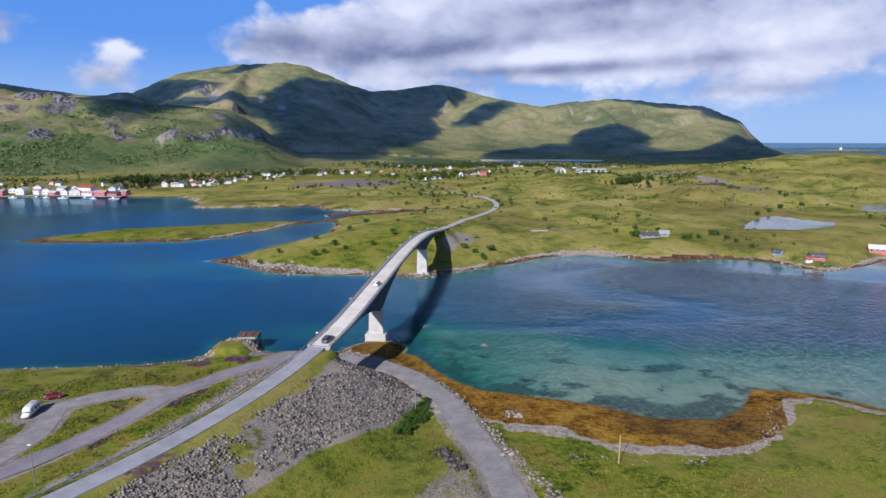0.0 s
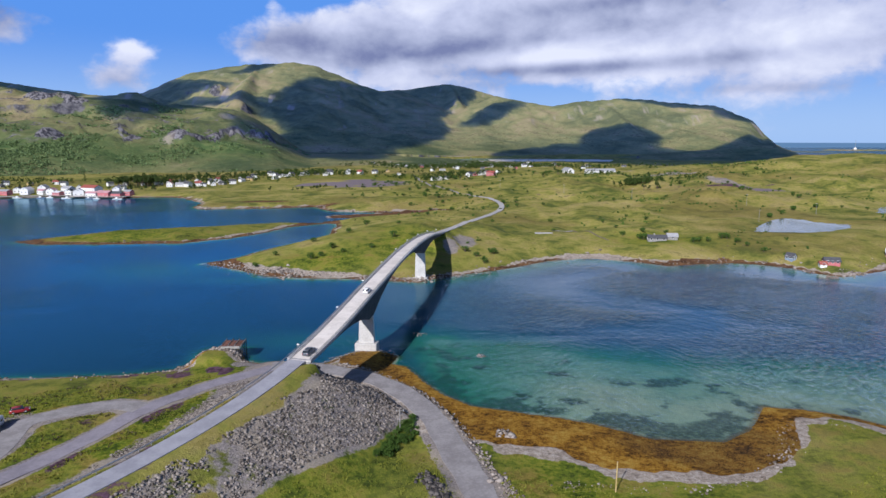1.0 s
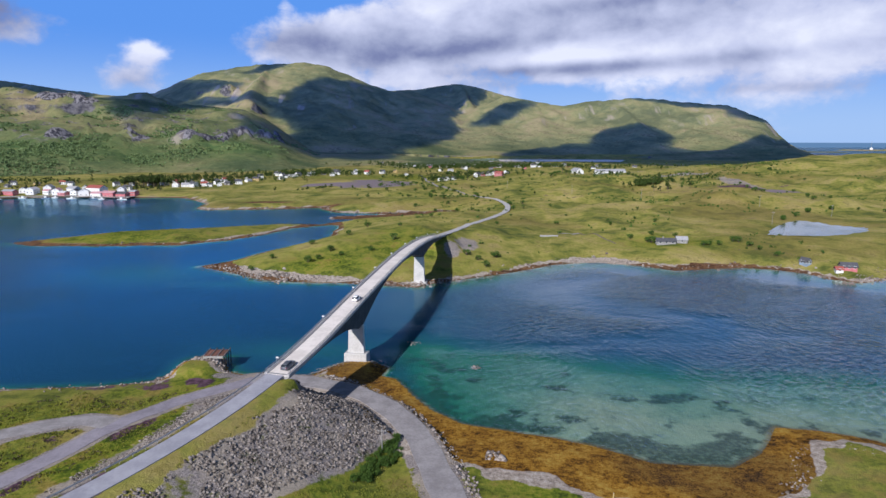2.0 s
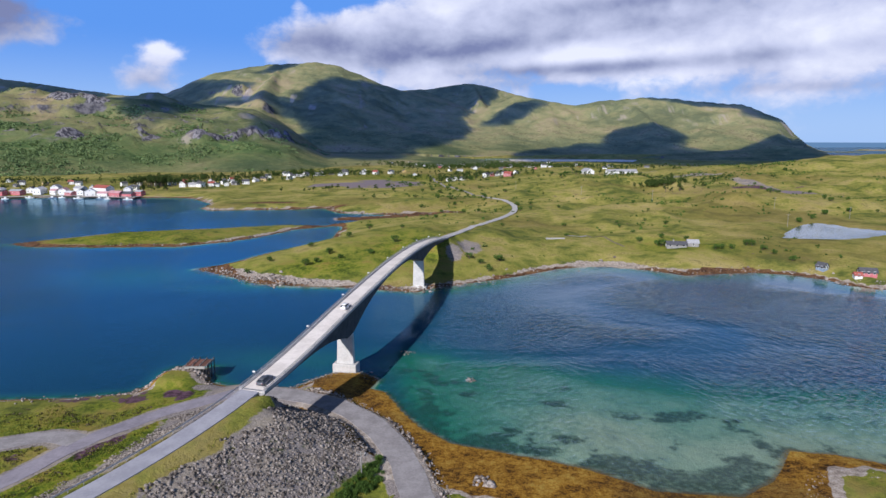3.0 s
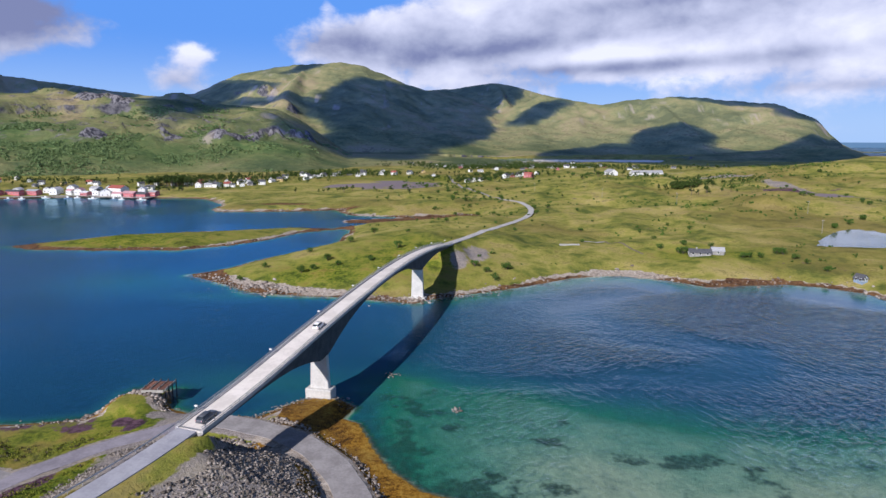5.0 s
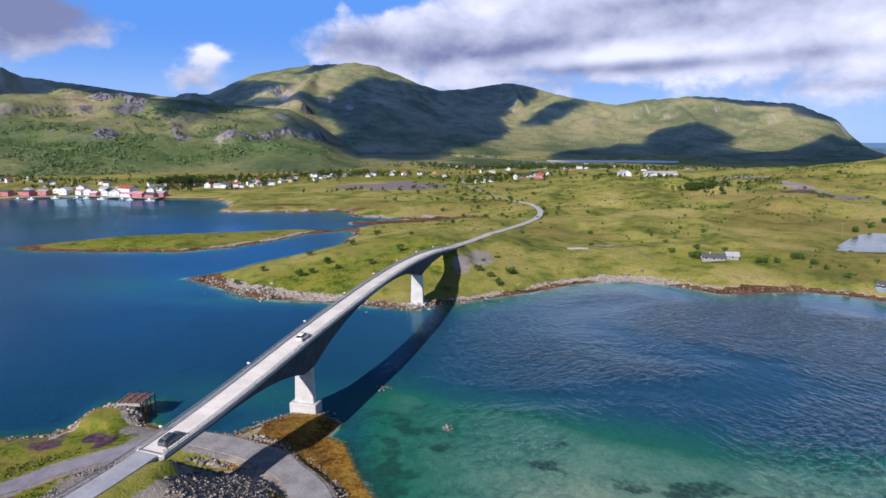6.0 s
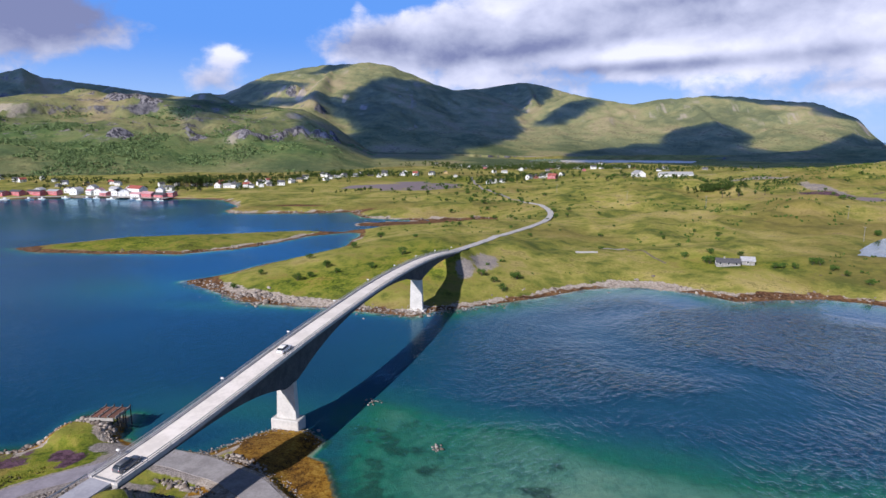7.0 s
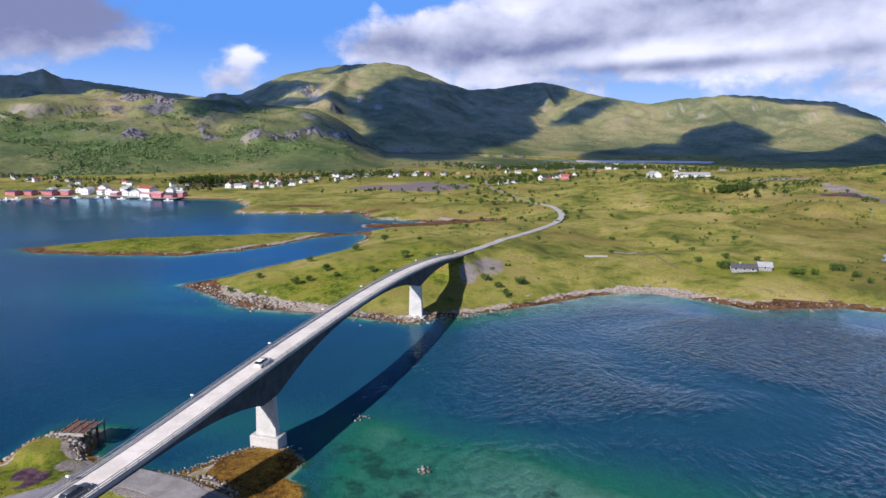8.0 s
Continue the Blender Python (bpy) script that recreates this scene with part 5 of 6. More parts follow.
# ---- grass and heather ----
def tufts(name, count, test, mat, tall, label, category, seed):
    """Low tufts of crossed blades in one mesh."""
    r = np.random.RandomState(seed)
    x, y = r.uniform(-135, 125, count), r.uniform(62, 192, count)
    z, d, dn, df, di, q, _ = land(x[None], y[None])
    z, d, dn, q = z[0], d[0], dn[0], q[0]
    roads = np.minimum.reduce([near_line(x, y, line)[0] for line in (SIDE_ROAD, LOW_ROAD, TRACK)])
    slope = (x > np.interp(y, ROAD_Y, ROAD_X)) & (stone_side(x, y) > -0.8) & ((q > verge(y)) | (y > 152))
    slope |= (x < np.interp(y, ROAD_Y, ROAD_X)) & (q < 26 + fbm(x, y, 9, 3, 77) * 9) & (y > 100)
    ok = (dn > 7) & (roads > 4.2) & (q > 5) & ~slope & ~((x > -30) & (dn < 27)) & (z > 1.8) & test(x, y) & (np.hypot(x + 60, y - 186) > 9)
    x, y, z = x[ok], y[ok], z[ok]
    n, k = len(x), 5
    a = r.uniform(0, 6.283, (n, k))
    s = tall * r.uniform(0.5, 1.4, (n, 1)) * r.uniform(0.7, 1.2, (n, k))
    ox, oy = r.normal(0, 0.28, (n, k)), r.normal(0, 0.28, (n, k))
    cx, cy = np.cos(a) * s * 0.55, np.sin(a) * s * 0.55
    bx, by, bz = x[:, None] + ox, y[:, None] + oy, z[:, None] + 0 * a
    lx, ly = r.normal(0, 0.4, (n, k)) * s, r.normal(0, 0.4, (n, k)) * s
    quad = [(bx - cx, by - cy, bz - 0.1), (bx + cx, by + cy, bz - 0.1), (bx + cx * 0.5 + lx, by + cy * 0.5 + ly, bz + s), (bx - cx * 0.5 + lx, by - cy * 0.5 + ly, bz + s * 0.9)]
    co = np.stack([np.stack(p, -1) for p in quad], 2).reshape(-1, 3)
    me = bpy.data.meshes.new(name)
    me.vertices.add(len(co))
    me.vertices.foreach_set("co", co.ravel())
    me.loops.add(len(co))
    me.loops.foreach_set("vertex_index", np.arange(len(co)))
    me.polygons.add(len(co) // 4)
    me.polygons.foreach_set("loop_start", np.arange(len(co) // 4) * 4)
    me.update(calc_edges=True)
    return tagged(part_of(name, me, mat, None, label), category=category, kind="stuff")


tufts("grass_tufts", 60000, lambda x, y: fbm(x, y, 8, 3, 61) > -0.14 + 0.10 * np.sin(x * 12.9 + y * 78.2), GRASS, 0.19, "rough green and straw-coloured tufts of grass", "grass", 1)
tufts("heather_tufts", 16000, lambda x, y: (fbm(x, y, 13, 4, 62) > 0.06 + 0.09 * np.sin(x * 12.9 + y * 78.2)) & (x < -44), HEATHER, 0.26, "dark clumps of heather and crowberry", "heather", 2)


# ---- trees and shrubs ----
def leaves(rnd, clumps, per, size):
    """Leaf sprays: small folded blades round each clump's centre."""
    vs, fs = [], []
    for cx, cy, cz, r in clumps:
        for _ in range(per):
            d = Vector((rnd.gauss(0, 1), rnd.gauss(0, 1), rnd.gauss(0, 1))).normalized() * r * rnd.random() ** 0.4
            p = Vector((cx, cy, cz)) + d
            m = Euler((rnd.uniform(0, 6.3), rnd.uniform(0, 6.3), rnd.uniform(0, 6.3))).to_matrix()
            s = size * rnd.uniform(0.6, 1.4)
            b = len(vs)
            vs += [p + m @ Vector(c) * s for c in ((-0.5, -0.3, 0), (0.5, -0.35, 0.08), (0.55, 0.3, 0), (-0.45, 0.4, 0.1))]
            fs.append((b, b + 1, b + 2, b + 3))
    return vs, fs


def tree(name, height, spread, label, group, seed, mat, shrub=False, per=26, size=0.34):
    rnd = random.Random(seed)
    root = empty(name, Matrix(), label, "shrub" if shrub else "tree", group)
    bm = bmesh.new()
    clumps = []
    trunk_h = height * (0.25 if shrub else 0.55)
    stems = 4 if shrub else 1
    for i in range(stems):
        lean = Vector((rnd.uniform(-0.3, 0.3), rnd.uniform(-0.3, 0.3), 1)) if shrub else Vector((0.05, 0.02, 1))
        top = lean * trunk_h
        tube(bm, (0, 0, -0.3), top, 0.035 * height * (0.6 if shrub else 1), 0.018 * height, 6)
        for k in range(5 if shrub else 9):
            a, u = rnd.uniform(0, 6.28), rnd.uniform(0.35, 1.0)
            r = spread * rnd.uniform(0.25, 0.85) * (1.15 - 0.5 * u)
            e = Vector((math.cos(a) * r, math.sin(a) * r, height * (0.30 + 0.60 * u) if not shrub else height * rnd.uniform(0.35, 0.85)))
            tube(bm, top * rnd.uniform(0.5, 1.0), e, 0.012 * height, 0.004 * height, 5)
            clumps.append((*e, spread * rnd.uniform(0.26, 0.42)))
    part("trunk", bm, BARK, root)
    part_of("crown", mesh("crown", *leaves(rnd, clumps, per, size * height / 4)), mat, root, "ragged crown of small green leaves")
    return root


TREES = [tree("birch_tree", 6.5, 2.6, "small round-crowned dark green birch tree", "trees round the village", 31 + i, LEAF, per=24, size=0.30) for i in range(3)]
SHRUBS = [tree("willow_shrub", 2.2, 1.7, "low dark green willow shrub in the meadow", "shrubs in the meadow", 41 + i, SHRUB, True, per=16, size=0.42) for i in range(3)]
used = set()


def plant(protos, x, y, scale, rnd):
    p = protos[rnd.randrange(len(protos))]
    z = float(heights([(x, y)])[0])
    if z < 0.4:
        return
    m = Matrix.Translation((x, y, z)) @ Matrix.Rotation(rnd.uniform(0, 6.28), 4, "Z") @ Matrix.Diagonal((scale * rnd.uniform(0.85, 1.2), scale * rnd.uniform(0.85, 1.2), scale, 1))
    if p.name not in used:
        used.add(p.name)
        p.matrix_basis = m
    else:
        q = copy_thing(p, Matrix())
        q.matrix_basis = m


rnd = random.Random(5)
# dense willow thicket beside the gravel road
THICKET = [(-12.0, 128), (-8.8, 138), (-4.2, 150.5), (-1.9, 146.5), (-3.2, 139.6), (-7.6, 130)]
n = 0
while n < 95:
    x, y = rnd.uniform(-13, -1.5), rnd.uniform(127, 151)
    if inside(np.array([[x]]), np.array([[y]]), THICKET)[0, 0] < 0.3:
        continue
    plant(SHRUBS, x, y, rnd.uniform(0.38, 0.62), rnd)
    n += 1
for x, y, s in [(123.3, 396, 1.9), (121.5, 398, 1.5), (151, 387, 1.5), (155, 388, 1.3), (160, 387, 1.4), (170, 392, 1.7), (173, 391, 1.8), (176, 385, 1.5), (179, 377, 1.3), (183, 365, 1.3)]:
    plant(SHRUBS, x, y, s, rnd)
# scattered over the meadows
n = 0
while n < 168:
    x, y = rnd.uniform(-110, 420), rnd.uniform(330, 900)
    k = float(fbm(np.array([[x]]), np.array([[y]]), 120, 3, 15)[0, 0])
    if rnd.random() > 0.12 + 4 * k or (abs(x) < 16 and y < 480) or inside(np.array([[x]]), np.array([[y]]), POND_SHORE)[0, 0] > -2:
        continue
    plant(SHRUBS, x, y, rnd.uniform(0.4, 1.1) * (1 + y / 900), rnd)
    n += 1
for _ in range(14):
    plant(SHRUBS, *rnd.choice([(250, 495), (270, 516), (292, 540), (318, 552), (340, 552)]), rnd.uniform(0.8, 1.9), rnd)
for x, y in [(-70, 335), (-55, 345), (-75, 365), (-40, 352), (-58, 385), (-30, 375), (-92, 345), (-30, 410), (-62, 352), (-66, 340), (18, 345), (22, 338), (12, 350), (28, 352), (-52, 420)]:
    plant(SHRUBS, x, y, rnd.uniform(1.0, 1.9), rnd)
# trees and hedges of the village
for cx, cy, ra, rb, k in [(-440, 775, 14, 6, 10), (-395, 790, 26, 8, 18), (-330, 820, 10, 5, 8), (-360, 905, 60, 16, 16), (-300, 990, 60, 22, 18), (-210, 1060, 70, 20, 20), (-80, 1090, 60, 20, 10), (20, 960, 60, 40, 30), (0, 860, 40, 20, 18), (80, 1010, 50, 30, 14),
                          (250, 860, 40, 10, 16), (140, 800, 30, 12, 10), (-170, 770, 50, 8, 14), (-560, 790, 60, 12, 14), (-640, 850, 60, 20, 12), (200, 700, 90, 30, 10)]:
    for _ in range(k):
        plant(TREES, cx + rnd.gauss(0, ra * 0.6), cy + rnd.gauss(0, rb * 0.6), rnd.uniform(0.6, 1.25), rnd)


for _ in range(34):
    plant(TREES, rnd.uniform(-446, -386), rnd.uniform(842, 866), rnd.uniform(1.5, 2.4), rnd)


def woods(spots, seed):
    """Far trees too small to pick apart: stems and leaf clumps in one mesh."""
    rnd = random.Random(seed)
    vs, fs = [], []
    for cx, cy, ra, rb, k in spots:
        pts = [(cx + rnd.gauss(0, ra * 0.6), cy + rnd.gauss(0, rb * 0.6)) for _ in range(k)]
        for (x, y), z in zip(pts, heights(pts)):
            h = rnd.uniform(4.5, 8.5)
            clumps = [(x + rnd.gauss(0, 1.3), y + rnd.gauss(0, 1.3), float(z) + h * rnd.uniform(0.35, 0.95), rnd.uniform(0.9, 1.7)) for _ in range(6)]
            v, f = leaves(rnd, clumps, 9, 0.95)
            b = len(vs)
            vs += v + [Vector((x - 0.12, y, z - 0.3)), Vector((x + 0.12, y, z - 0.3)), Vector((x, y, z + h * 0.7))]
            fs += [tuple(i + b for i in q) for q in f] + [(len(vs) - 3, len(vs) - 2, len(vs) - 1)]
    return tagged(part_of("woods", mesh("woods", vs, fs), LEAF, None, "dark belts of low trees about the village"), category="woods", kind="stuff")


woods([(-345, 870, 60, 14, 25), (-240, 1010, 80, 20, 70), (-60, 1000, 90, 20, 45), (215, 725, 22, 6, 60), (120, 1270, 190, 22, 200), (-20, 1390, 170, 45, 150), (160, 1480, 140, 40, 120), (-150, 1470, 80, 30, 50), (60, 1600, 200, 30, 90), (-330, 950, 90, 30, 60), (-220, 1080, 110, 25, 70), (30, 1030, 60, 30, 50), (-600, 880, 120, 30, 60), (-20, 930, 40, 20, 30), (330, 1150, 120, 30, 40), (-460, 886, 26, 10, 34), (-425, 893, 24, 10, 30), (-440, 945, 50, 14, 40), (-390, 940, 50, 14, 40), (80, 1345, 170, 22, 230), (-418, 884, 18, 8, 26), (-382, 874, 12, 8, 12), (-330, 900, 60, 8, 14), (-250, 1030, 70, 12, 40), (100, 1500, 200, 40, 160), (255, 800, 60, 14, 40), (-740, 905, 40, 10, 30), (-310, 955, 20, 8, 18)], 3)


def hill_scrub(count, seed):
    """Bushes on the near hillside, too many to tell apart."""
    rnd = random.Random(seed)
    g = MOUNTAIN_GRID
    xs, ys, h = g["xs"], g["ys"], g["h"]
    vs, fs, n = [], [], 0
    while n < count:
        x, y = rnd.uniform(-1450, -380), rnd.uniform(880, 1750)
        i, j = int((y - ys[0]) / 11.0), int((x - xs[0]) / 13.0)
        z = float(h[i:i + 2, j:j + 2].mean())
        a, b = np.array([x]), np.array([y])
        thick = float(near_any(a, b, [(-990, 1240, 200, 90), (-800, 1140, 200, 70), (-660, 1180, 170, 60), (-560, 1430, 90, 60)])[0])
        k = float(fbm(a, b, 80, 4, 47)[0]) * 3.0 + thick * 0.42 - z / 420
        if z < 8 or rnd.random() > k:
            continue
        s = rnd.uniform(1.1, 2.7)
        v, f = leaves(rnd, [(x + rnd.gauss(0, s), y + rnd.gauss(0, s), z + s * rnd.uniform(0.3, 1.0), s * rnd.uniform(0.6, 1.0)) for _ in range(3)], 7, s * 0.8)
        o = len(vs)
        vs += v
        fs += [tuple(q + o for q in p) for p in f]
        n += 1
    return tagged(part_of("scrub", mesh("scrub", vs, fs), HILL_LEAF, None, "green birch scrub on the hillside"), category="scrub", kind="stuff")


hill_scrub(4200, 9)


def meadow_scrub(count, seed):
    """Small dark bushes and rush tufts strewn over the meadows."""
    rnd = random.Random(seed)
    pts = []
    while len(pts) < count:
        x, y = rnd.uniform(-120, 480), rnd.uniform(325, 1000)
        k = float(fbm(np.array([x]), np.array([y]), 70, 4, 48)[0])
        if rnd.random() < 0.10 + 3.2 * k:
            pts.append((x, y))
    a = np.array(pts)
    z, d, dn, df, _, _, _ = [v[0] for v in land(a[None, :, 0], a[None, :, 1])]
    road = np.minimum(near_line(a[:, 0], a[:, 1], FAR_ROAD + INLAND_ROAD[1:])[0], near_line(a[:, 0], a[:, 1], FARM_TRACK)[0])
    pond_edge = np.maximum(inside(a[None, :, 0], a[None, :, 1], POND_SHORE), inside(a[None, :, 0], a[None, :, 1], POND_B))[0]
    vs, fs = [], []
    for (x, y), h, ok in zip(pts, z, (df > 12) & (road > 7) & (pond_edge < -3)):
        if not ok:
            continue
        s = rnd.uniform(0.35, 1.0) * (1 + y / 1200)
        v, f = leaves(rnd, [(x + rnd.gauss(0, s), y + rnd.gauss(0, s), float(h) + s * rnd.uniform(0.2, 0.6), s * rnd.uniform(0.6, 1.0)) for _ in range(2)], 7, s * 0.75)
        o = len(vs)
        vs += v
        fs += [tuple(q + o for q in p) for p in f]
    return tagged(part_of("meadow_scrub", mesh("meadow_scrub", vs, fs), SHRUB, None, "small dark bushes and rush tufts strewn over the meadow"), category="scrub", kind="stuff")


meadow_scrub(1100, 10)


# ---- houses ----
def gable(bm, w, l, h, rise):
    """A solid body with two gables, along y."""
    a = [bm.verts.new(p) for p in ((-w / 2, -l / 2, -1.2), (w / 2, -l / 2, -1.2), (w / 2, -l / 2, h), (0, -l / 2, h + rise), (-w / 2, -l / 2, h))]
    b = [bm.verts.new((v.co.x, l / 2, v.co.z)) for v in a]
    bm.faces.new(a)
    bm.faces.new(b[::-1])
    for i in range(5):
        bm.faces.new((a[i], b[i], b[(i + 1) % 5], a[(i + 1) % 5]))
    bmesh.ops.recalc_face_normals(bm, faces=bm.faces)
    return bm


def roof_slab(w, l, h, rise, side):
    over, th = 0.45, 0.18
    bm = bmesh.new()
    run = w / 2 + over
    drop = rise / (w / 2) * over
    pts = [(0, h + rise + 0.02), (side * run, h - drop + 0.02), (side * run, h - drop + th), (0, h + rise + th + 0.04)]
    a = [bm.verts.new((x, -l / 2 - over, z)) for x, z in pts]
    b = [bm.verts.new((x, l / 2 + over, z)) for x, z in pts]
    bm.faces.new(a)
    bm.faces.new(b[::-1])
    for i in range(4):
        bm.faces.new((a[i], b[i], b[(i + 1) % 4], a[(i + 1) % 4]))
    bmesh.ops.recalc_face_normals(bm, faces=bm.faces)
    return bm


def window(parent, m, w=1.0, h=1.2):
    bm = bmesh.new()
    for x0, x1, z0, z1 in ((-w / 2 - 0.1, -w / 2, -h / 2 - 0.1, h / 2 + 0.1), (w / 2, w / 2 + 0.1, -h / 2 - 0.1, h / 2 + 0.1), (-w / 2, w / 2, h / 2, h / 2 + 0.1), (-w / 2, w / 2, -h / 2 - 0.1, -h / 2)):
        box(bm, x0, x1, -0.06, 0.03, z0, z1)
    f = part("window", bm, WHITE, parent, "white window frame", at=m)
    part("pane", box(bmesh.new(), -w / 2, w / 2, -0.02, 0.02, -h / 2, h / 2), GLASS, f, "dark glass pane")


def house(w, l, h, rise, wall, roof, label, category="house", group="", chimney=True, rows=1, windows=3, door=True, name="house"):
    root = empty(name, Matrix(), label, category, group)
    part("wall", gable(bmesh.new(), w, l, h, rise), wall, root)
    for s in (-1, 1):
        part("roof", roof_slab(w, l, h, rise, s), roof, root)
    if chimney:
        part("chimney", box(bmesh.new(), -0.35, 0.35, l * 0.12, l * 0.12 + 0.7, h + rise - 0.4, h + rise + 0.9, 0.03), DARK_CONCRETE, root)
    for s in (-1, 1):
        for r in range(rows):
            for i in range(windows):
                y = (i + 0.5) / windows * l - l / 2
                if door and s > 0 and r == 0 and i == windows // 2:
                    continue
                window(root, Matrix.Translation((s * w / 2, y, 1.6 + r * 2.6)) @ Matrix.Rotation(s * math.pi / 2, 4, "Z"))
        for x in (-w / 4, w / 4):
            window(root, Matrix.Translation((x, s * l / 2, 1.6)) @ Matrix.Rotation(math.pi if s > 0 else 0, 4, "Z"))
        window(root, Matrix.Translation((0, s * l / 2, h + rise * 0.25)) @ Matrix.Rotation(math.pi if s > 0 else 0, 4, "Z"), 0.8, 0.9)
    if door:
        d = part("door", box(bmesh.new(), w / 2 - 0.02, w / 2 + 0.07, -0.5 + (0.5 - (windows % 2) * 0.5) * l / windows, 0.5 + (0.5 - (windows % 2) * 0.5) * l / windows, 0, 2.05), GREYBOARD, root, "plain boarded door")
    return root


def stand(ob, x, y, turn, copy=True, lift=0.0, size=1.0):
    m = Matrix.Translation((x, y, float(heights([(x, y)])[0]) + lift)) @ Matrix.Rotation(radians(turn), 4, "Z") @ Matrix.Scale(size, 4)
    if copy:
        return copy_thing(ob, m)
    ob.matrix_basis = m
    return ob


V = "houses of the village"
KINDS = [house(8.6, 12, 5.4, 3.0, WHITE, SLATE, "white wooden house with a dark slate roof", group=V, rows=2),
         house(8.4, 11, 5.2, 3.0, WHITE, REDROOF, "white wooden house with a red roof", group=V, rows=2),
         house(8.6, 14, 3.6, 2.8, WHITE, GREYROOF, "low white bungalow with a grey roof", group=V),
         house(8, 11, 5.0, 2.9, RED, SLATE, "red wooden house with a dark slate roof", group=V, rows=2),
         house(8, 11, 5.0, 2.8, YELLOW, SLATE, "ochre wooden house with a dark slate roof", group=V, rows=2),
         house(8, 12, 3.2, 2.6, GREYBOARD, SLATE, "grey weathered wooden house with a slate roof", group=V)]
set_down = set()
rnd = random.Random(8)
SITES = [(-374, 845, 1), (-362, 850, 2), (-350, 846, 0), (-341, 858, 1), (-331, 851, 0), (-322, 862, 2), (-313, 872, 5), (-356, 866, 0), (-345, 874, 1), (-332, 880, 0), (-366, 870, 0), (-303, 884, 0), (-446, 868, 2), (-462, 858, 0), (-420, 866, 0), (-748, 902, 0), (-735, 890, 2), (-690, 868, 0), (-675, 862, 1), (-299, 966, 0), (-258, 990, 2), (-262, 970, 0), (-199, 1012, 0), (-176, 1098, 0),
         (-402, 872, 0), (-392, 885, 1), (-380, 893, 2), (-372, 880, 0), (-360, 900, 0), (-352, 888, 5), (-344, 905, 0), (-335, 915, 1), (-330, 900, 2), (-318, 918, 5), (-308, 930, 0), (-300, 915, 2), (-292, 925, 4),
         (-270, 985, 0), (-250, 1000, 0), (-236, 1010, 2), (-228, 1018, 0), (-218, 1035, 5), (-240, 1060, 0), (-205, 1075, 0), (-196, 1040, 0), (-170, 1050, 2), (-150, 1060, 1), (-128, 1085, 0), (-262, 950, 2), (-110, 1120, 4), (-285, 1010, 0),
         (-84, 1045, 2), (-22, 905, 0), (-14, 915, 2), (-5, 900, 0), (30, 965, 0), (40, 985, 3), (48, 970, 0), (58, 985, 0), (66, 972, 3), (52, 1005, 0), (64, 1020, 2), (78, 1030, 0), (38, 1030, 5),
         (-120, 1430, 0), (-100, 1400, 2), (-70, 1440, 0), (-40, 1380, 1), (-20, 1420, 0), (10, 1400, 0), (35, 1440, 2), (60, 1420, 0), (90, 1460, 0), (120, 1440, 4), (150, 1480, 0), (180, 1460, 2), (210, 1500, 0), (240, 1480, 0), (20, 1340, 5), (80, 1350, 0), (-60, 1330, 3),
         (-140, 1500, 0), (-90, 1520, 2), (-180, 1470, 0), (-20, 1640, 0), (30, 1660, 0), (80, 1640, 2), (120, 1680, 0), (200, 1650, 0), (-600, 850, 0), (-640, 880, 2), (-560, 840, 4), (-520, 850, 0), (-680, 905, 0), (-585, 820, 5), (-540, 865, 1), (-470, 800, 0), (-418, 805, 0)]
for _ in range(30):
    x, y = rnd.uniform(-120, 330), rnd.uniform(1180, 1480)
    SITES.append((x, y, rnd.choice([0, 0, 2, 5, 5, 3])))
for x, y, k in SITES:
    ob = KINDS[k]
    t = rnd.choice([20, 65, 95, 110, 150]) + rnd.uniform(-8, 8)
    size = rnd.uniform(0.70, 0.95)
    stand(ob, x, y, t, ob.name in set_down, size=size)
    set_down.add(ob.name)

# farm buildings and the houses along the bay
stand(house(11, 46, 4.5, 3.2, WHITE, GREYROOF, "long white barn with a pale sheet roof", "barn", windows=8, chimney=False, name="barn"), 232, 985, -80, False)
stand(house(12, 20, 6.0, 4.0, WHITE, GREYROOF, "tall white barn with a steep roof", "barn", windows=3, rows=2, chimney=False, name="barn"), 178, 962, 15, False)
stand(house(8, 12, 4.2, 2.6, RED, REDROOF, "red barn with a weathered red roof", "barn", windows=4, rows=2, chimney=False, name="barn"), 62, 950, 60, False)
stand(house(4.8, 11, 2.2, 1.5, GREYBOARD, SLATE, "low grey cottage with dark roof above the shore", "house", windows=3), 131, 393, 84, False)
stand(house(4.5, 6, 2.2, 1.6, GREYBOARD, GREYROOF, "small grey shed beside the cottage", "shed", windows=1, chimney=False, name="shed"), 140.5, 394, 84, False)
stand(house(3.6, 4.2, 2.0, 1.7, BLUEPAINT, SLATE, "small blue-grey cabin with a dark roof near the shore", "cabin", windows=2, chimney=False, name="cabin"), 190, 349, 25, False)
stand(house(4.2, 7.2, 1.9, 1.7, RED, SLATE, "red boathouse with a slate roof by the water", "boathouse", windows=3, chimney=False, name="boathouse"), 203, 334, 78, False)
stand(house(3.4, 3.2, 1.7, 1.1, WHITE, REDROOF, "white annex beside the red boathouse", "shed", windows=1, chimney=False, name="shed"), 197.8, 332.5, 78, False)
stand(house(5, 11, 2.6, 1.9, RED, PALEROOF, "long red boathouse with a pale roof", "boathouse", windows=4, chimney=False, name="boathouse"), 254, 358, 60, False)

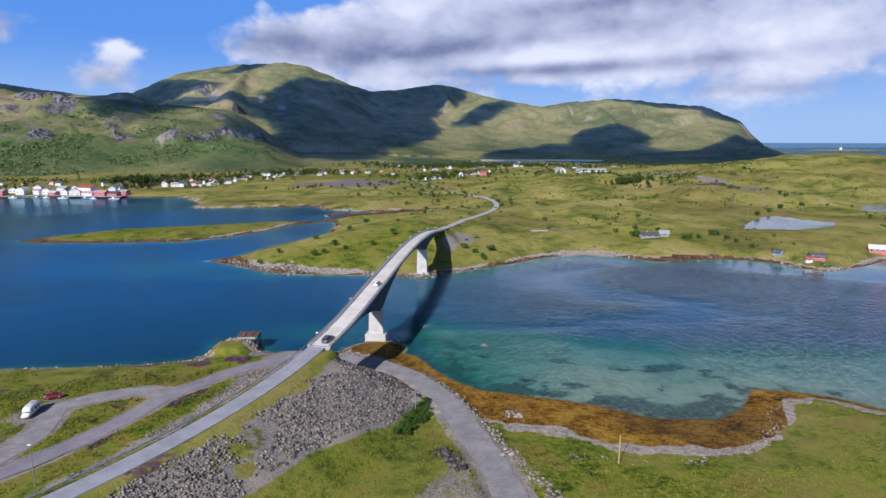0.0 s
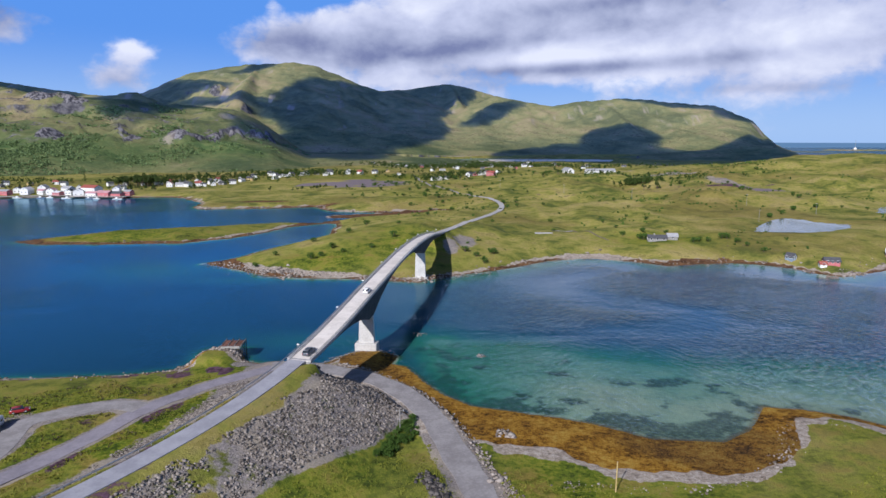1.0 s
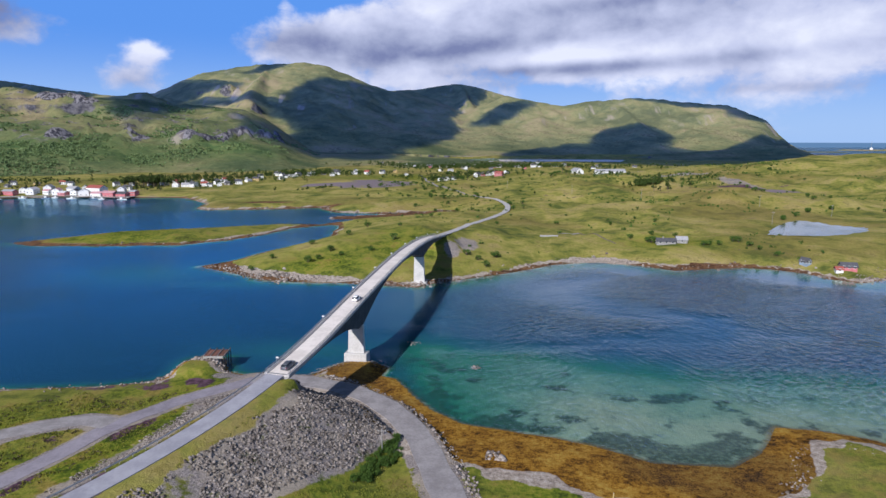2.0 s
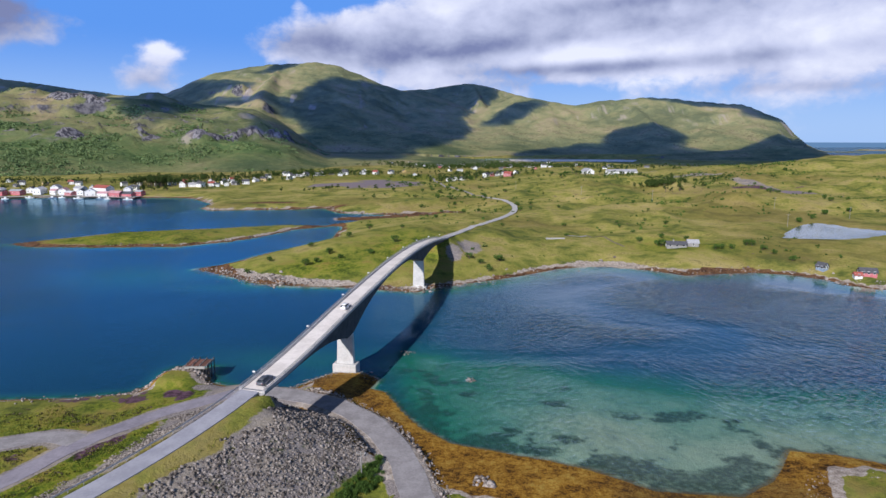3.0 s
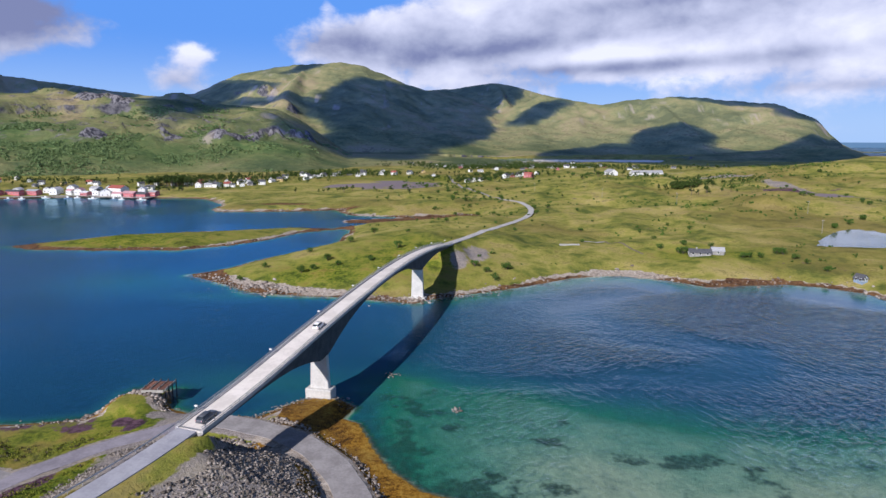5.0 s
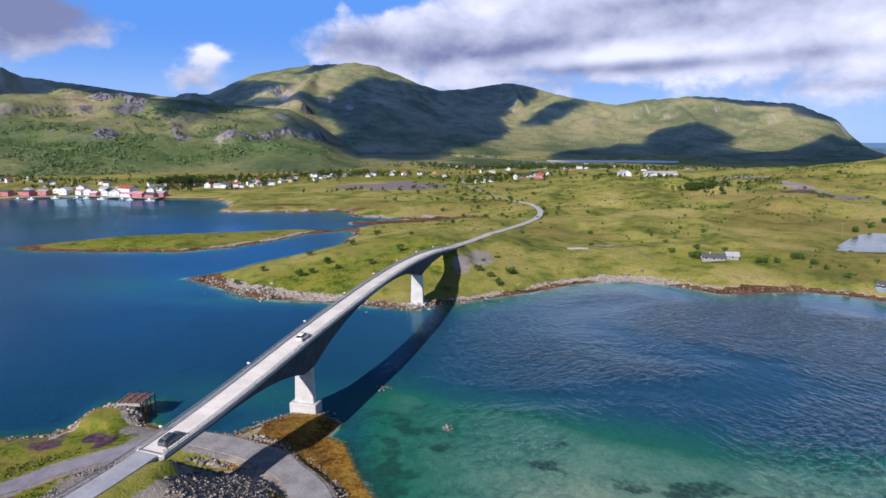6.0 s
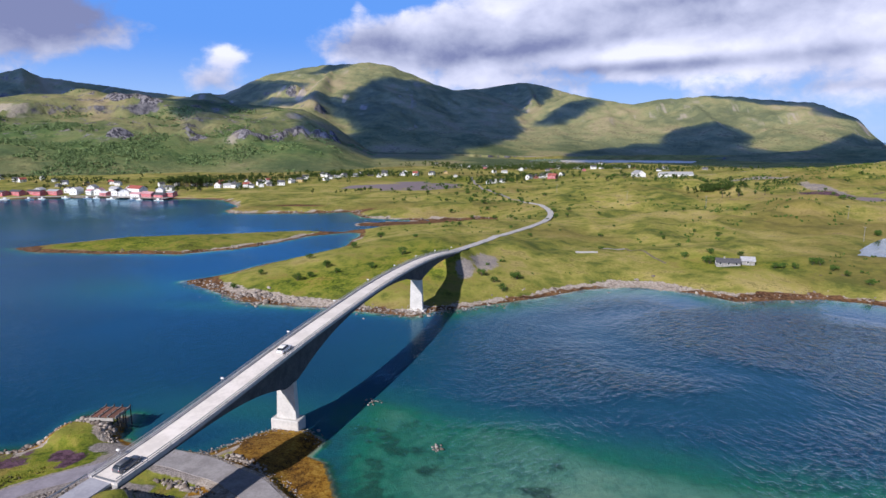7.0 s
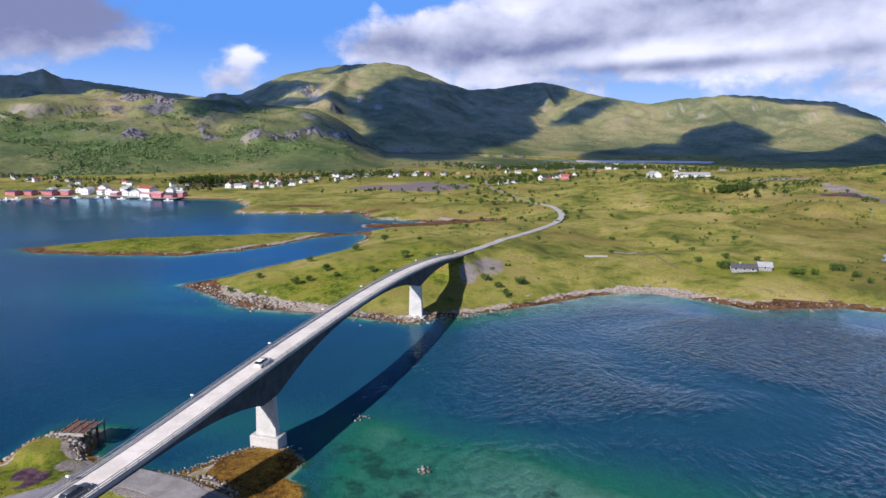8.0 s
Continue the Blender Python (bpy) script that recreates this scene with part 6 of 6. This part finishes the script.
def beacon(x, y):
    """The white light station on the skerry."""
    root = empty("light_station", pose(x, y, 5.0, 0, 0, -30), "white light station with a slender mast on a skerry", "lighthouse")
    part("wall", gable(bmesh.new(), 13, 26, 9, 5), WHITE, root)
    for k in (-1, 1):
        part("roof", roof_slab(13, 26, 9, 5, k), GREYROOF, root)
    part("mast", tube(bmesh.new(), (0, 18, -1), (0, 18, 52), 1.0, 0.5), STEEL, root)


beacon(2285, 3640)

# harbour warehouses on the quay: gable ends and long sides in a loose row, two or three deep
Q = "warehouses on the quay"
for x, y, t, w, l, h, wall, roof, label in [
        (-572, 714, 80, 9, 16, 3.6, RED, SLATE, "low red warehouse with a dark roof"), (-556, 720, 76, 8, 17, 3.8, RED, SLATE, "low red warehouse with a dark roof"), (-538, 727, 82, 8, 20, 3.6, RED, SLATE, "long low red warehouse on the quay"),
        (-519, 733, 78, 8, 16, 3.8, RED, GREYROOF, "low red warehouse with a grey roof"), (-546, 742, 10, 8, 10, 4.4, WHITE, PALEROOF, "white store behind the quay"), (-514, 750, 15, 8, 9, 4.6, WHITE, SLATE, "white store with a dark roof"),
        (-498, 742, 6, 9, 14, 5.0, WHITE, PALEROOF, "white gabled warehouse with a pale roof"), (-487, 756, 12, 9, 12, 6.2, WHITE, GREYROOF, "tall white gabled warehouse"), (-481, 744, 74, 7, 9, 3.6, WHITE, PINKROOF, "white fish shed with a faded red roof"),
        (-471, 746, 12, 8, 12, 4.6, WHITE, PINKROOF, "white fish shed with a faded red roof"), (-461, 742, 78, 8, 10, 3.4, RED, PALEROOF, "red fish shed with a pale roof"), (-458, 757, 70, 8, 14, 5.2, WHITE, GREYROOF, "white store with a grey roof"),
        (-450, 746, 10, 7, 10, 4.4, WHITE, SLATE, "small white shed with a dark roof"), (-436, 742, 24, 11, 16, 5.8, WHITE, PALEROOF, "broad white warehouse with a pale roof"), (-424, 748, 66, 11, 24, 6.6, WHITE, REDROOF, "large white warehouse with a red roof"),
        (-414, 732, 78, 8, 14, 4.2, WHITE, PINKROOF, "white quay shed with a faded red roof"), (-399, 731, 74, 9, 17, 4.6, RED, PINKROOF, "red quay shed with a faded roof"), (-384, 730, 80, 8, 13, 4.8, RED, SLATE, "red quay shed with a dark roof"),
        (-392, 744, 16, 8, 11, 6.0, WHITE, PALEROOF, "white store with a pale roof"), (-377, 742, 72, 7, 10, 3.8, RED, GREYROOF, "small red shed with a grey roof")]:
    stand(house(w, l, h, h * 0.45, wall, roof, label, "warehouse", Q, False, 2 if h > 5.5 else 1, 4, True, "warehouse"), x, y, t, False, 0.4)


def quay(x0, y0, x1, y1, deep):
    a, b = Vector((x0, y0, 0)), Vector((x1, y1, 0))
    d = (b - a).normalized()
    n = Vector((-d.y, d.x, 0))
    root = empty("quay", Matrix.Translation(a) @ Matrix.Rotation(math.atan2(d.y, d.x), 4, "Z"), "timber and concrete quay under the warehouses", "quay")
    length = (b - a).length
    part("quay_deck", box(bmesh.new(), 0, length, 0, deep, 1.5, 1.95, 0.05), DARK_CONCRETE, root)
    k = int(length / 4)
    pile = None
    for i in range(k + 1):
        at = Matrix.Translation((i * length / k, 0.35, 0))
        if pile is None:
            pile = part("timber_post", tube(bmesh.new(), (0, 0, -1.0), (0, 0, 1.5), 0.2, 0.2, 6), PILE, root, at=at)
        else:
            part_of("timber_post", pile.data, PILE, root, at=at)
    return root


quay(-578, 700, -500, 722, 14)
quay(-500, 728, -446, 736, 12)
quay(-440, 726, -372, 720, 14)


# ---- boats at the floating berths ----
def boat(length, mat, label):
    root = empty("boat", Matrix(), label, "boat", "boats in the harbour")
    bm = bmesh.new()
    n, rows = 7, []
    for i in range(n):
        u = i / (n - 1)
        w = length * 0.16 * (1 - max(0, u - 0.45) ** 2 * 3.1)
        rows.append([bm.verts.new(p) for p in ((-w, u * length, 0.75 + 0.25 * u), (-w * 0.7, u * length, -0.2), (w * 0.7, u * length, -0.2), (w, u * length, 0.75 + 0.25 * u))])
    for a, b in zip(rows, rows[1:]):
        for j in range(3):
            bm.faces.new((a[j], a[j + 1], b[j + 1], b[j]))
        bm.faces.new((a[3], a[0], b[0], b[3]))
    bm.faces.new(rows[0])
    bm.faces.new(rows[-1][::-1])
    bmesh.ops.recalc_face_normals(bm, faces=bm.faces)
    part("hull", bm, mat, root)
    part("wheelhouse", box(bmesh.new(), -length * 0.09, length * 0.09, length * 0.3, length * 0.55, 0.8, 2.4, 0.08), WHITE, root)
    part("mast", tube(bmesh.new(), (0, length * 0.4, 2.3), (0, length * 0.4, 4.6), 0.05, 0.03, 6), STEEL, root)
    return root


def berth(x, y, turn, length):
    root = empty("floating_berth", pose(x, y, 0, 0, 0, turn), "grey floating berth with finger pontoons", "pontoon")
    part("walkway", box(bmesh.new(), 0, length, -1.2, 1.2, -0.3, 0.5, 0.05), GREYROOF, root)
    for i in range(int(length / 7)):
        part("finger", box(bmesh.new(), i * 7 + 3, i * 7 + 3.8, -8, -1.2, -0.25, 0.42, 0.04), GREYROOF, root)
    return root


berth(-600, 668, 18, 64)
berth(-598, 650, 18, 46)
fleet = [boat(7.5, WHITE, "small white motor boat at its berth"), boat(9.0, BLUEPAINT, "blue-grey fishing boat at its berth"), boat(11.0, WHITE, "white fishing boat at its berth")]
rnd = random.Random(12)
for i in range(13):
    a = radians(18)
    row, k = (668, i) if i < 8 else (650, i - 8)
    u = 6 + 7 * k
    m = Matrix.Translation((-600 + u * math.cos(a) + 1.5, row + u * math.sin(a) - 9.5, 0)) @ Matrix.Rotation(a, 4, "Z")
    f = fleet[i % 3]
    if i < 3:
        f.matrix_basis = m
    else:
        copy_thing(f, m)


for k, (x, y, a) in enumerate([(-566, 693, -70), (-548, 699, 110), (-531, 702, -72), (-512, 709, 100), (-492, 722, 85), (-474, 722, -80), (-458, 727, 95), (-432, 719, 92), (-414, 716, -88), (-396, 714, 90), (-380, 712, -94)]):
    copy_thing(fleet[(k * 2) % 3], pose(x, y, 0, 0, 0, a))


# ---- old jetty ----
def jetty():
    at = Matrix.Translation((-66.9, 194.6, 4.45)) @ Matrix.Rotation(radians(4), 4, "Z")
    root = empty("jetty", at, "old timber jetty with brown planks on tarred piles", "jetty")
    for i in range(15):
        part("plank", box(bmesh.new(), 0.05 + i * 0.42, 0.05 + i * 0.42 + 0.38, 0.1, 5.6, -0.08, 0.0, 0.01), PLANK, root)
    for x in (0.4, 2.4, 4.4, 6.4):
        part("beam", box(bmesh.new(), x - 0.12, x + 0.12, -0.1, 6.3, -0.36, -0.09, 0.02), GREYBOARD, root, "weathered grey beam")
        part("rail", box(bmesh.new(), x - 0.10, x + 0.10, 0.0, 6.2, 0.004, 0.20, 0.02), GREYBOARD, root, "weathered kerb timber")
        for y in (1.6, 3.8, 6.1):
            part("timber_post", tube(bmesh.new(), (x, y, -5.2), (x + 0.05, y, 0.5), 0.16, 0.13, 8), PILE, root, "tarred timber pile")
    part("wall", box(bmesh.new(), 0.3, 6.1, -0.5, -0.15, -0.75, -0.05, 0.06), DARK_CONCRETE, root, "pale concrete sill")
    return root


jetty()


def field_wall(a, b):
    """A low wall of pale blocks in the meadow."""
    root = empty("field_wall", Matrix(), "low pale concrete block wall in the meadow", "wall")
    a, b = Vector((*a, 0)), Vector((*b, 0))
    n = int((b - a).length / 1.6)
    turn = Matrix.Rotation(math.atan2(b.y - a.y, b.x - a.x), 4, "Z")
    block = None
    for i in range(n):
        p = a.lerp(b, (i + 0.5) / n)
        at = Matrix.Translation((p.x, p.y, float(heights([(p.x, p.y)])[0]))) @ turn
        if block is None:
            block = part("block", box(bmesh.new(), -0.78, 0.78, -0.45, 0.45, -0.3, 0.75, 0.05), KERB, root, at=at)
        else:
            part_of("block", block.data, KERB, root, at=at)


field_wall((57.8, 406.8), (69.8, 413.2))


# ---- posts and poles ----
def marker_post(x, y):
    z = float(heights([(x, y)])[0])
    root = empty("marker_post", Matrix.Translation((x, y, z)), "tall pale wooden marker post in the grass", "post")
    part("pole", tube(bmesh.new(), (0, 0, -0.4), (0.06, 0, 6.2), 0.13, 0.10, 8), YELLOW, root)
    part("cap", tube(bmesh.new(), (0.06, 0, 6.2), (0.06, 0, 6.28), 0.12, 0.04, 8), GREYBOARD, root)


def power_pole(x, y, h, label="grey wooden power pole with a cross arm", z=None):
    z = float(heights([(x, y)])[0]) if z is None else z
    root = empty("power_pole", Matrix.Translation((x, y, z)), label, "power pole", "power poles")
    part("pole", tube(bmesh.new(), (0, 0, -0.4), (0, 0, h), 0.14, 0.09, 8), GREYBOARD, root)
    part("cross_arm", box(bmesh.new(), -0.9, 0.9, -0.06, 0.06, h - 0.5, h - 0.36, 0.01), GREYBOARD, root)
    for u in (-0.8, 0.0, 0.8):
        part("insulator", tube(bmesh.new(), (u, 0, h - 0.36), (u, 0, h - 0.12), 0.05, 0.03, 6), WHITE, root)


marker_post(36.3, 119.6)
power_pole(-6.6, 142.0, 5.2)
power_pole(176, 610, 11)
power_pole(262, 560, 10)
power_pole(230, 470, 9)
for x, y in [(120, 660), (60, 740), (300, 520)]:
    power_pole(x, y, 9)


def lane_lamp(x, y):
    z = float(heights([(x, y)])[0])
    root = empty("street_lamp", Matrix.Translation((x, y, z)), "grey lamp post with a white head beside the lane", "street lamp")
    part("pole", tube(bmesh.new(), (0, 0, -0.4), (0, 0, 8.4), 0.10, 0.06), STEEL, root)
    part("lamp_head", box(bmesh.new(), -0.5, 0.3, -0.16, 0.16, 8.3, 8.52, 0.05), WHITE, root, "white lamp head")


lane_lamp(-77.0, 108.5)


# ---- vehicles ----
def wheel(parent, x, y, r, w):
    t = part("wheel", tube(bmesh.new(), (x - w / 2, y, r), (x + w / 2, y, r), r, r, 14), RUBBER, parent, "black tyre")
    s = 1 if x > 0 else -1
    part("rim", tube(bmesh.new(), (x + s * w / 2, y, r), (x + s * (w / 2 + 0.015), y, r), r * 0.62, r * 0.55, 12), STEEL, t, "silver wheel rim")


def loft(sections):
    """A closed body through cross-sections: y and rounded outlines of (half width, bottom, top)."""
    bm, rows = bmesh.new(), []
    for y, w, z0, z1, tw in sections:
        e = 0.18 * (z1 - z0)
        rows.append([bm.verts.new(p) for p in ((-w * 0.94, y, z0), (-w, y, z0 + e), (-w, y, z1 - 2 * e), (-tw, y, z1 - e * 0.4), (-tw * 0.86, y, z1), (tw * 0.86, y, z1), (tw, y, z1 - e * 0.4), (w, y, z1 - 2 * e), (w, y, z0 + e), (w * 0.94, y, z0))])
    k = len(rows[0])
    for a, b in zip(rows, rows[1:]):
        for j in range(k):
            bm.faces.new((a[j], a[(j + 1) % k], b[(j + 1) % k], b[j]))
    bm.faces.new(rows[0])
    bm.faces.new(rows[-1][::-1])
    bmesh.ops.recalc_face_normals(bm, faces=bm.faces)
    return bm


def car(m, paint, label, length=4.5, estate=True):
    root = empty("car", m, label, "car")
    h = length / 2
    part("body", loft([(-h, 0.72, 0.42, 0.85, 0.66), (-h + 0.15, 0.84, 0.26, 0.98, 0.78), (-h + 0.9, 0.88, 0.22, 1.00, 0.82), (0.3, 0.89, 0.22, 0.98, 0.83), (h - 1.1, 0.88, 0.22, 0.92, 0.82), (h - 0.25, 0.82, 0.25, 0.78, 0.74), (h, 0.68, 0.38, 0.66, 0.60)]), paint, root, smooth=True)
    back = -h + (0.12 if estate else 0.7)
    part("greenhouse", loft([(back, 0.74, 0.93, 1.02, 0.70), (back + 0.42, 0.77, 0.93, 1.42, 0.60), (-0.3, 0.78, 0.93, 1.47, 0.62), (0.45, 0.77, 0.93, 1.42, 0.60), (h - 1.15, 0.76, 0.88, 0.94, 0.70)]), GLASS, root, "dark tinted windows", True)
    part("roof", loft([(back + 0.40, 0.56, 1.40, 1.45, 0.52), (-0.3, 0.60, 1.44, 1.50, 0.56), (0.42, 0.56, 1.40, 1.45, 0.52)]), paint, root, smooth=True)
    for s in (-1, 1):
        part("headlight", box(bmesh.new(), s * 0.56 - 0.16, s * 0.56 + 0.16, h - 0.20, h - 0.02, 0.58, 0.72, 0.03), WHITE, root, "clear headlight")
        part("tail_light", box(bmesh.new(), s * 0.66 - 0.10, s * 0.66 + 0.10, -h - 0.01, -h + 0.12, 0.66, 0.86, 0.03), RED, root, "red tail light")
        part("mirror", box(bmesh.new(), s * 0.98 - 0.08, s * 0.98 + 0.08, 0.55, 0.67, 0.95, 1.08, 0.03), paint, root)
        part("pillar", box(bmesh.new(), s * 0.70 - 0.03, s * 0.70 + 0.03, -0.36, -0.26, 0.96, 1.43), paint, root)
        for y in (-h + 0.85, h - 0.85):
            wheel(root, s * 0.80, y, 0.32, 0.21)
    part("bumper", box(bmesh.new(), -0.74, 0.74, h - 0.10, h + 0.05, 0.28, 0.46, 0.05), paint, root)
    part("bumper", box(bmesh.new(), -0.76, 0.76, -h - 0.05, -h + 0.10, 0.30, 0.48, 0.05), paint, root)
    return root


def camper(m):
    root = empty("camper_van", m, "white high-roofed camper van parked on gravel", "camper van")
    part("body", loft([(-3.1, 0.98, 0.45, 2.70, 0.94), (-2.9, 1.08, 0.38, 2.86, 1.02), (0.9, 1.08, 0.38, 2.90, 1.02), (1.9, 1.06, 0.38, 2.70, 0.96), (2.25, 1.02, 0.36, 1.75, 0.86), (2.5, 0.98, 0.36, 1.25, 0.88), (3.15, 0.90, 0.40, 1.02, 0.76)]), CARWHITE, root, smooth=True)
    part("windscreen", loft([(1.93, 0.84, 1.55, 2.30, 0.78), (2.12, 0.86, 1.45, 2.02, 0.80), (2.36, 0.88, 1.30, 1.56, 0.84)]), GLASS, root, "dark windscreen", True)
    for s in (-1, 1):
        for y0, y1 in ((-2.4, -1.4), (-0.9, 0.1), (1.1, 1.7)):
            part("window", box(bmesh.new(), s * 1.08 - 0.02, s * 1.08 + 0.02, y0, y1, 1.55, 2.15, 0.02), GLASS, root, "dark side window")
        for y in (-2.0, 2.1):
            wheel(root, s * 0.95, y, 0.36, 0.24)
        part("headlight", box(bmesh.new(), s * 0.66 - 0.16, s * 0.66 + 0.16, 3.0, 3.14, 0.72, 0.92, 0.03), WHITE, root, "clear headlight")
        part("tail_light", box(bmesh.new(), s * 0.86 - 0.08, s * 0.86 + 0.08, -3.12, -3.02, 0.8, 1.2, 0.02), RED, root, "red tail light")
    part("roof_hatch", box(bmesh.new(), -0.35, 0.35, -1.5, -0.8, 2.89, 2.97, 0.03), GREYROOF, root)
    part("bumper", box(bmesh.new(), -0.92, 0.92, 3.05, 3.2, 0.38, 0.62, 0.05), GREYROOF, root)
    return root


def on_road(y, side):
    x, z, rx, ry = [float(v) for v in road_at(y)]
    z2 = float(road_at(y + 1.0)[1])
    return Matrix.Translation((x + side * rx, y + side * ry, z + 0.03)) @ Matrix.Rotation(math.atan2(ry, rx), 4, "Z") @ Matrix.Rotation(math.atan(z2 - z), 4, "X")


car(on_road(157.0, 0.9), CARGREY, "dark silver-grey estate car driving over the bridge")
car(on_road(203.0, 0.9), CARWHITE, "white estate car driving over the bridge")
car(Matrix.Translation((-98.6, 149.6, 3.07)) @ Matrix.Rotation(radians(-62), 4, "Z"), CARRED, "dark red hatchback parked beside the gravel track", 4.2)
camper(Matrix.Translation((-98.3, 140.2, 3.07)) @ Matrix.Rotation(radians(190), 4, "Z") @ Matrix.Diagonal((0.92, 0.98, 0.80, 1)))
